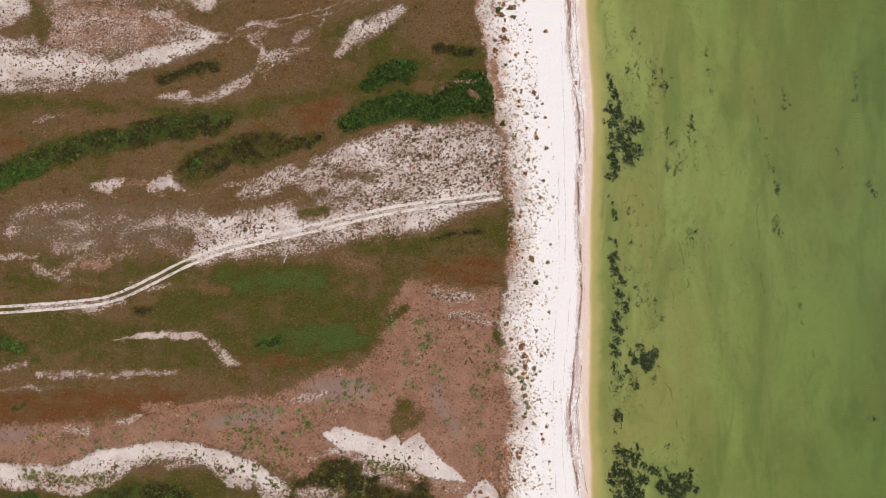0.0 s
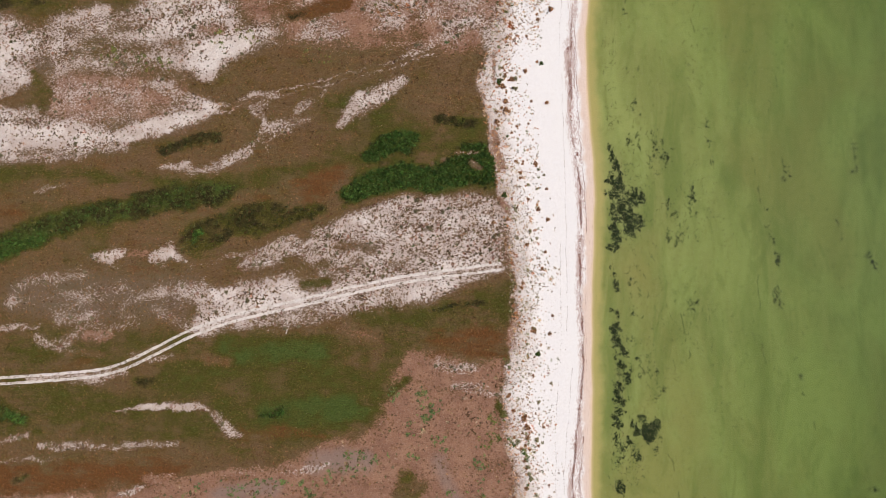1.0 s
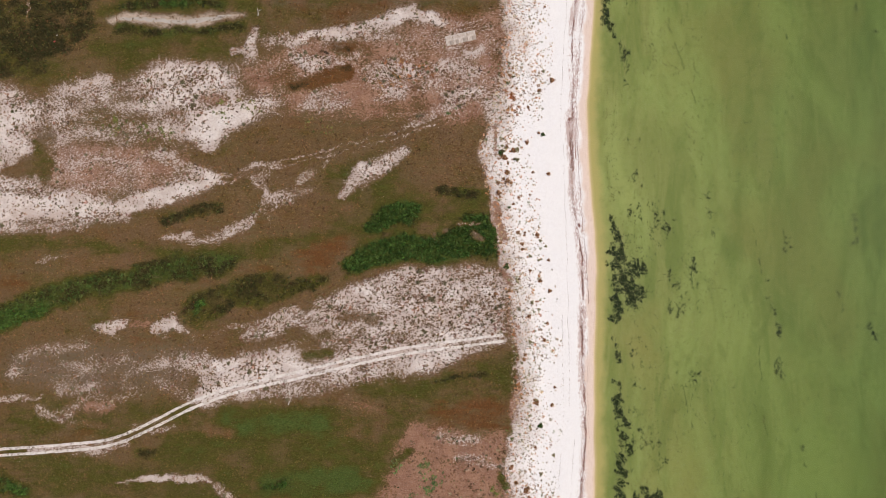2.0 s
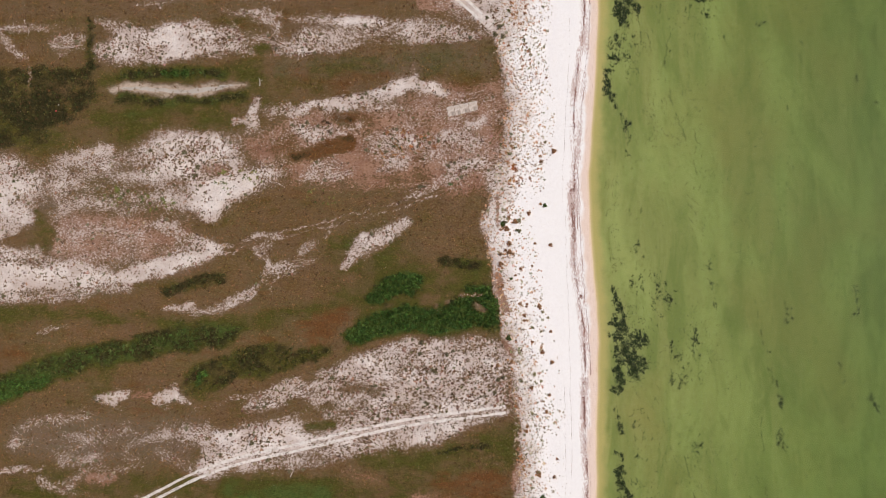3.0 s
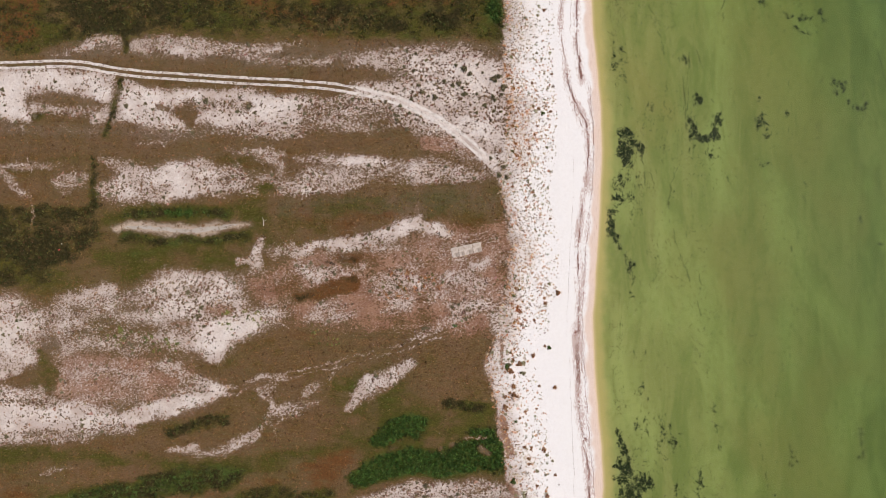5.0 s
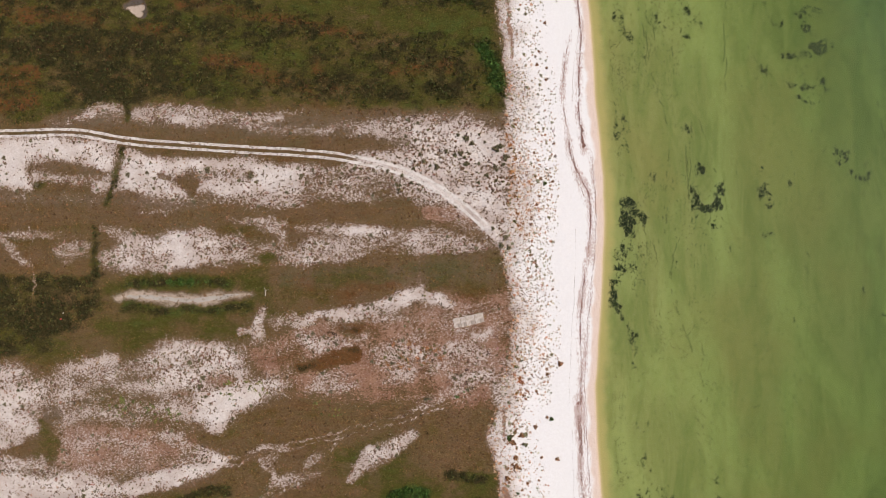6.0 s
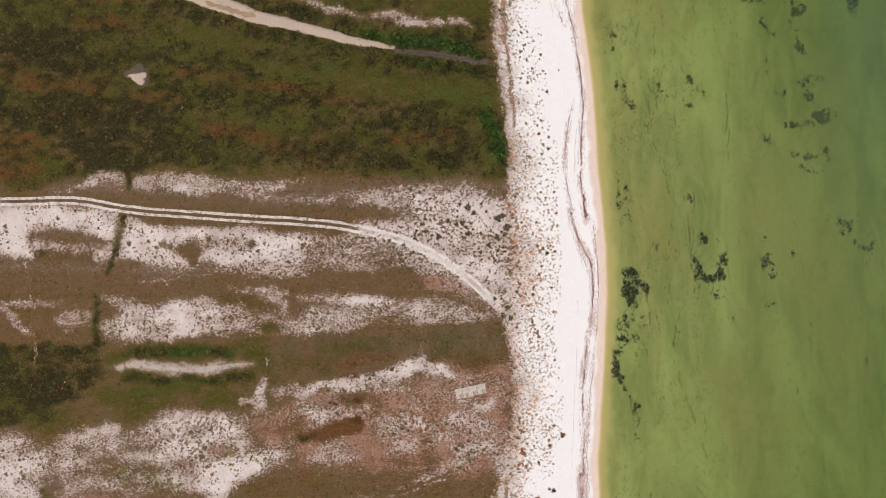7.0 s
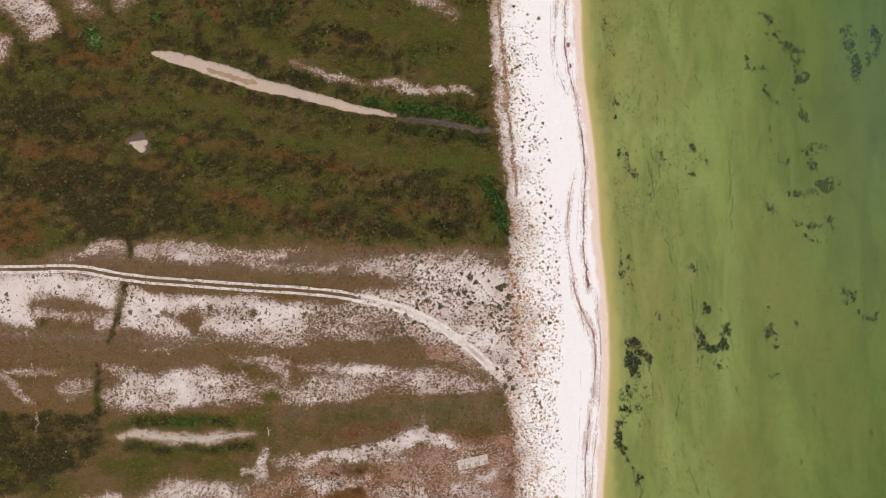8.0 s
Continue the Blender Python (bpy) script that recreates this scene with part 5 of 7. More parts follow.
WEEDS = [
    (0.8, (30.7, 41.8, 0.32), (31.4, 39.6, 0.47), (32.6, 37.1, 0.63), (32.8, 35.2, 0.79)),
    (1, (30.8, 34.6, 1.26), (32.1, 33.9, 1.26)),
    (0.75, (30.4, 31.7, 0.79), (32.5, 30.1, 1.89), (35.8, 30.7, 1.89)),
    (1, (31.7, 27.9, 1.26), (33.8, 26.6, 2.21), (36, 25.3, 1.74)),
    (1, (35, 22.8, 1.26), (34.1, 23.8, 0.95)),
    (1, (31.3, 23.9, 0.95), (31.4, 21.3, 0.63), (31.2, 19.5, 0.47)),
    (0.7, (30.5, 15.7, 0.32), (31, 13.2, 0.47), (31.4, 11.1, 0.63)),
    (0.8, (31.5, 5.3, 0.79), (32.1, 3.8, 0.95)),
    (0.9, (31.6, 2.6, 0.79), (31.8, -2.4, 1.26), (33.6, -3.4, 0.95)),
    (0.75, (31.5, -4.9, 0.79), (33.3, -6.8, 1.42), (34.3, -9.2, 0.79)),
    (0.85, (31.8, -10.5, 0.95), (32.6, -13.6, 1.26)),
    (1, (32.4, -16.7, 0.95), (31.7, -19.2, 0.63)),
    (0.6, (32, -21.6, 0.63), (32.4, -25.3, 0.79), (32.2, -27.8, 0.47)),
    (0.9, (36.7, -17.9, 0.79), (36.6, -20.4, 0.95)),
    (1, (37.5, -20.4, 1.1), (39.3, -21.2, 1.58), (40.8, -18.7, 0.79)),
    (0.7, (35, -22.9, 1.26), (35.9, -25.3, 1.26), (36.1, -26.9, 0.63)),
    (0.8, (40.5, -25.3, 0.63)),
    (0.9, (31.9, -32.4, 0.63), (32.2, -34, 0.63)),
    (0.6, (32.1, -35.8, 0.95), (32.1, -38.9, 0.79)),
    (0.9, (31.6, -40.7, 1.26), (33.1, -42.6, 1.58), (31.2, -46.9, 1.26)),
    (1, (32.4, -46.2, 2.21), (33.6, -49.3, 3.16), (34.2, -52.3, 3.94)),
    (0.9, (35.8, -39.2, 0.63), (36.7, -42.5, 1.26)),
    (0.75, (35.5, -45, 1.58), (37.9, -46.8, 1.58)),
    (0.8, (42.6, -45.5, 0.79), (39.2, -44.3, 0.79)),
    (1, (42.2, -48.5, 1.26), (44.6, -48.1, 1.59), (45.2, -50.9, 1.86)),
    (1, (47, -46, 1.19), (47.9, -49, 1.06)),
    (0.5, (41, -40, 0.95), (43.5, -39.3, 0.53)),
    (0.25, (36.1, 51.6, 1.58), (36.7, 42.7, 2.21)),
    (0.3, (39.8, 45.2, 1.89), (41, 38.9, 2.84), (44.7, 40.1, 1.33)),
    (0.28, (44.7, 31.3, 1.33), (44.6, 21.3, 1.86)),
    (0.392, (48.6, 32.5, 0.8), (48.9, 26.3, 0.93)),
    (0.392, (48.4, 8.8, 1.06), (48.7, 6.3, 0.8)),
    (0.28, (52.2, 51.4, 0.4), (52.7, 41.3, 0.53), (53.5, 33.7, 0.66)),
    (0.336, (68.9, 38.6, 0.66), (69.1, 34.8, 0.8)),
    (0.336, (65.4, 28, 0.4), (66.5, 21.2, 0.4), (67.4, 16.2, 0.66)),
    (0.336, (67, 11.2, 0.53), (67.3, 6.3, 0.66)),
    (0.336, (84, 42.2, 0.53), (84.9, 37.2, 0.66)),
    (0.336, (81.1, 25.4, 0.53), (81.6, 22.3, 0.66)),
    (0.392, (86.4, 19.8, 0.53), (87.9, 14.9, 0.8)),
    (0.336, (78.5, 16.8, 0.66)),
    (0.392, (75.1, 30, 0.4)),
    (0.336, (69.2, -3, 0.27), (71.2, -7.3, 0.27), (72.4, -12.2, 0.27)),
    (0.392, (85.6, -30.3, 0.66), (87.1, -33.3, 0.66)),
    (0.2, (34.6, -1.2, 2.52), (40.6, -11.1, 2.52)),
    (0.2, (35.9, 13.8, 2.21), (37.1, 5.1, 2.21)),
    (1, (32.9, 109, 0.47), (33.2, 106.4, 1.26), (33.8, 103.1, 1.1)),
    (0.85, (34.8, 109.4, 1.1), (35.5, 107, 1.1), (36.8, 105.7, 0.95)),
    (0.6, (32.2, 100.6, 0.79), (32.7, 96.7, 1.42), (31.7, 92.8, 0.95)),
    (0.8, (30.8, 91.5, 0.79), (30.6, 88.3, 0.63), (31.1, 83.8, 0.63)),
    (0.35, (35, 99.2, 1.89), (35.5, 91.5, 1.58)),
    (0.35, (34.1, 81.2, 1.26), (34.5, 72.2, 0.95)),
    (0.3, (39.8, 116.1, 0.63), (42.2, 112.1, 0.47)),
    (1, (50.3, 116.9, 0.8)),
    (0.84, (48.6, 111.3, 1.19), (49.5, 109.4, 1.06)),
    (0.84, (54.6, 112.9, 1.06), (54.3, 111.2, 0.66)),
    (0.952, (51, 108.4, 0.66), (53.3, 108.3, 0.8), (54.2, 109.9, 0.4)),
    (0.56, (47.8, 104.9, 0.93), (49.1, 106.1, 0.66)),
    (0.616, (53.3, 105.4, 0.93), (53.7, 103.9, 0.66)),
    (0.56, (64.4, 114, 0.53), (64.4, 112, 1.06), (63.7, 109.8, 0.4)),
    (0.56, (65.6, 108.5, 0.53)),
    (0.616, (65, 102.3, 0.53)),
    (0.336, (70.1, 113.6, 1.19)),
    (0.56, (79.7, 121.5, 0.4), (82.2, 118.5, 0.8), (84.8, 121.7, 0.53)),
    (0.448, (84.6, 115.9, 0.53), (86.4, 113.9, 0.66), (88.3, 115.8, 0.53)),
    (0.56, (70.3, 83.1, 0.27), (70.8, 81.8, 0.53)),
    (0.336, (72.8, 96.8, 0.93), (73.9, 92.3, 0.53)),
    (0.336, (85.7, 88.9, 0.53)),
    (0.336, (90.4, 83.1, 0.8)),
    (0.224, (44.5, 96.5, 0.53), (43.8, 92.7, 0.53)),
    (0.28, (55.9, 100.2, 0.4), (57.1, 97, 0.4)),
    (0.336, (63.9, 118.2, 0.53), (64.5, 115.6, 0.4)),
    (0.45, (29, 182.8, 0.79), (29.3, 178.2, 0.63)),
    (0.3, (30.5, 176.1, 1.26), (29.6, 174.9, 0.79)),
    (0.75, (30, 165.4, 0.63), (30.3, 164.1, 0.63)),
    (0.5, (30.9, 161.1, 0.79)),
    (0.45, (32, 152.6, 1.1), (33.2, 150.6, 0.79)),
    (0.4, (34.4, 148.6, 1.58), (35, 144.8, 1.26)),
    (1, (47.3, 148.1, 0.53)),
    (0.5, (40.6, 152.4, 0.63), (42.1, 150.5, 0.63)),
    (0.392, (47.9, 153, 1.06), (51, 149.7, 0.93)),
    (0.3, (37.5, 144.1, 1.58), (40.1, 144.7, 0.63)),
    (0.392, (45.1, 142.7, 0.53)),
    (0.672, (64.6, 183.9, 0.4), (66.4, 182.6, 0.53)),
    (0.56, (65.1, 180, 0.53), (65.9, 178, 0.4)),
    (0.728, (68, 179.3, 0.4), (70.1, 176.9, 0.66), (72.6, 175.5, 0.93)),
    (0.672, (71.9, 173.3, 0.53), (72, 170.7, 0.8)),
    (1, (73.2, 169, 1.06)),
    (0.56, (71.4, 166.8, 0.4), (72.6, 162.9, 0.53)),
    (0.728, (73, 161, 0.66), (73.7, 159.9, 0.8)),
    (0.504, (60.5, 174.2, 0.93), (61.4, 170.9, 0.66), (64.9, 171.5, 0.66)),
    (0.672, (64.5, 167.9, 0.53), (64.1, 166.3, 0.8)),
    (0.448, (66, 165.6, 0.8), (67.2, 163.7, 0.66), (69, 163.2, 0.53)),
    (0.392, (65.3, 156.6, 0.93), (66.3, 154.9, 0.8)),
    (0.448, (67.7, 151.4, 0.53), (68, 148.8, 0.53), (69.9, 150.4, 0.66)),
    (0.672, (73.5, 151.3, 0.53), (75.6, 152.9, 0.8), (77.8, 152.6, 0.66)),
    (0.84, (74.3, 150, 0.53), (75.5, 148.7, 0.53)),
    (0.672, (70.3, 142.4, 0.8), (74.1, 142.9, 1.06)),
    (0.952, (77.2, 143.9, 0.66), (79.8, 145, 0.8)),
    (0.56, (64, 139.9, 0.66), (65.6, 139, 0.66)),
    (0.728, (78.9, 137.1, 0.66), (78.7, 135.5, 0.53)),
    (0.504, (70.1, 137.2, 0.53), (73.2, 135.5, 0.4), (77.6, 135.9, 0.27)),
    (0.56, (72.9, 133.1, 0.66), (74.4, 132.7, 0.4)),
    (0.392, (76.2, 132.1, 0.53)),
    (0.56, (84, 179.6, 1.33), (84.8, 175.6, 0.8)),
    (0.896, (85.4, 173, 1.06), (85.6, 169.8, 1.06), (85.8, 167.8, 0.66)),
    (0.672, (89.9, 180.1, 0.8), (90.3, 175.5, 1.19), (88.2, 172.3, 0.66)),
    (0.336, (82.9, 164.7, 0.66), (82.6, 162.1, 0.53)),
    (0.448, (89.3, 152.3, 0.8), (88.6, 157.5, 0.4)),
    (0.6, (31.5, 129.6, 0.32), (31.9, 122.7, 0.32)),
    (0.3, (33.4, 128, 1.1), (33.6, 120.4, 0.95)),
    (0.672, (46.9, 126.6, 0.53), (47.4, 124.7, 0.53)),
    (0.392, (56.8, 178.2, 0.53)),
    (0.448, (56, 171, 0.4)),
]
BRANCHES = [(-41.7, 0.6, 1.6, 65), (-48.99, 88.93, 2.0, 78), (-41.33, 2.88, 1.1, 100)]
SCRAPS = [
    ("plastic_scrap", "faded red and white plastic scrap in dark scrub", "litter", -96.58, 83.83, 0.4, 0.28, 0.15, RED_PLASTIC, 30),
    ("paper_scrap", "dirty white scrap caught in dark scrub", "litter", -95.94, 85.26, 0.34, 0.22, 0.15, BLEACHED, 70),
    ("plastic_bottle", "pale green-white plastic bottle on olive grass", "bottle", 2.28, 172.79, 0.7, 0.26, 0.24, WHITE_PLASTIC, 35),
]
WRACKS = [
    (0.4, (24.3, -52.8), (23.6, -47.9), (22.2, -40.6), (21.7, -34.5), (22.1, -28.4), (22.7, -22.2), (23.5, -16), (24.1, -12.3), (24.5, -6.1), (24.2, 2.6), (23.8, 8.8), (23.9, 18.8), (24.2, 26.3), (24, 32.5), (23.4, 37.6), (22.5, 43.3), (22, 49), (21.8, 59.1), (21.6, 65.5)),
    (0.2, (25.8, -50.6), (24.6, -44.2), (23.9, -39.4), (23.2, -33.3), (23.7, -28.3), (24.4, -21)),
    (0.16, (23.3, 59.1), (23.8, 48.9), (24.2, 40.1), (25.2, 30), (25.4, 21.2)),
    (0.33, (22.3, 52), (22.2, 59.6), (22.3, 65.9), (22.6, 72.3), (22.2, 78.7), (22.5, 86.3), (23.6, 92.7), (24.5, 97.9), (25.2, 104.3), (25.2, 110.1), (24, 113.7), (21.7, 117.1), (20.7, 120), (20.4, 123.9)),
    (0.18, (22.8, 54.5), (23.2, 63.4), (23.2, 72.3), (23.9, 81.2), (24.9, 90.2), (26, 99.1), (26.5, 106.9), (26, 114.7), (25.1, 121.2)),
    (0.3, (23.8, 121.1), (23.3, 125.6), (22.6, 129.4), (22.9, 135.8), (23.2, 142.2), (23.7, 148.7), (22.9, 157.1), (21.9, 164.3), (20.6, 169.5), (19.5, 174.8), (19.2, 180), (19.7, 187.9), (19.9, 193.2)),
    (0.23, (19.5, 166.3), (18, 170.2), (16.9, 174.8), (17, 181.4), (17.8, 188)),
    (0.15, (22.4, 164.3), (21.9, 170.8), (21.5, 178.7), (21.3, 187.9)),
    (0.2, (24.1, 109.7), (22.2, 114.8), (20.6, 123.7), (19.4, 129.4), (19.2, 135.8), (20, 142.3), (20.8, 147.4)),
    (0.13, (18.7, 130.7), (19.3, 138.4), (20.4, 144.8), (21.8, 150)),
    (0.11, (18.8, -50.4), (18.3, -35.8), (18.1, -21), (19.6, -3.7), (19.4, 8.8), (19.7, 21.3)),
    (0.11, (20.6, -3.7), (20.9, 6.3), (20.9, 21.3), (20.5, 40.1), (20.2, 59.1)),
    (0.1, (19.6, 59.6), (19.8, 69.8), (20.4, 81.2), (21.3, 91.5), (21.8, 104.4)),
    (0.45, (20, 178.7), (20.3, 177.6), (20.2, 176.3)),
    (0.4, (23.1, 127.9), (23.5, 125.6), (24, 121.5)),
    (0.38, (23.2, 41.6), (23.5, 39.5)),
    (0.33, (20.4, 173.7), (20.7, 171.5)),
    (0.3, (16.9, 180.1), (16.8, 177.5)),
    (0.14, (25.2, -11.1), (25, -1.2), (24.8, 6.3), (25.1, 16.3)),
    (0.13, (21.2, 130.7), (21.6, 138.4), (22.5, 144.8), (23.3, 150)),
    (0.1, (16.4, 188), (15.8, 180.1), (16.5, 172.2), (17.3, 167)),
    (0.1, (21.1, -50.4), (20.2, -40.6), (20, -28.4), (21.3, -16), (22.1, -6.1)),
]
TRACKS = [
    (1.38, [(-111, -10.5), (-99.1, -9.7), (-89.8, -8.9), (-83.3, -8.2), (-78.1, -6.6), (-71.6, -3.5), (-63.9, 0.5), (-54.8, 3.8), (-45.9, 5.9), (-39.1, 7.3), (-29.3, 9.8), (-16.6, 12.5), (-9, 13.6), (-0.3, 14.7), (7.2, 15.7)]),
    (1.36, [(-116.4, 127.1), (-104.2, 127.1), (-97.5, 127.3), (-92.1, 127), (-84.1, 125.3), (-77.4, 124.4), (-69.5, 123.8), (-58.9, 122.9), (-49.8, 122.2), (-42.8, 121.8), (-32.8, 120.8), (-23.8, 118.9), (-16, 116.6), (-9.7, 113.2), (-4.6, 109.7), (-0.2, 105.8), (2, 103.5)]),
]
POOLS = [
    ("puddle", "brown silty water along the creek bed", 0.57, [(-64.8, 173.9), (-61.9, 172.9), (-58.5, 171.6), (-55.2, 170.6), (-50.9, 169.5)], BROWN_WATER),
    ("pool", "milky shallow pool in dark scrub", 0.44, [(-82.3, 88.8), (-77, 89), (-70.4, 88), (-63.8, 88), (-57.3, 88.9), (-54, 89.4)], MILKY_WATER),
    ("puddle", "small dark puddle beside pale silt", 0.5, [(-79.7, 158.6), (-79.1, 158.3), (-78.5, 158)], DARK_WATER),
    ("puddle", "narrow dark water in the ditch", 0.28, [(-19, 161.1), (-13.1, 160.2), (-6.7, 159.3), (-3.4, 158.6)], DARK_WATER),
]
SLAB = (-2.7, 83, 6.97, 2.23, 12)
BUSHES = [
    ("g", -2.9, 124.3, 0.88),
    ("g", -1.6, 123.2, 0.63),
    ("g", -4.7, 125.2, 0.5),
    ("g", -7.5, 121.6, 0.5),
    ("g", -5.5, 120.7, 0.5),
    ("g", -4.2, 120.9, 0.63),
    ("g", -3.4, 120, 0.5),
    ("g", -3.3, 118.5, 0.5),
    ("g", -9.6, 117.8, 0.76),
    ("g", -12.6, 119.2, 0.63),
    ("g", -13.4, 120.8, 0.5),
    ("g", -12.8, 122, 0.38),
    ("g", 1.3, 123.5, 0.38),
    ("g", 3.9, 121.9, 0.88),
    ("g", 5.1, 122.5, 0.63),
    ("g", 6.1, 120, 0.88),
    ("g", 5.5, 118.3, 0.5),
    ("g", 4, 117.1, 0.5),
    ("g", 3.4, 117.4, 0.38),
    ("g", -11.1, 118.2, 0.38),
    ("g", -15, 117.6, 0.5),
    ("g", 0.1, 125.3, 0.38),
    ("g", -81.1, 117, 0.63),
    ("g", -62.5, 117.9, 0.76),
]
BUSHES += [
    ("g", -54.7, 118.6, 0.38),
    ("g", -55, 115.3, 0.5),
    ("g", -52.4, 116.5, 0.76),
    ("g", -38, 117.7, 0.38),
    ("g", -20.9, 117.1, 0.5),
    ("g", -17.6, 116.1, 0.5),
    ("g", -27.6, 115.7, 0.38),
    ("g", -31.3, 116.7, 0.38),
    ("g", -102.7, 114.9, 0.63),
    ("g", -107.3, 113.6, 0.5),
    ("g", -34.8, 117.3, 0.38),
    ("g", -18, 113.8, 0.38),
    ("g", -15.4, 114.4, 0.5),
    ("g", -13.9, 112.8, 0.38),
    ("g", -19.9, 115.7, 0.38),
    ("g", -16.1, 110.6, 0.5),
    ("g", -22.5, 110.6, 0.38),
    ("g", 1, 104.6, 0.5),
    ("g", 3, 103.7, 0.5),
    ("g", 5.8, 101.7, 0.63),
    ("g", 4.8, 99.8, 0.76),
    ("g", 6.5, 99.4, 0.63),
    ("g", -5.3, 109.7, 0.38),
    ("g", 6, 91.6, 0.38),
]
BUSHES += [
    ("l", -90.9, 181.6, 2.15),
    ("l", -76, 186.1, 1.39),
    ("b", 13.3, 114.4, 0.5),
    ("o", 12.7, 115.5, 0.38),
    ("l", 15.6, 60.9, 0.5),
    ("o", 14.6, 61.3, 0.38),
    ("o", 12, 59.2, 0.5),
    ("g", 6.6, 57.2, 0.5),
    ("b", 9.7, 57.5, 0.63),
    ("b", 9.8, 55.3, 0.5),
    ("o", 17.8, 73.2, 0.63),
    ("o", 14.9, 70.8, 0.5),
    ("l", 6.1, 56.5, 0.5),
    ("o", 5.5, 34.5, 0.5),
    ("o", 7.6, 52.4, 0.63),
    ("o", 7.6, 50.6, 0.63),
    ("o", 5.6, 50.1, 0.5),
    ("l", 6, 57, 0.5),
    ("o", 7, 55.7, 0.63),
    ("o", 8.9, 57.4, 0.63),
    ("g", 9.2, 55.4, 0.38),
    ("o", 13.3, 52.4, 0.38),
    ("o", 16.8, 52.1, 0.5),
    ("o", 5.6, 47.8, 0.63),
]
BUSHES += [
    ("l", 7.2, 31.4, 0.63),
    ("b", 12.5, 33.7, 0.38),
    ("o", 7.9, 26.1, 0.5),
    ("o", 4.7, 25.3, 0.5),
    ("o", 14.7, 28.2, 0.5),
    ("o", 16.8, 26, 0.5),
    ("b", 12.8, 23.4, 0.5),
    ("o", 16.6, 32.8, 0.38),
    ("l", 7.9, 44.6, 0.38),
    ("o", 9.8, 38.9, 0.5),
    ("o", 14.1, 38.5, 0.5),
    ("o", 12.2, 20.3, 0.5),
    ("o", 15.5, 15, 0.5),
    ("o", 10.9, 10.9, 0.5),
    ("o", 16.2, 18.8, 0.38),
    ("o", 9.1, 6.9, 0.5),
    ("o", 13.6, 1.3, 0.63),
    ("o", 17.1, 0.7, 0.5),
    ("l", 14.4, -3.7, 0.63),
    ("b", 17.3, -10.2, 0.38),
    ("o", 13.2, 1.9, 0.38),
    ("o", 11.3, -17.9, 0.76),
    ("o", 11.9, -19.8, 0.76),
    ("o", 12.1, -22, 0.63),
]
BUSHES += [
    ("o", 15.6, -19.7, 0.38),
    ("b", 12.1, -28.4, 0.5),
    ("b", 12.7, -30.8, 0.5),
    ("b", 12.3, -29.9, 0.5),
    ("o", 11.7, -33.1, 0.5),
    ("b", 13.9, -34.5, 0.5),
    ("o", 10.5, -41.9, 0.63),
    ("o", 9.1, -46.6, 0.5),
    ("o", 16.7, -35.3, 0.38),
    ("b", 17.3, -42.8, 0.38),
    ("b", 9.9, -22.9, 0.63),
    ("b", 14, -22.5, 0.63),
    ("b", 13.5, 183.7, 0.5),
    ("o", 15.6, 140.4, 0.38),
    ("b", 14.3, 138.7, 0.38),
    ("b", 14, 136.5, 0.38),
    ("b", 11.1, 135.9, 0.38),
    ("b", 16.7, 127.8, 0.38),
    ("l", 14.8, 113.9, 0.5),
    ("o", 13.9, 115, 0.38),
    ("o", 12.5, 120.9, 0.38),
    ("b", 15.3, 123.1, 0.25),
    ("b", 11, 152.9, 0.38),
    ("b", 9.4, 154, 0.38),
]
BUSHES += [
    ("b", 18.1, 155.8, 0.25),
    ("o", 2.2, -49.4, 0.5),
    ("o", 3.7, -50.8, 0.5),
    ("o", 1, -49.6, 0.38),
    ("g", -28.4, -41.2, 0.38),
    ("g", -18.9, -39.9, 0.38),
    ("g", -21.4, -42.1, 0.38),
    ("g", -16.4, -42.5, 0.38),
    ("g", -13.3, -42.2, 0.38),
    ("g", -18.3, -41.7, 0.38),
    ("g", -10.8, -42.5, 0.25),
    ("g", -17.7, -28.7, 0.38),
]

def soften(field, cells):
    """The mean of a field over a square of that many grid cells either way."""
    for axis in (0, 1):
        size = field.shape[axis]
        total = np.concatenate([np.zeros_like(np.take(field, [0], axis)), np.cumsum(field, axis)], axis)
        hi, lo = np.minimum(np.arange(size) + cells + 1, size), np.maximum(np.arange(size) - cells, 0)
        count = (hi - lo)[:, None] if axis == 0 else (hi - lo)[None, :]
        field = (np.take(total, hi, axis) - np.take(total, lo, axis)) / count
    return field


# the covers break up in patches of a few metres
along_bands = Y - 0.12 * X
turf = np.clip(1 - F["sand"] * 2 - F["soil"] - F["silt"] - F["mud"], 0, 1)
F["green"] += turf * (0.22 * wander(X, Y * 1.8, 7, 23) + 0.10 * wander(X, Y, 2.2, 24))
F["dark"] += turf * np.clip(0.3 + 2.5 * F["dark"], 0, 1) * (0.42 * wander(X * 0.8, along_bands * 1.3, 1.7, 25, 2) + 0.22 * wander(X * 0.7, along_bands * 1.6, 5, 30, 2))
loose = np.clip(4 * F["sand"] * (1 - F["sand"]), 0, 1)
F["sand"] += loose * (0.30 * wander(X * 0.6, along_bands * 1.3, 2.2, 15) + 0.30 * wander(X * 0.7, along_bands * 1.8, 8, 16, 2))
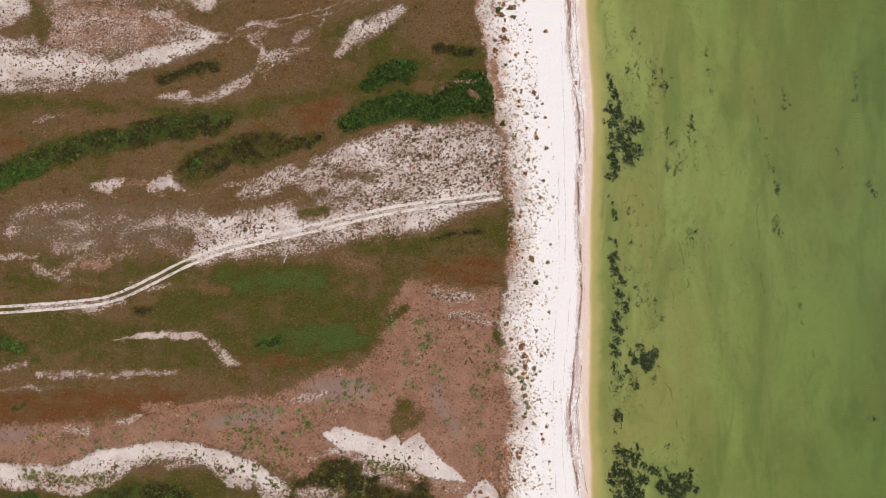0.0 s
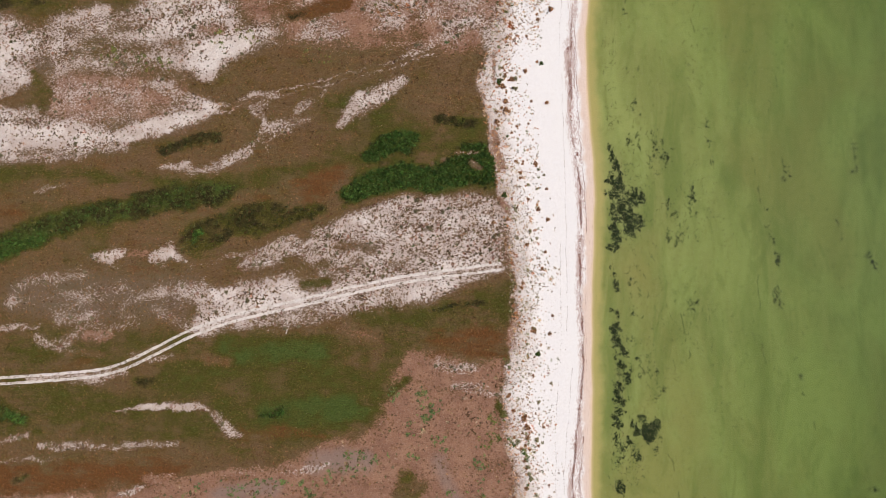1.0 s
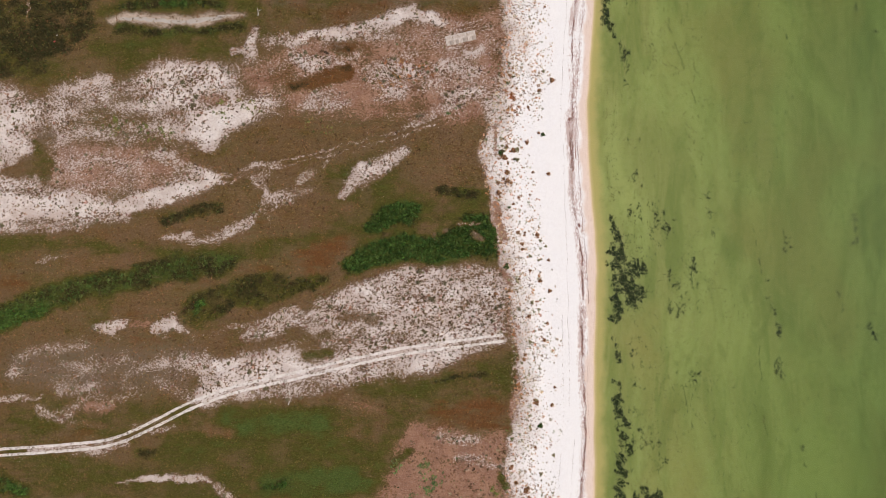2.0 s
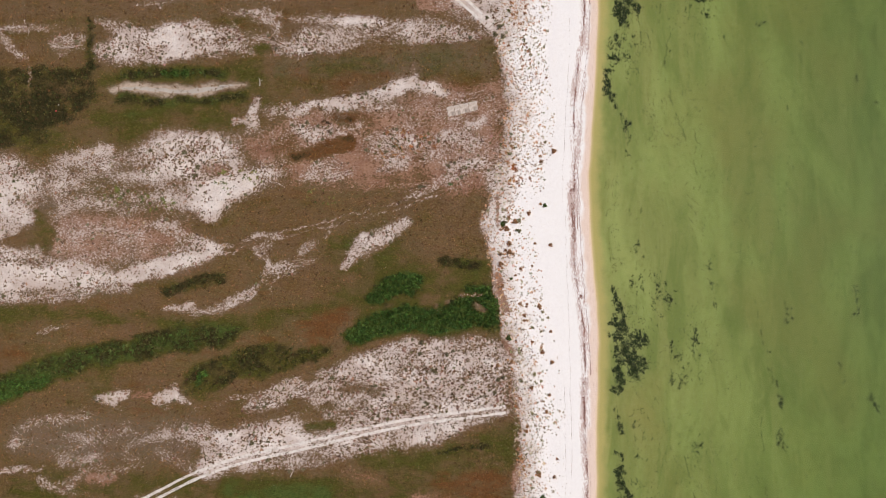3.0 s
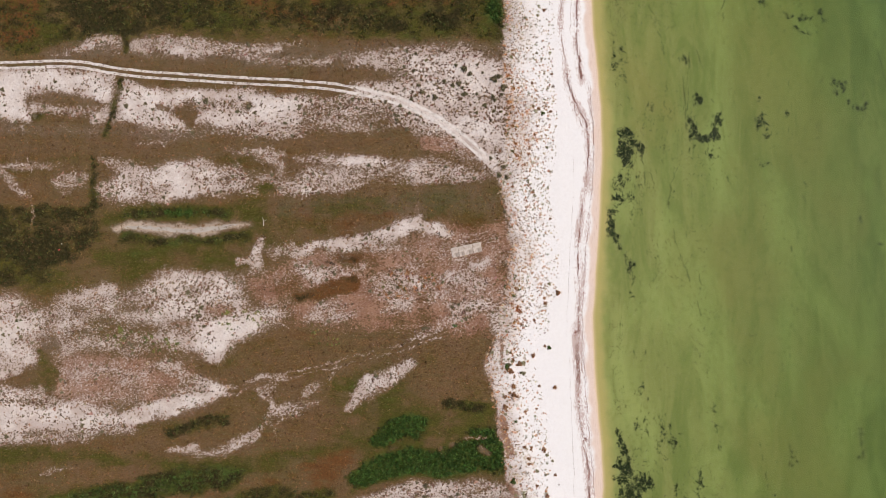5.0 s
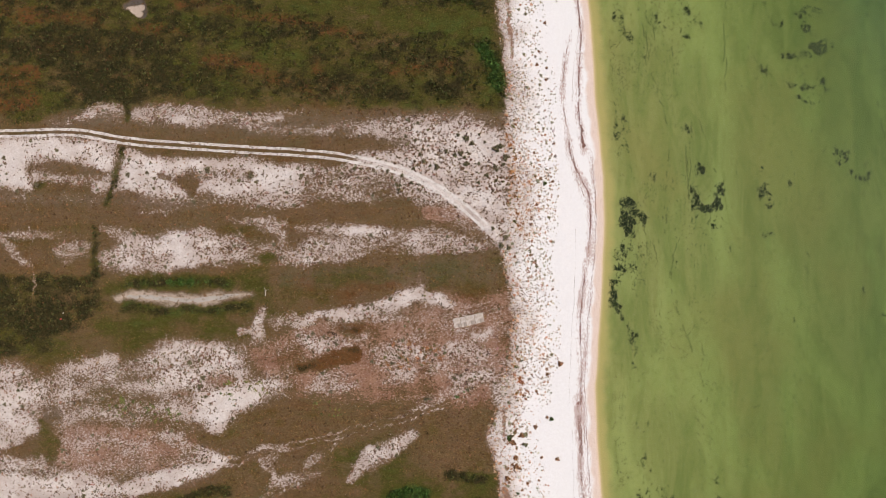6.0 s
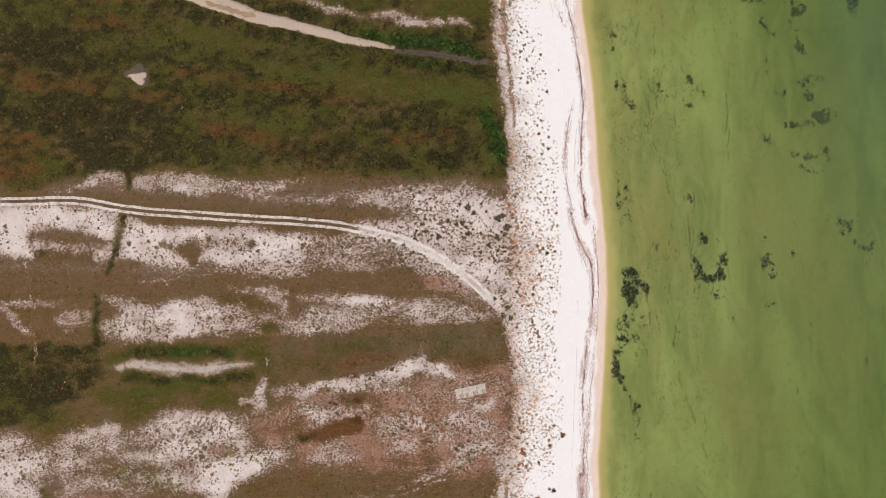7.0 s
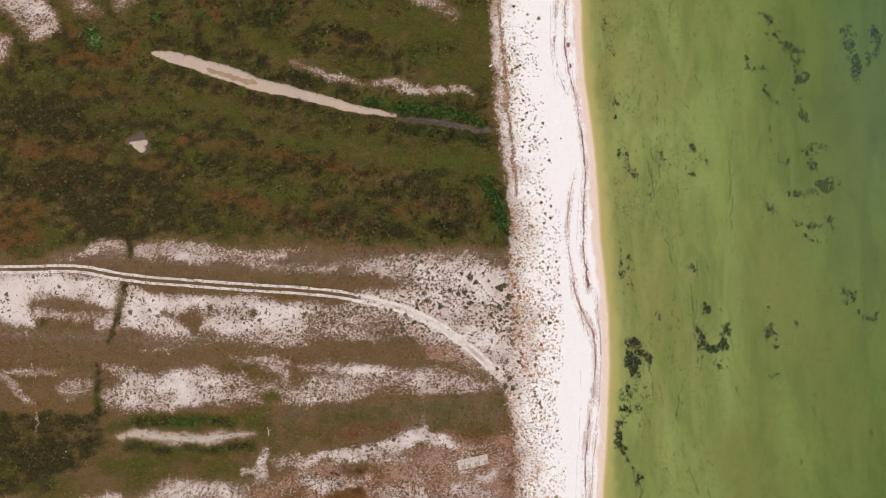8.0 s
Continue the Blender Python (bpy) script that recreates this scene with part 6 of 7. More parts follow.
# blown sand dusts the turf round each bare patch
blown = soften(soften(np.clip(F["sand"], 0, 1), 7), 7)
blown = np.clip(blown * (1 + 0.9 * wander(X * 0.6, along_bands * 1.5, 5, 28)) + 0.10 * wander(X * 0.35, along_bands * 1.6, 9, 29), 0, 1)
F["dark"] += np.clip(4 * F["dark"] * (1 - F["dark"]), 0, 1) * 0.35 * wander(X, Y, 2.4, 17)
F["rust"] += 0.25 * F["rust"] * wander(X, Y, 5, 18)
F["soil"] += np.clip(4 * F["soil"] * (1 - F["soil"]), 0, 1) * 0.3 * wander(X, Y, 3.0, 19)
F["soil"] *= 1 - np.clip(0.9 * wander(X, Y * 1.5, 6, 20) - 0.05, 0, 0.45)


# ---- beach, shoreline and seabed ----
def across(line, y):
    """x of a north-south line of (y, x) at y, rounded at its corners."""
    ys, xs = np.array([p[0] for p in line]), np.array([p[1] for p in line])
    return (np.interp(y - 1.5, ys, xs) + np.interp(y, ys, xs) + np.interp(y + 1.5, ys, xs)) / 3


shore_x = across(SHORE, gy)[:, None] + 0.25 * wander(X, Y, 6, 21)
edge_x = across(EDGE, gy)[:, None]
apron = ease((Y - 58) / 12) * ease((124 - Y) / 12)          # where the plants reach farthest down the beach
into_beach = XW - edge_x + (1.0 + 1.5 * apron) * wander(X, Y, 5.5, 34)         # metres seaward of the turf's edge
to_water = shore_x - X                        # metres inland of the water's rim
beach = ease(0.5 + into_beach / (0.9 + 4.0 * ease(F["sand"] * 2.2) + 3.0 * np.clip(F["soil"], 0, 1)))
for name in FIELDS:
    F[name] *= 1 - beach if name != "sand" else 1.0
F["sand"] = F["sand"] * (1 - beach) + beach * np.clip(0.47 - 0.07 * apron + into_beach * 0.03 + 0.28 * wander(X, Y, 4.5, 22), 0.36, 1.05)
F["sand"] += (1.02 - F["sand"]) * ease((into_beach - 4.8 - 3.0 * apron + 1.5 * wander(X, Y, 7, 27)) / 3)
F["soil"] = np.maximum(F["soil"], beach * 0.5 * ease((8 - into_beach) / 8))
F["rust"] = np.maximum(F["rust"], beach * 0.7 * ease((8 - into_beach) / 7))
blown = np.maximum(blown, ease(0.5 + into_beach / 5.0))
near_beach = ease((into_beach + 1.5 + 3 * wander(X, Y, 6, 26)) / 9)
BEACH_STRIPES()
depth = np.where(to_water > 0, -0.035 * to_water, 0.10 * np.minimum(-to_water, 3.8) + 0.0135 * np.clip(-to_water - 3.8, 0, 70))
depth += 0.9 * ease((X - 58) / 38) * ease((Y - 105) / 70)
relief = 0.16 * wander(X, Y, 34, 31) + 0.07 * wander(X, Y, 7, 32) + 0.04 * wander(X, Y, 1.6, 33, 2)
relief += 0.14 * np.clip(F["sand"], 0, 1) * (1 - beach) - 0.10 * F["dark"] - 0.35 * F["silt"] - 0.3 * F["mud"]
dune = 0.12 * ease(1 - np.abs(into_beach - 3.0) / 5.0) + 0.09 * wander(X, Y, 2.2, 35, 2) * ease(1 - np.abs(into_beach - 3) / 6)
slope = np.clip(WATER_LEVEL - depth, -2.2, 0.12)
blend = ease((into_beach + 3) / 12)
Z = relief * (1 - blend) + dune + np.where(to_water > 0, blend * slope, slope + 0.05 * wander(X, Y, 5, 36))
Z = np.where(to_water > 0, np.maximum(Z, WATER_LEVEL + 0.02 * np.clip(to_water, 0, 8)), np.minimum(Z, WATER_LEVEL - 0.003))
far_out = np.clip((np.maximum(np.abs(X), np.abs(Y - 65)) - 220) / 800, 0, 1)
Z = np.where(to_water > 0, Z * (1 - 0.5 * far_out), Z)


def sheet(name, xs, ys, zs, attributes, material):
    """One smooth sheet over a grid of lines, with values stored on its points."""
    ny, nx = zs.shape
    px, py = np.meshgrid(xs, ys)
    mesh = bpy.data.meshes.new(name)
    mesh.vertices.add(nx * ny)
    mesh.vertices.foreach_set("co", np.stack([px, py, zs], -1).astype(np.float32).ravel())
    base = (np.arange(ny - 1)[:, None] * nx + np.arange(nx - 1)[None, :]).ravel()
    quads = np.stack([base, base + 1, base + nx + 1, base + nx], 1).astype(np.int32)
    mesh.loops.add(quads.size)
    mesh.loops.foreach_set("vertex_index", quads.ravel())
    mesh.polygons.add(len(quads))
    mesh.polygons.foreach_set("loop_start", np.arange(0, quads.size, 4, dtype=np.int32))
    mesh.polygons.foreach_set("use_smooth", np.ones(len(quads), bool))
    for key, values in attributes.items():
        mesh.attributes.new(key, "FLOAT", "POINT").data.foreach_set("value", np.asarray(values, np.float32).ravel())
    mesh.update(calc_edges=True)
    mesh.materials.append(material)
    return new(name, mesh)


def pick(field, x, y):
    """Values of a field of the plan at places."""
    i = np.clip(np.searchsorted(gx, x) - 1, 0, len(gx) - 2)
    j = np.clip(np.searchsorted(gy, y) - 1, 0, len(gy) - 2)
    u, v = (x - gx[i]) / (gx[i + 1] - gx[i]), (y - gy[j]) / (gy[j + 1] - gy[j])
    return (field[j, i] * (1 - u) + field[j, i + 1] * u) * (1 - v) + (field[j + 1, i] * (1 - u) + field[j + 1, i + 1] * u) * v


# shell crumbs gather round the wrack, thickest where the lines run close together
shell = np.zeros_like(X)
for line in WRACKS:
    if line[0] > 0.15:
        box = cut_out([p[0] for p in line[1:]], [p[1] for p in line[1:]], 2.5)
        d = away(X[box], Y[box], [(a, b, 0.0) for a, b in line[1:]])
        shell[box] = np.maximum(shell[box], (0.34 + line[0]) * ease(1.3 - d / (0.6 + 1.8 * line[0])) * (0.8 + 0.7 * wander(X[box] * 2, Y[box] * 0.5, 2.6, 74)))

# thin weed lies in a belt along the shore and thins out seaward
weed_belt = np.clip(ease((-to_water - 5) / 4) * (0.55 * np.exp(-np.clip(-to_water - 8, 0, 99) / 12) + 0.10), 0, 1)
ground = sheet("ground", gx, gy, Z, {**{n: F[n] for n in FIELDS if n != "leafy"}, "beach": near_beach, "blown": blown, "shell": shell, "depth": depth, "weed": weed_belt}, GROUND)
tagged(ground, "dry grass, reddish soil and white shell sand by the sea", "ground", kind="structure")

wx = steps((20, 96, 0.7), (96, 400, 20), (400, 4300, 300))
wy = steps((-4200, -400, 400), (-400, -60, 20), (-60, 198, 1.4), (198, 500, 20), (500, 4300, 400))
WX, WY = np.meshgrid(wx, wy)
water = sheet("sea_water", wx, wy, np.full(WX.shape, WATER_LEVEL), {"depth": np.clip(pick(depth, WX, WY), 0, 3)}, WATER)
tagged(water, "shallow clear green sea water over weedy sand", "water", kind="structure")


# ---- loose meshes of many small pieces ----
def pieces(name, corners, tints, material, parent=None):
    """A mesh of loose triangles: corners (n, 3, 3), a tint for each."""
    n = len(corners)
    mesh = bpy.data.meshes.new(name)
    mesh.vertices.add(n * 3)
    mesh.vertices.foreach_set("co", np.asarray(corners, np.float32).ravel())
    mesh.loops.add(n * 3)
    mesh.loops.foreach_set("vertex_index", np.arange(n * 3, dtype=np.int32))
    mesh.polygons.add(n)
    mesh.polygons.foreach_set("loop_start", np.arange(0, n * 3, 3, dtype=np.int32))
    rgba = np.ones((n, 3, 4), np.float32)
    rgba[..., :3] = np.asarray(tints)[:, None, :]
    mesh.attributes.new("tint", "FLOAT_COLOR", "POINT").data.foreach_set("color", rgba.ravel())
    mesh.update(calc_edges=True)
    mesh.materials.append(material)
    ob = new(name, mesh)
    if parent is not None:
        ob.parent = parent
    return ob


RNG = np.random.default_rng(7)


def blades(n, spread, height, width):
    """A tuft's outline: n blades fanning out from its foot, for a tuft of radius 1."""
    a = np.arange(n) * 2.39996 + RNG.uniform(-0.5, 0.5, n)
    reach = spread * RNG.uniform(0.45, 1.0, n)
    tip = np.stack([np.cos(a) * reach, np.sin(a) * reach, height * RNG.uniform(0.5, 1.0, n) * (1.15 - 0.6 * reach)], 1)
    foot = np.stack([np.cos(a), np.sin(a), np.zeros(n)], 1) * 0.12 * spread
    side = np.stack([-np.sin(a), np.cos(a), np.zeros(n)], 1) * width * RNG.uniform(0.7, 1.3, (n, 1))
    return np.stack([foot - side, foot + side, tip], 1)


def leaves(n, size, flat=0.75):
    """Leaf sprays on a rounded, uneven crown of radius 1."""
    u = RNG.normal(size=(n, 3))
    u /= np.linalg.norm(u, axis=1)[:, None]
    u[:, 2] = np.abs(u[:, 2])
    centre = u * RNG.uniform(0.55, 1.0, (n, 1)) * np.array([1, 1, flat])
    a = RNG.normal(size=(n, 3))
    a /= np.linalg.norm(a, axis=1)[:, None]
    b = np.cross(a, u + RNG.normal(size=(n, 3)) * 0.5)
    b /= np.linalg.norm(b, axis=1)[:, None]
    s = size * RNG.uniform(0.6, 1.3, (n, 1))
    out = np.stack([centre - a * s - b * 0.6 * s, centre + a * s - b * 0.3 * s, centre + b * s + u * 0.2 * s], 1)
    out[..., 2] = np.maximum(out[..., 2], 0.0)
    return out


def scatter(shapes, x, y, radius, tall, sink=0.0, level=None):
    """Corners of many copies of a few shapes, standing on the ground at x, y."""
    z = pick(Z, x, y) if level is None else level
    which = RNG.integers(0, len(shapes), len(x))
    turn = RNG.uniform(0, 2 * np.pi, len(x))
    corners = np.array(shapes)[which]                       # n, t, 3, 3
    c, s = np.cos(turn)[:, None, None], np.sin(turn)[:, None, None]
    out = np.empty_like(corners)
    r = radius[:, None, None]
    out[..., 0] = (corners[..., 0] * c - corners[..., 1] * s) * r + x[:, None, None]
    out[..., 1] = (corners[..., 0] * s + corners[..., 1] * c) * r + y[:, None, None]
    out[..., 2] = corners[..., 2] * tall[:, None, None] + (z - sink)[:, None, None]
    return out.reshape(-1, 3, 3), corners.shape[1]


def tones(base, spread, n):
    """Tints round one or several base colours."""
    base = np.atleast_2d(base)
    c = base[RNG.integers(0, len(base), n)]
    return np.clip(c * RNG.normal(1.0, spread, (n, 1)) * RNG.normal(1.0, spread * 0.3, (n, 3)), 0.004, 0.9)


WEED_SHAPES = [np.concatenate([leaves(6, 0.55, 0.4), blades(4, 1.2, 0.4, 0.2)]) for _ in range(5)]
LAND = (-114, 40, -58, 196)


def spots(n):
    return RNG.uniform(LAND[0], LAND[1], n), RNG.uniform(LAND[2], LAND[3], n)


# grass, blade tufts over all the turf
x, y = spots(150000)
f = {n: np.clip(pick(F[n], x, y), 0, 1) for n in FIELDS}
gap = pick(into_beach, x, y)
keep = (RNG.random(len(x)) < (1 - f["sand"]) ** 1.5 * (1 - 0.93 * f["soil"]) * (1 - f["silt"]) * (1 - f["mud"])) & (gap < -0.2)
x, y = x[keep], y[keep]
f = {n: v[keep] for n, v in f.items()}
n = len(x)
tint = tones([(0.172, 0.095, 0.043), (0.142, 0.081, 0.034), (0.104, 0.061, 0.025)], 0.22, n)
for name, colour, low, high in (("rust", [(0.160, 0.066, 0.023), (0.122, 0.058, 0.021)], 0.3, 0.8), ("green", [(0.078, 0.073, 0.017), (0.063, 0.064, 0.013), (0.097, 0.081, 0.024)], 0.2, 0.65),
                                ("green", [(0.054, 0.080, 0.017), (0.066, 0.092, 0.022)], 0.68, 0.95), ("dark", [(0.026, 0.028, 0.011), (0.042, 0.036, 0.016)], 0.2, 0.7)):
    share = ease((f[name] - low) / (high - low) + RNG.normal(0, 0.12, n))[:, None]
    tint = tint * (1 - share) + tones(colour, 0.16, n) * share
shapes = [blades(6, 1.0, 1.0, 0.11) for _ in range(6)]
size = RNG.uniform(0.18, 0.58, n) * (1 + 0.5 * f["dark"])
corners, k = scatter(shapes, x, y, size, size * RNG.uniform(0.5, 0.9, n))
tagged(pieces("meadow_grass", corners, np.repeat(tint, k, 0), GRASS), "dry brown and olive grass tufts covering the meadow", "grass", kind="stuff")

def off_tracks(px, py, spare=0.35):
    """True where no wheel runs."""
    return np.min([away(px, py, [(a, b, sep / 2 + spare) for a, b in line]) for sep, line in TRACKS], 0) > 0


# tussocks on the speckled sand
x, y = spots(420000)
s, gap = pick(F["sand"], x, y), pick(into_beach, x, y)
patchy = 0.5 + 0.8 * wander(x, y, 4.5, 41) + 0.4 * wander(x, y * 1.7, 14, 42, 2)
keep = (RNG.random(len(x)) < np.clip(1.2 - np.abs(s - 0.52) * 2.2, 0, 1) * np.clip(patchy, 0.06, 1) * 0.55) & (gap < 0) & (s > 0.22) & off_tracks(x, y)
x, y = x[keep], y[keep]
n = len(x)
tint = tones([(0.185, 0.112, 0.072), (0.145, 0.092, 0.058), (0.220, 0.122, 0.086), (0.128, 0.106, 0.056), (0.27, 0.170, 0.122)], 0.24, n)
shapes = [np.concatenate([blades(4, 1.0, 0.8, 0.28), leaves(4, 0.62, 0.6)]) for _ in range(7)]
size = RNG.gamma(5.0, 0.041, n)
APART = []                                    # the largest stand as things of their own
big = np.argsort(size)[-170:]
APART += [("g", a, b, 0.9 * s) for a, b, s in zip(x[big], y[big], size[big])]
x, y, size, tint = (np.delete(v, big, 0) for v in (x, y, size, tint))
corners, k = scatter(shapes, x, y, size, size * 0.7)
tagged(pieces("sand_tussocks", corners, np.repeat(tint, k, 0), TUFT), "small brown tussocks speckling the pale sand", "tussock", kind="stuff")

# herbs on the bare soil
x, y = spots(260000)
so, s = pick(F["soil"], x, y), pick(F["sand"], x, y)
clump = wander(x, y, 5.0, 43)
keep = RNG.random(len(x)) < np.clip(so - 0.3, 0, 0.6) * np.clip(0.10 + 1.1 * clump, 0.03, 1) * 0.7
x, y = x[keep], y[keep]
n = len(x)
tint = tones([(0.10, 0.095, 0.04), (0.11, 0.065, 0.035), (0.16, 0.09, 0.05), (0.30, 0.20, 0.12), (0.085, 0.055, 0.034), (0.36, 0.24, 0.16)], 0.2, n)
shapes = [np.concatenate([blades(5, 1.0, 0.5, 0.22), leaves(7, 0.4, 0.5)]) for _ in range(5)]
size = RNG.gamma(4.0, 0.042, n) * np.where(clump[keep] > 0.3, 1.35, 1.0)
on = (wander(x, y, 7.0, 48) > 0.22) & (RNG.random(n) < 0.6)
tint[on] = tones([(0.075, 0.115, 0.04), (0.09, 0.12, 0.05), (0.06, 0.095, 0.045)], 0.2, on.sum())
corners, k = scatter(shapes, x, y, size, size * 0.6)
tagged(pieces("soil_herbs", corners, np.repeat(tint, k, 0), TUFT), "low green and straw herbs on the reddish soil", "herb", kind="stuff")

# denser stands of green herbs, each along a line of the plan
xs, ys, hues = [], [], []
for hue, thick, *line in HERBS:
    w = max(p[2] for p in line) + 0.5
    a, b = [p[0] for p in line], [p[1] for p in line]
    n = int((max(a) - min(a) + 2 * w) * (max(b) - min(b) + 2 * w) * thick * 1.6)
    x, y = RNG.uniform(min(a) - w, max(a) + w, n), RNG.uniform(min(b) - w, max(b) + w, n)
    keep = (away(x, y, line) < 0) & (wander(x, y, 2.0, 44, 2) > -0.12)
    xs.append(x[keep]), ys.append(y[keep]), hues.append(np.full(keep.sum(), hue))
x, y, hue = np.concatenate(xs), np.concatenate(ys), np.concatenate(hues)
n = len(x)
tint = tones([(0.105, 0.150, 0.050), (0.095, 0.135, 0.055), (0.14, 0.165, 0.06)], 0.2, n)
tint[hue == 1] = tones([(0.17, 0.16, 0.05), (0.12, 0.125, 0.04), (0.085, 0.10, 0.03)], 0.2, (hue == 1).sum())
tint[hue == 2] = tones([(0.36, 0.15, 0.06), (0.30, 0.14, 0.07), (0.14, 0.12, 0.05)], 0.2, (hue == 2).sum())
shapes = [np.concatenate([blades(6, 1.0, 0.5, 0.2), leaves(12, 0.34, 0.5)]) for _ in range(5)]
size = RNG.gamma(5.0, 0.064, n)
corners, k = scatter(shapes, x, y, size, size * 0.6)
tagged(pieces("herb_stands", corners, np.repeat(tint, k, 0), TUFT), "clumps of fresh green and yellow herbs on bare ground", "herb", kind="stuff")

# tufts of the upper beach
x = RNG.uniform(0, 11.5, 60000)
y = RNG.uniform(-58, 196, 60000)
x, y = x + across(EDGE, y) - 0.6, y
gap = pick(into_beach, x, y)
clump = wander(x, y, 6.0, 45) + 0.6 * wander(x, y, 1.8, 46)
keep = (RNG.random(len(x)) < np.clip(0.98 + 0.25 * ease((y - 58) / 12) * ease((124 - y) / 12) - gap * 0.075 + 0.6 * clump, 0.02, 1.2) * 0.36) & (gap > -1.2)
x, y, gap = x[keep], y[keep], gap[keep]
n = len(x)
warm = RNG.random(n) < np.clip(0.82 - gap * 0.04 + 0.5 * wander(x, y, 12, 47) - 0.35 * ease((y - 125) / 25), 0.2, 0.97)
tint = np.where(warm[:, None], tones([(0.46, 0.20, 0.09), (0.48, 0.29, 0.175), (0.44, 0.30, 0.205), (0.48, 0.37, 0.28)], 0.2, n), tones([(0.32, 0.275, 0.19), (0.23, 0.215, 0.125), (0.40, 0.32, 0.25)], 0.2, n))
shapes = [np.concatenate([blades(6, 1.0, 0.5, 0.22), leaves(8, 0.4, 0.5)]) for _ in range(5)]
size = RNG.gamma(3.0, 0.053, n)
big = np.argsort(size)[-120:]
APART += [("o" if warm[i] else "b", x[i], y[i], 0.72 * size[i]) for i in big]
x, y, size, tint = (np.delete(v, big, 0) for v in (x, y, size, tint))
corners, k = scatter(shapes, x, y, size, size * 0.55)
tagged(pieces("beach_tufts", corners, np.repeat(tint, k, 0), TUFT), "rust-orange and grey-green tufts on the white sand", "beach plant", kind="stuff")

# thickets: leafy crowns massed together, each stand a thing of its own
x, y = spots(330000)
lf = pick(F["leafy"], x, y)
keep = RNG.random(len(x)) < np.clip(lf - 0.10, 0, 1) * np.clip(0.55 + 1.3 * wander(x, y * 1.2, 2.2, 51) + 0.55 * ease((lf - 0.6) / 0.4), 0.03, 1.0)
x, y = x[keep], y[keep]
f = {n: pick(F[n], x, y) for n in ("green", "dark", "leafy", "rust")}
bright = np.clip((f["leafy"] - 0.55) * 2.0, 0, 1)
n = len(x)
olive_tint = tones([(0.050, 0.052, 0.016), (0.060, 0.054, 0.019), (0.078, 0.066, 0.024), (0.034, 0.038, 0.011), (0.095, 0.085, 0.03)], 0.2, n)
green_tint = tones([(0.058, 0.112, 0.024), (0.075, 0.130, 0.030), (0.042, 0.085, 0.020)], 0.2, n)
share = ease(bright * np.clip(1.5 - f["dark"] * 1.1, 0.2, 1) + RNG.normal(0, 0.12, n) + 0.2 * wander(x, y, 2.0, 52))[:, None]
tint = green_tint * share + olive_tint * (1 - share)
brown = RNG.random(n) < np.clip(f["rust"] * 0.9, 0, 0.6)
tint[brown] = tones([(0.085, 0.042, 0.018), (0.072, 0.044, 0.021), (0.10, 0.056, 0.024)], 0.2, brown.sum())
size = RNG.uniform(0.22, 0.46, n) * (0.8 + 0.4 * f["leafy"])
tall = size * (0.9 + 0.9 * f["leafy"] * RNG.random(n))
shapes = [leaves(12, 0.42) for _ in range(6)]
owner = np.argmin([(x - a) ** 2 + (y - b) ** 2 for _, a, b in STANDS], 0)
for s, (label, a, b) in enumerate(STANDS):
    on = owner == s
    if on.sum() > 20:
        corners, k = scatter(shapes, x[on], y[on], size[on], tall[on], 0.05)
        tagged(pieces("thicket", corners, np.repeat(tint[on], k, 0), LEAF), label, "thicket", "thickets of the meadow", "stuff")

def threads(x, y, length, width):
    """Corners of thin curling threads, one from each place, and the number of the thread that each belongs to."""
    k = 6
    heading = RNG.normal(1.57, 0.55, len(x)) + np.pi * (RNG.random(len(x)) < 0.5)
    bend = RNG.normal(0, 0.12, len(x))
    out, rows, level = [], [], pick(Z, x, y) + 0.05
    for i in range(k):
        bend = bend * 0.7 + RNG.normal(0, 0.24, len(x))
        heading = heading + bend
        nx, ny = x + np.cos(heading) * length / k, y + np.sin(heading) * length / k
        w = width * (0.5 + RNG.random(len(x))) * (1 - 0.5 * i / k)
        sx, sy = -np.sin(heading) * w, np.cos(heading) * w
        a, b = np.stack([x - sx, y - sy, level], 1), np.stack([x + sx, y + sy, level], 1)
        c, d = np.stack([nx + sx * 0.8, ny + sy * 0.8, level], 1), np.stack([nx - sx * 0.8, ny - sy * 0.8, level], 1)
        show = RNG.random(len(x)) < 0.85
        out += [np.stack([a, b, c], 1)[show], np.stack([a, c, d], 1)[show]]
        rows += [np.flatnonzero(show)] * 2
        x, y = nx, ny
    return np.concatenate(out), np.concatenate(rows)


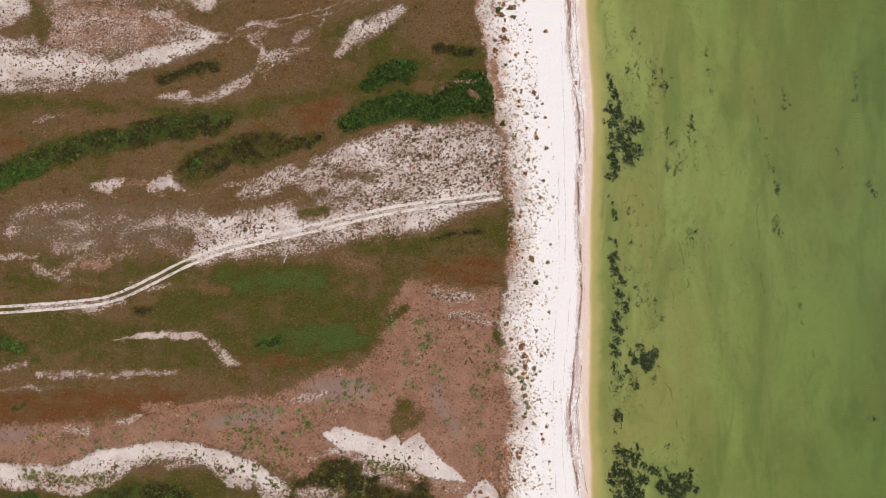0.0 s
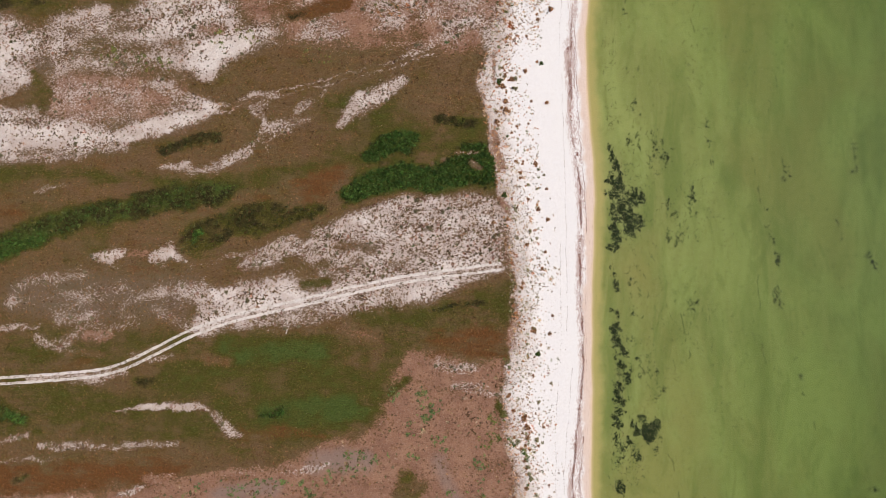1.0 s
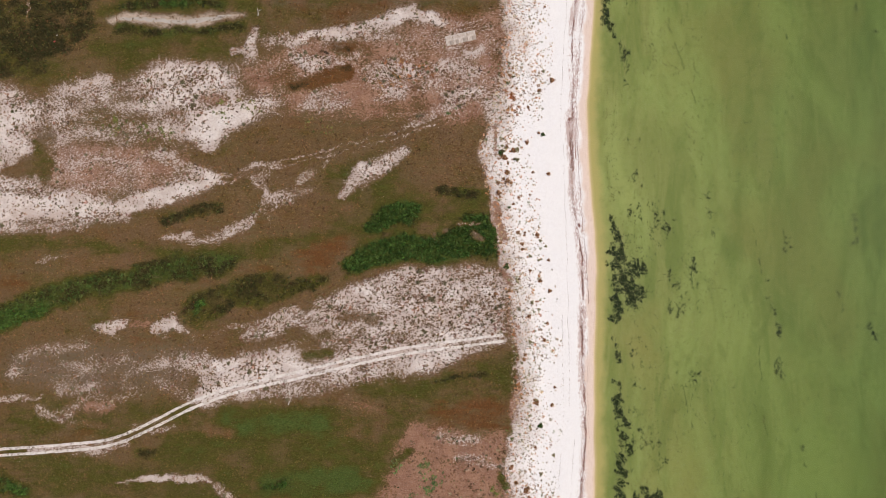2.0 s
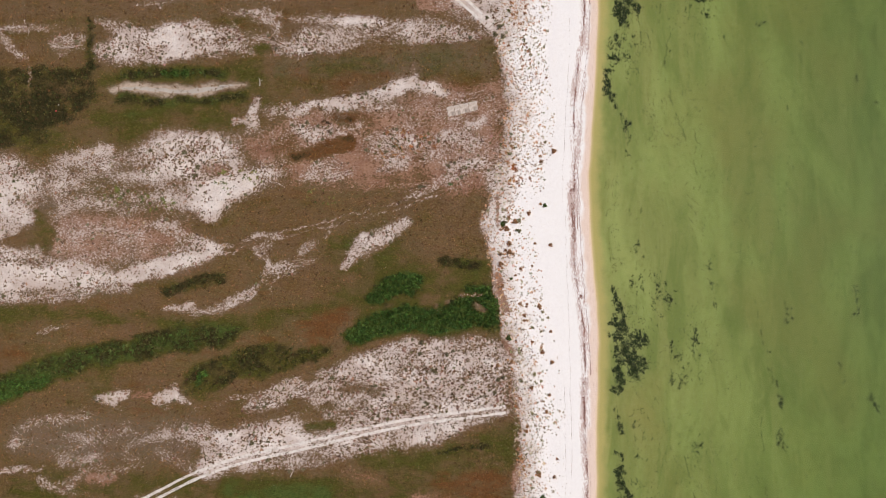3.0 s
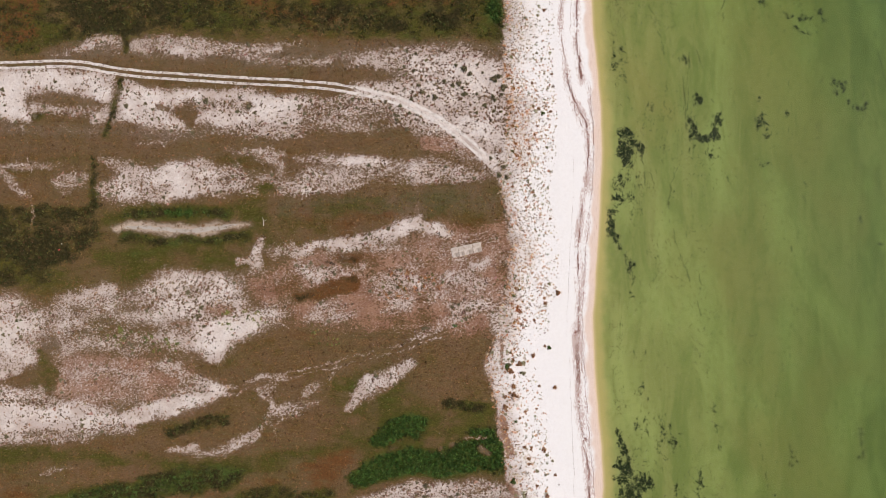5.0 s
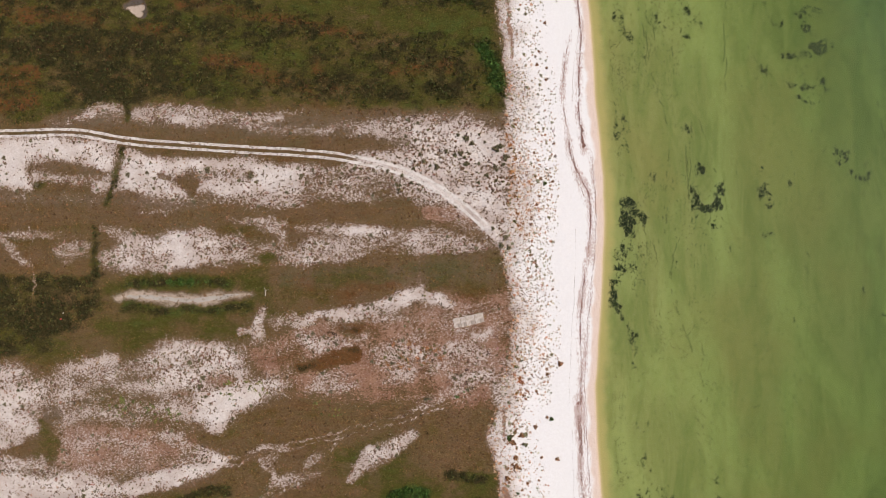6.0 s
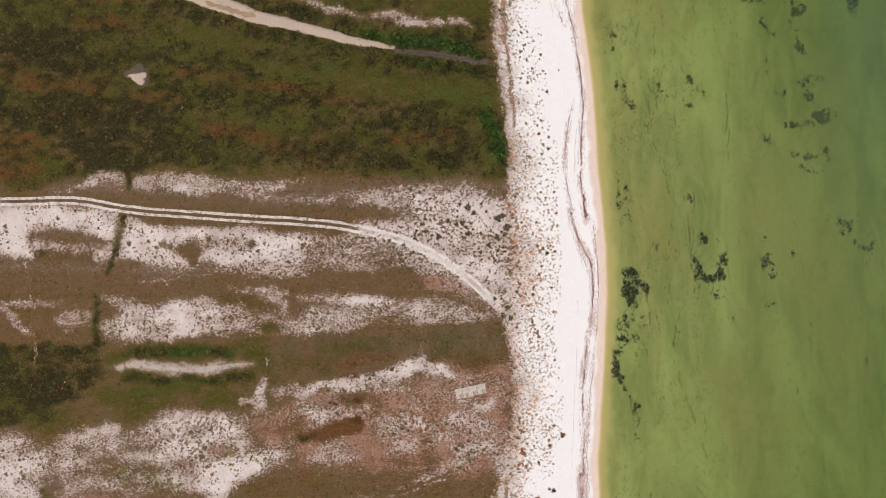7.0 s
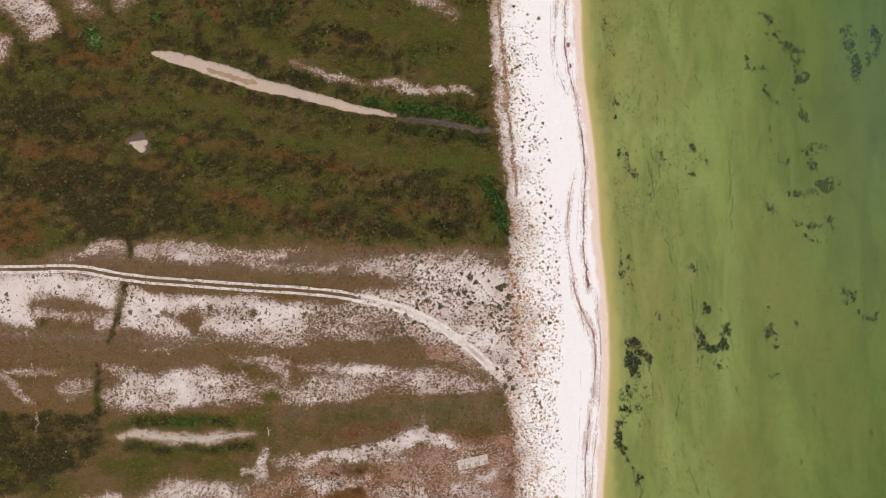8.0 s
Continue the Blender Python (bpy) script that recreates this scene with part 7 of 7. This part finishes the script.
# seaweed lying on the seabed: ragged beds, thick and dark at the heart, thin at the rim
for line in WEEDS:
    path = line[1:]
    amount = line[0] * (1.12 if path[0][0] > 58 else 1.0)          # the beds farther out grow thicker
    xs, ys, w = [p[0] for p in path], [p[1] for p in path], max(p[2] for p in path)
    span_x, span_y = (min(xs) - w - 1.2, max(xs) + w + 1.2), (min(ys) - w - 1.2, max(ys) + w + 1.2)
    n = int((span_x[1] - span_x[0]) * (span_y[1] - span_y[0]) * 48)
    x, y = RNG.uniform(*span_x, n), RNG.uniform(*span_y, n)
    d = away(x + 1.3 * wander(x, y, 2.2, 61), y + 1.3 * wander(x, y, 2.2, 62), path)
    bed = 0.85 * amount - 0.6 * np.clip(d + 0.42, 0, 1) + 0.85 * wander(x * 1.3, y * 0.8, 1.2, 63) + 0.35 * wander(x, y, 0.5, 64, 1)
    keep = (d < 0.6) & (bed > 0.36) & (RNG.random(n) < 0.4 + 0.6 * amount)
    x, y, bed = x[keep], y[keep], bed[keep]
    n = len(x)
    if n > 4:
        deep = np.clip((bed - 0.36) * 1.9 + 0.25 * (amount - 0.5), 0, 1)[:, None]
        tint = tones([(0.085, 0.098, 0.040), (0.070, 0.088, 0.032)], 0.2, n) * (1 - deep) + tones([(0.015, 0.027, 0.010), (0.025, 0.036, 0.014)], 0.25, n) * deep
        full = RNG.random(n) < 0.4 + 0.35 * deep[:, 0]
        size = RNG.uniform(0.09, 0.24, full.sum()) * (0.5 + 0.7 * deep[full, 0])
        corners, k = scatter(WEED_SHAPES, x[full], y[full], size, size * 0.35)
        colours = np.repeat(tint[full], k, 0)
        rest = np.flatnonzero(~full & (RNG.random(n) < 0.4))
        strands, rows = threads(x[rest], y[rest], RNG.uniform(0.25, 0.8, len(rest)), RNG.uniform(0.025, 0.06, len(rest)))
        tagged(pieces("seaweed", np.concatenate([corners, strands]), np.concatenate([colours, tint[rest[rows]]]), WEEDY),
               "dark seaweed lying on the shallow seabed" if amount > 0.55 else "thin seaweed strands on the sandy seabed", "seaweed", "seaweed beds", "stuff")
# broken strings of weed that trail along the shore
xs, ys = [], []
for i in range(46):
    cx, cy = 0.0, RNG.uniform(-55, 185)
    cx = float(across(SHORE, np.array([cy]))[0]) + 7 + RNG.gamma(1.6, 11)
    heading, length = 1.57 + RNG.normal(0.12, 0.12), RNG.uniform(5, 20)
    t = np.arange(0, length, 0.09)
    sway = 1.1 * wander(t, t * 0 + i * 7.3, 4.0, 67)
    show = wander(t, t * 0 + i * 3.1, 1.7, 68) > RNG.uniform(-0.15, 0.3)
    xs.append((cx + np.cos(heading) * t + sway + RNG.normal(0, 0.12, len(t)))[show]), ys.append((cy + np.sin(heading) * t)[show])
x, y = np.concatenate(xs), np.concatenate(ys)
size = RNG.uniform(0.04, 0.13, len(x))
corners, k = scatter(WEED_SHAPES, x, y, size, size * 0.35)
tagged(pieces("seaweed", corners, np.repeat(tones([(0.045, 0.058, 0.022), (0.075, 0.085, 0.034), (0.06, 0.05, 0.022)], 0.25, len(x)), k, 0), WEEDY), "broken strings of seaweed trailing on the seabed", "seaweed", kind="stuff")
# strands drifting all along the belt
x = RNG.uniform(4, 62, 52000)
y = RNG.uniform(-58, 196, 52000)
off = x.copy()
x = x + across(SHORE, y)
clump = wander(x, y * 0.5, 7.0, 65) + 0.4 * wander(x, y, 2.0, 66, 2)
keep = (RNG.random(len(x)) < np.exp(-np.clip(off - 7, 0, 99) / 10) * 0.55 + 0.05) & (clump > 0.12)
x, y = x[keep], y[keep]
corners, _ = threads(x, y, RNG.uniform(0.3, 1.1, len(x)), RNG.uniform(0.025, 0.06, len(x)))
tagged(pieces("seaweed", corners, tones([(0.060, 0.072, 0.028), (0.085, 0.095, 0.037), (0.12, 0.13, 0.052)], 0.2, len(corners)), WEEDY), "scattered brown-green seaweed strands on the seabed", "seaweed", kind="stuff")


# ---- wrack: dried weed and shell left along the waterline ----
def along(path, step):
    """Points at even steps along a path rounded through its corners."""
    p = np.array(path, float)
    t = np.concatenate([[0], np.cumsum(np.hypot(*np.diff(p, axis=0).T))])
    s = np.arange(0, t[-1], step)
    q = [np.mean([np.interp(np.clip(s + o, 0, t[-1]), t, p[:, c]) for o in (-2.5, -1.2, 0, 1.2, 2.5)], 0) for c in (0, 1)]
    return np.stack(q, 1)


for line in WRACKS:
    half, path = line[0], line[1:]
    c = along(path, 0.04 if half > 0.15 else 0.12)
    c = np.repeat(c, 3 if half > 0.25 else 2, 0)
    n = len(c)
    d = RNG.normal(0, 0.5, n)
    sway = 0.25 * wander(c[:, 0] * 0 + 3, c[:, 1], 3.0, 71) + 0.12 * wander(c[:, 0] * 0 + 9, c[:, 1], 0.8, 72)
    x, y = c[:, 0] + d * half * 0.7 + sway, c[:, 1] + RNG.uniform(-0.1, 0.1, n)
    thick = 0.42 + 1.1 * wander(x * 2, y, 2.4, 73)
    keep = RNG.random(n) < np.clip(thick + 0.08, 0.05, 1) * np.clip(0.55 + half, 0, 1)
    x, y = x[keep], y[keep]
    n = len(x)
    size = RNG.uniform(0.04, 0.11, n) * (0.8 + half)
    corners, k = scatter(WEED_SHAPES, x, y, size, size * 0.4)
    bold = half > 0.12
    tagged(pieces("wrack_line", corners, np.repeat(tones([(0.165, 0.072, 0.058), (0.23, 0.115, 0.095), (0.34, 0.20, 0.165)] if half > 0.28 else [(0.25, 0.14, 0.115), (0.34, 0.215, 0.18), (0.40, 0.285, 0.245)] if bold else [(0.38, 0.32, 0.29), (0.30, 0.25, 0.23)], 0.2, n), k, 0), WEEDY),
           "purple-brown dried seaweed wrack along the white beach" if bold else "faint grey line of shell and weed on white sand", "wrack", "wrack lines", "stuff")


# ---- wheel ruts pressed into the meadow ----
def ribbon(name, path, half, material, lift, parent=None, ragged=0.35, seed=0, taper=0.0):
    """A strip along a path, its edges uneven, lying just above the ground."""
    c = along(path, 0.3)
    d = np.gradient(c, axis=0)
    d /= np.linalg.norm(d, axis=1)[:, None]
    normal = np.stack([-d[:, 1], d[:, 0]], 1)
    s = np.arange(len(c)) * 0.3
    left = half * (1 + ragged * wander(s, s * 0, 1.1, 81 + seed) * 1.6)
    right = half * (1 + ragged * wander(s, s * 0, 1.1, 91 + seed) * 1.6)
    if taper:
        close = ease(np.minimum(s, s[-1] - s) / taper + 0.05)
        left, right = left * close, right * close
    rows = [c + normal * left[:, None], c + normal * left[:, None] * 0.35, c - normal * right[:, None] * 0.35, c - normal * right[:, None]]
    drop = (0.0, -0.02, -0.02, 0.0)
    v = np.stack([np.column_stack([r, pick(Z, r[:, 0], r[:, 1]) + lift + k]) for r, k in zip(rows, drop)], 1).reshape(-1, 3)
    n = len(c)
    faces = [(i * 4 + j, i * 4 + j + 1, i * 4 + j + 5, i * 4 + j + 4) for i in range(n - 1) for j in range(3)]
    mesh = bpy.data.meshes.new(name)
    mesh.from_pydata(v.tolist(), [], [q[::-1] for q in faces])
    mesh.materials.append(material)
    ob = new(name, mesh)
    if parent is not None:
        ob.parent = parent
    return ob


def side_line(path, offset):
    p = np.array(path, float)
    d = np.gradient(p, axis=0)
    d /= np.linalg.norm(d, axis=1)[:, None]
    return (p + np.stack([-d[:, 1], d[:, 0]], 1) * offset).tolist()


for k, (gauge, path) in enumerate(TRACKS):
    track = tagged(new("dirt_track"), "pale two-rut dirt track across the meadow", "track", kind="structure")
    for side in (-1, 1):
        ribbon("wheel_rut", side_line(path, side * gauge / 2), 0.31, RUT, 0.035, track, 0.22, 10 * k + side)

# ---- pools and puddles ----
for name, label, half, path, material in POOLS:
    tagged(ribbon(name, path, half, material, 0.03, None, 0.5, len(label), 1.6), label, "pool", kind="structure")


# ---- the concrete slab by the beach ----
def block(name, sx, sy, sz, material, parent, at, turn=0.0, chip=0.02):
    bm = bmesh.new()
    bmesh.ops.create_cube(bm, size=1.0, matrix=Matrix.Diagonal((sx, sy, sz, 1)))
    bmesh.ops.bevel(bm, geom=bm.edges[:], offset=chip, segments=1, affect="EDGES")
    for v in bm.verts:
        v.co += Vector((random.uniform(-1, 1), random.uniform(-1, 1), 0)) * chip * 0.8
    mesh = bpy.data.meshes.new(name)
    bm.to_mesh(mesh)
    bm.free()
    mesh.materials.append(material)
    ob = new(name, mesh)
    ob.parent = parent
    ob.matrix_basis = pose(*at, 0, 0, turn)
    return ob


sx, sy, slab_length, slab_width, slab_turn = SLAB
slab = tagged(new("concrete_slab"), "old cracked concrete slab half sunk in reddish soil", "slab")
slab.matrix_basis = pose(sx, sy, float(pick(Z, np.array([sx]), np.array([sy]))[0]), 0, 0, slab_turn)
u = -slab_length / 2
for share, z, tilt in ((0.24, 0.07, 0.8), (0.17, 0.05, -0.6), (0.30, 0.06, 0.4), (0.29, 0.03, -0.9)):
    w = slab_length * share
    block("panel", w - 0.07, slab_width * random.uniform(0.94, 1.0), 0.24, CONCRETE, slab, (u + w / 2, random.uniform(-0.05, 0.05), z), tilt, 0.05)
    u += w


# ---- shrubs that stand apart ----
def make_bush(kind, tints, label, category, spread, n):
    root = tagged(new({"b": "beach_shrub", "o": "orange_shrub", "g": "shrub", "l": "bush"}[kind]), label, category)
    shape = np.concatenate([leaves(n * 2, 0.22, 0.8), leaves(n, 0.18, 0.55) * np.array([0.75, 0.75, 1.1]) + np.array([0.25, -0.2, 0.08])])
    wob = 1 + spread * np.sin(np.arctan2(shape[..., 1], shape[..., 0]) * 3 + n)
    shape[..., 0] *= wob
    shape[..., 1] *= wob
    pieces("crown", shape, tones(tints, 0.22, len(shape)), LEAF, root)
    bm = bmesh.new()
    for i in range(5):
        a = i * 1.26
        bmesh.ops.create_cone(bm, cap_ends=True, segments=5, radius1=0.05, radius2=0.02, depth=0.6,
                              matrix=Matrix.Translation((0.2 * math.cos(a), 0.2 * math.sin(a), 0.22)) @ Euler((0.7 * -math.sin(a), 0.7 * math.cos(a), 0)).to_matrix().to_4x4())
    mesh = bpy.data.meshes.new("stems")
    bm.to_mesh(mesh)
    bm.free()
    mesh.materials.append(TWIG)
    stems = new("stems", mesh)
    stems.parent = root
    return root


KINDS = {
    "g": ([(0.16, 0.138, 0.08), (0.135, 0.12, 0.065), (0.19, 0.15, 0.095)], "small grey-olive shrub standing on pale sand", "shrub"),
    "b": ([(0.33, 0.29, 0.17), (0.27, 0.26, 0.13), (0.36, 0.29, 0.20)], "grey-green beach shrub on white shell sand", "shrub"),
    "o": ([(0.36, 0.155, 0.07), (0.38, 0.215, 0.115), (0.30, 0.17, 0.10)], "rust-orange beach shrub on white shell sand", "shrub"),
    "l": ([(0.045, 0.088, 0.02), (0.07, 0.10, 0.03), (0.10, 0.11, 0.04)], "leafy bright green bush", "bush"),
}
models = {}
for kind, bx, by, r in BUSHES + [(k, float(a), float(b), float(s)) for k, a, b, s in APART]:
    if not off_tracks(np.array([bx]), np.array([by]), 0.2)[0]:
        continue
    options = models.setdefault(kind, [])
    place = pose(bx, by, float(pick(Z, np.array([bx]), np.array([by]))[0]) - 0.02, 0, 0, random.uniform(0, 360)) @ Matrix.Diagonal((r, r, r * random.uniform(0.7, 1.0) if r < 1.2 else r * 0.75, 1))
    if len(options) < 4:
        tints, label, category = KINDS[kind]
        one = make_bush(kind, tints, label, category, 0.10 + 0.05 * len(options), 46 + 10 * len(options))
        tagged(one, group={"g": "grey shrubs", "b": "beach shrubs", "o": "orange shrubs", "l": "green bushes"}[kind])
        one.matrix_basis = place
        options.append(one)
    else:
        which = options[random.randrange(4)]
        which_copy = copy_thing(which, Matrix.Identity(4))
        which_copy.matrix_basis = place


# ---- dead branches and litter ----
def make_branch(x, y, length, turn):
    """A bleached, forked dead branch lying in the grass."""
    bm = bmesh.new()
    for a, start, share, thick in ((0.0, (0, 0, 0.12), 1.0, 0.11), (0.6, (length * 0.3, 0, 0.14), 0.4, 0.07), (-0.7, (length * 0.55, 0, 0.14), 0.32, 0.06)):
        at = Vector(start)
        for i in range(5):
            way = Vector((math.cos(a), math.sin(a), 0.04 * (2 - i))) * length * share / 5
            bmesh.ops.create_cone(bm, cap_ends=True, segments=6, radius1=thick * (1 - 0.14 * i), radius2=thick * (0.86 - 0.14 * i), depth=way.length * 1.1,
                                  matrix=Matrix.Translation(at + way / 2) @ way.to_track_quat("Z", "Y").to_matrix().to_4x4())
            at, a = at + way, a + random.uniform(-0.35, 0.35)
    mesh = bpy.data.meshes.new("dead_branch")
    bm.to_mesh(mesh)
    bm.free()
    mesh.materials.append(BLEACHED)
    ob = tagged(new("dead_branch", mesh), "bleached dead branch lying in the grass", "branch")
    ob.matrix_basis = pose(x, y, float(pick(Z, np.array([x]), np.array([y]))[0]), 0, 0, turn)


def make_litter(name, label, category, x, y, sx, sy, sz, material, turn):
    """A crumpled scrap: a bevelled block pushed out of shape."""
    bm = bmesh.new()
    bmesh.ops.create_cube(bm, size=1.0, matrix=Matrix.Diagonal((sx, sy, sz, 1)))
    bmesh.ops.subdivide_edges(bm, edges=bm.edges[:], cuts=2, use_grid_fill=True)
    for v in bm.verts:
        v.co += Vector([random.uniform(-1, 1) * 0.12 * s for s in (sx, sy, sz)])
        v.co.z = max(v.co.z, -sz / 2)
    mesh = bpy.data.meshes.new(name)
    bm.to_mesh(mesh)
    bm.free()
    mesh.materials.append(material)
    ob = tagged(new(name, mesh), label, category)
    ob.matrix_basis = pose(x, y, float(pick(Z, np.array([x]), np.array([y]))[0]) + sz / 2, 0, 0, turn)


for bx, by, length, turn in BRANCHES:
    make_branch(bx, by, length, turn)
for args in SCRAPS:
    make_litter(*args)
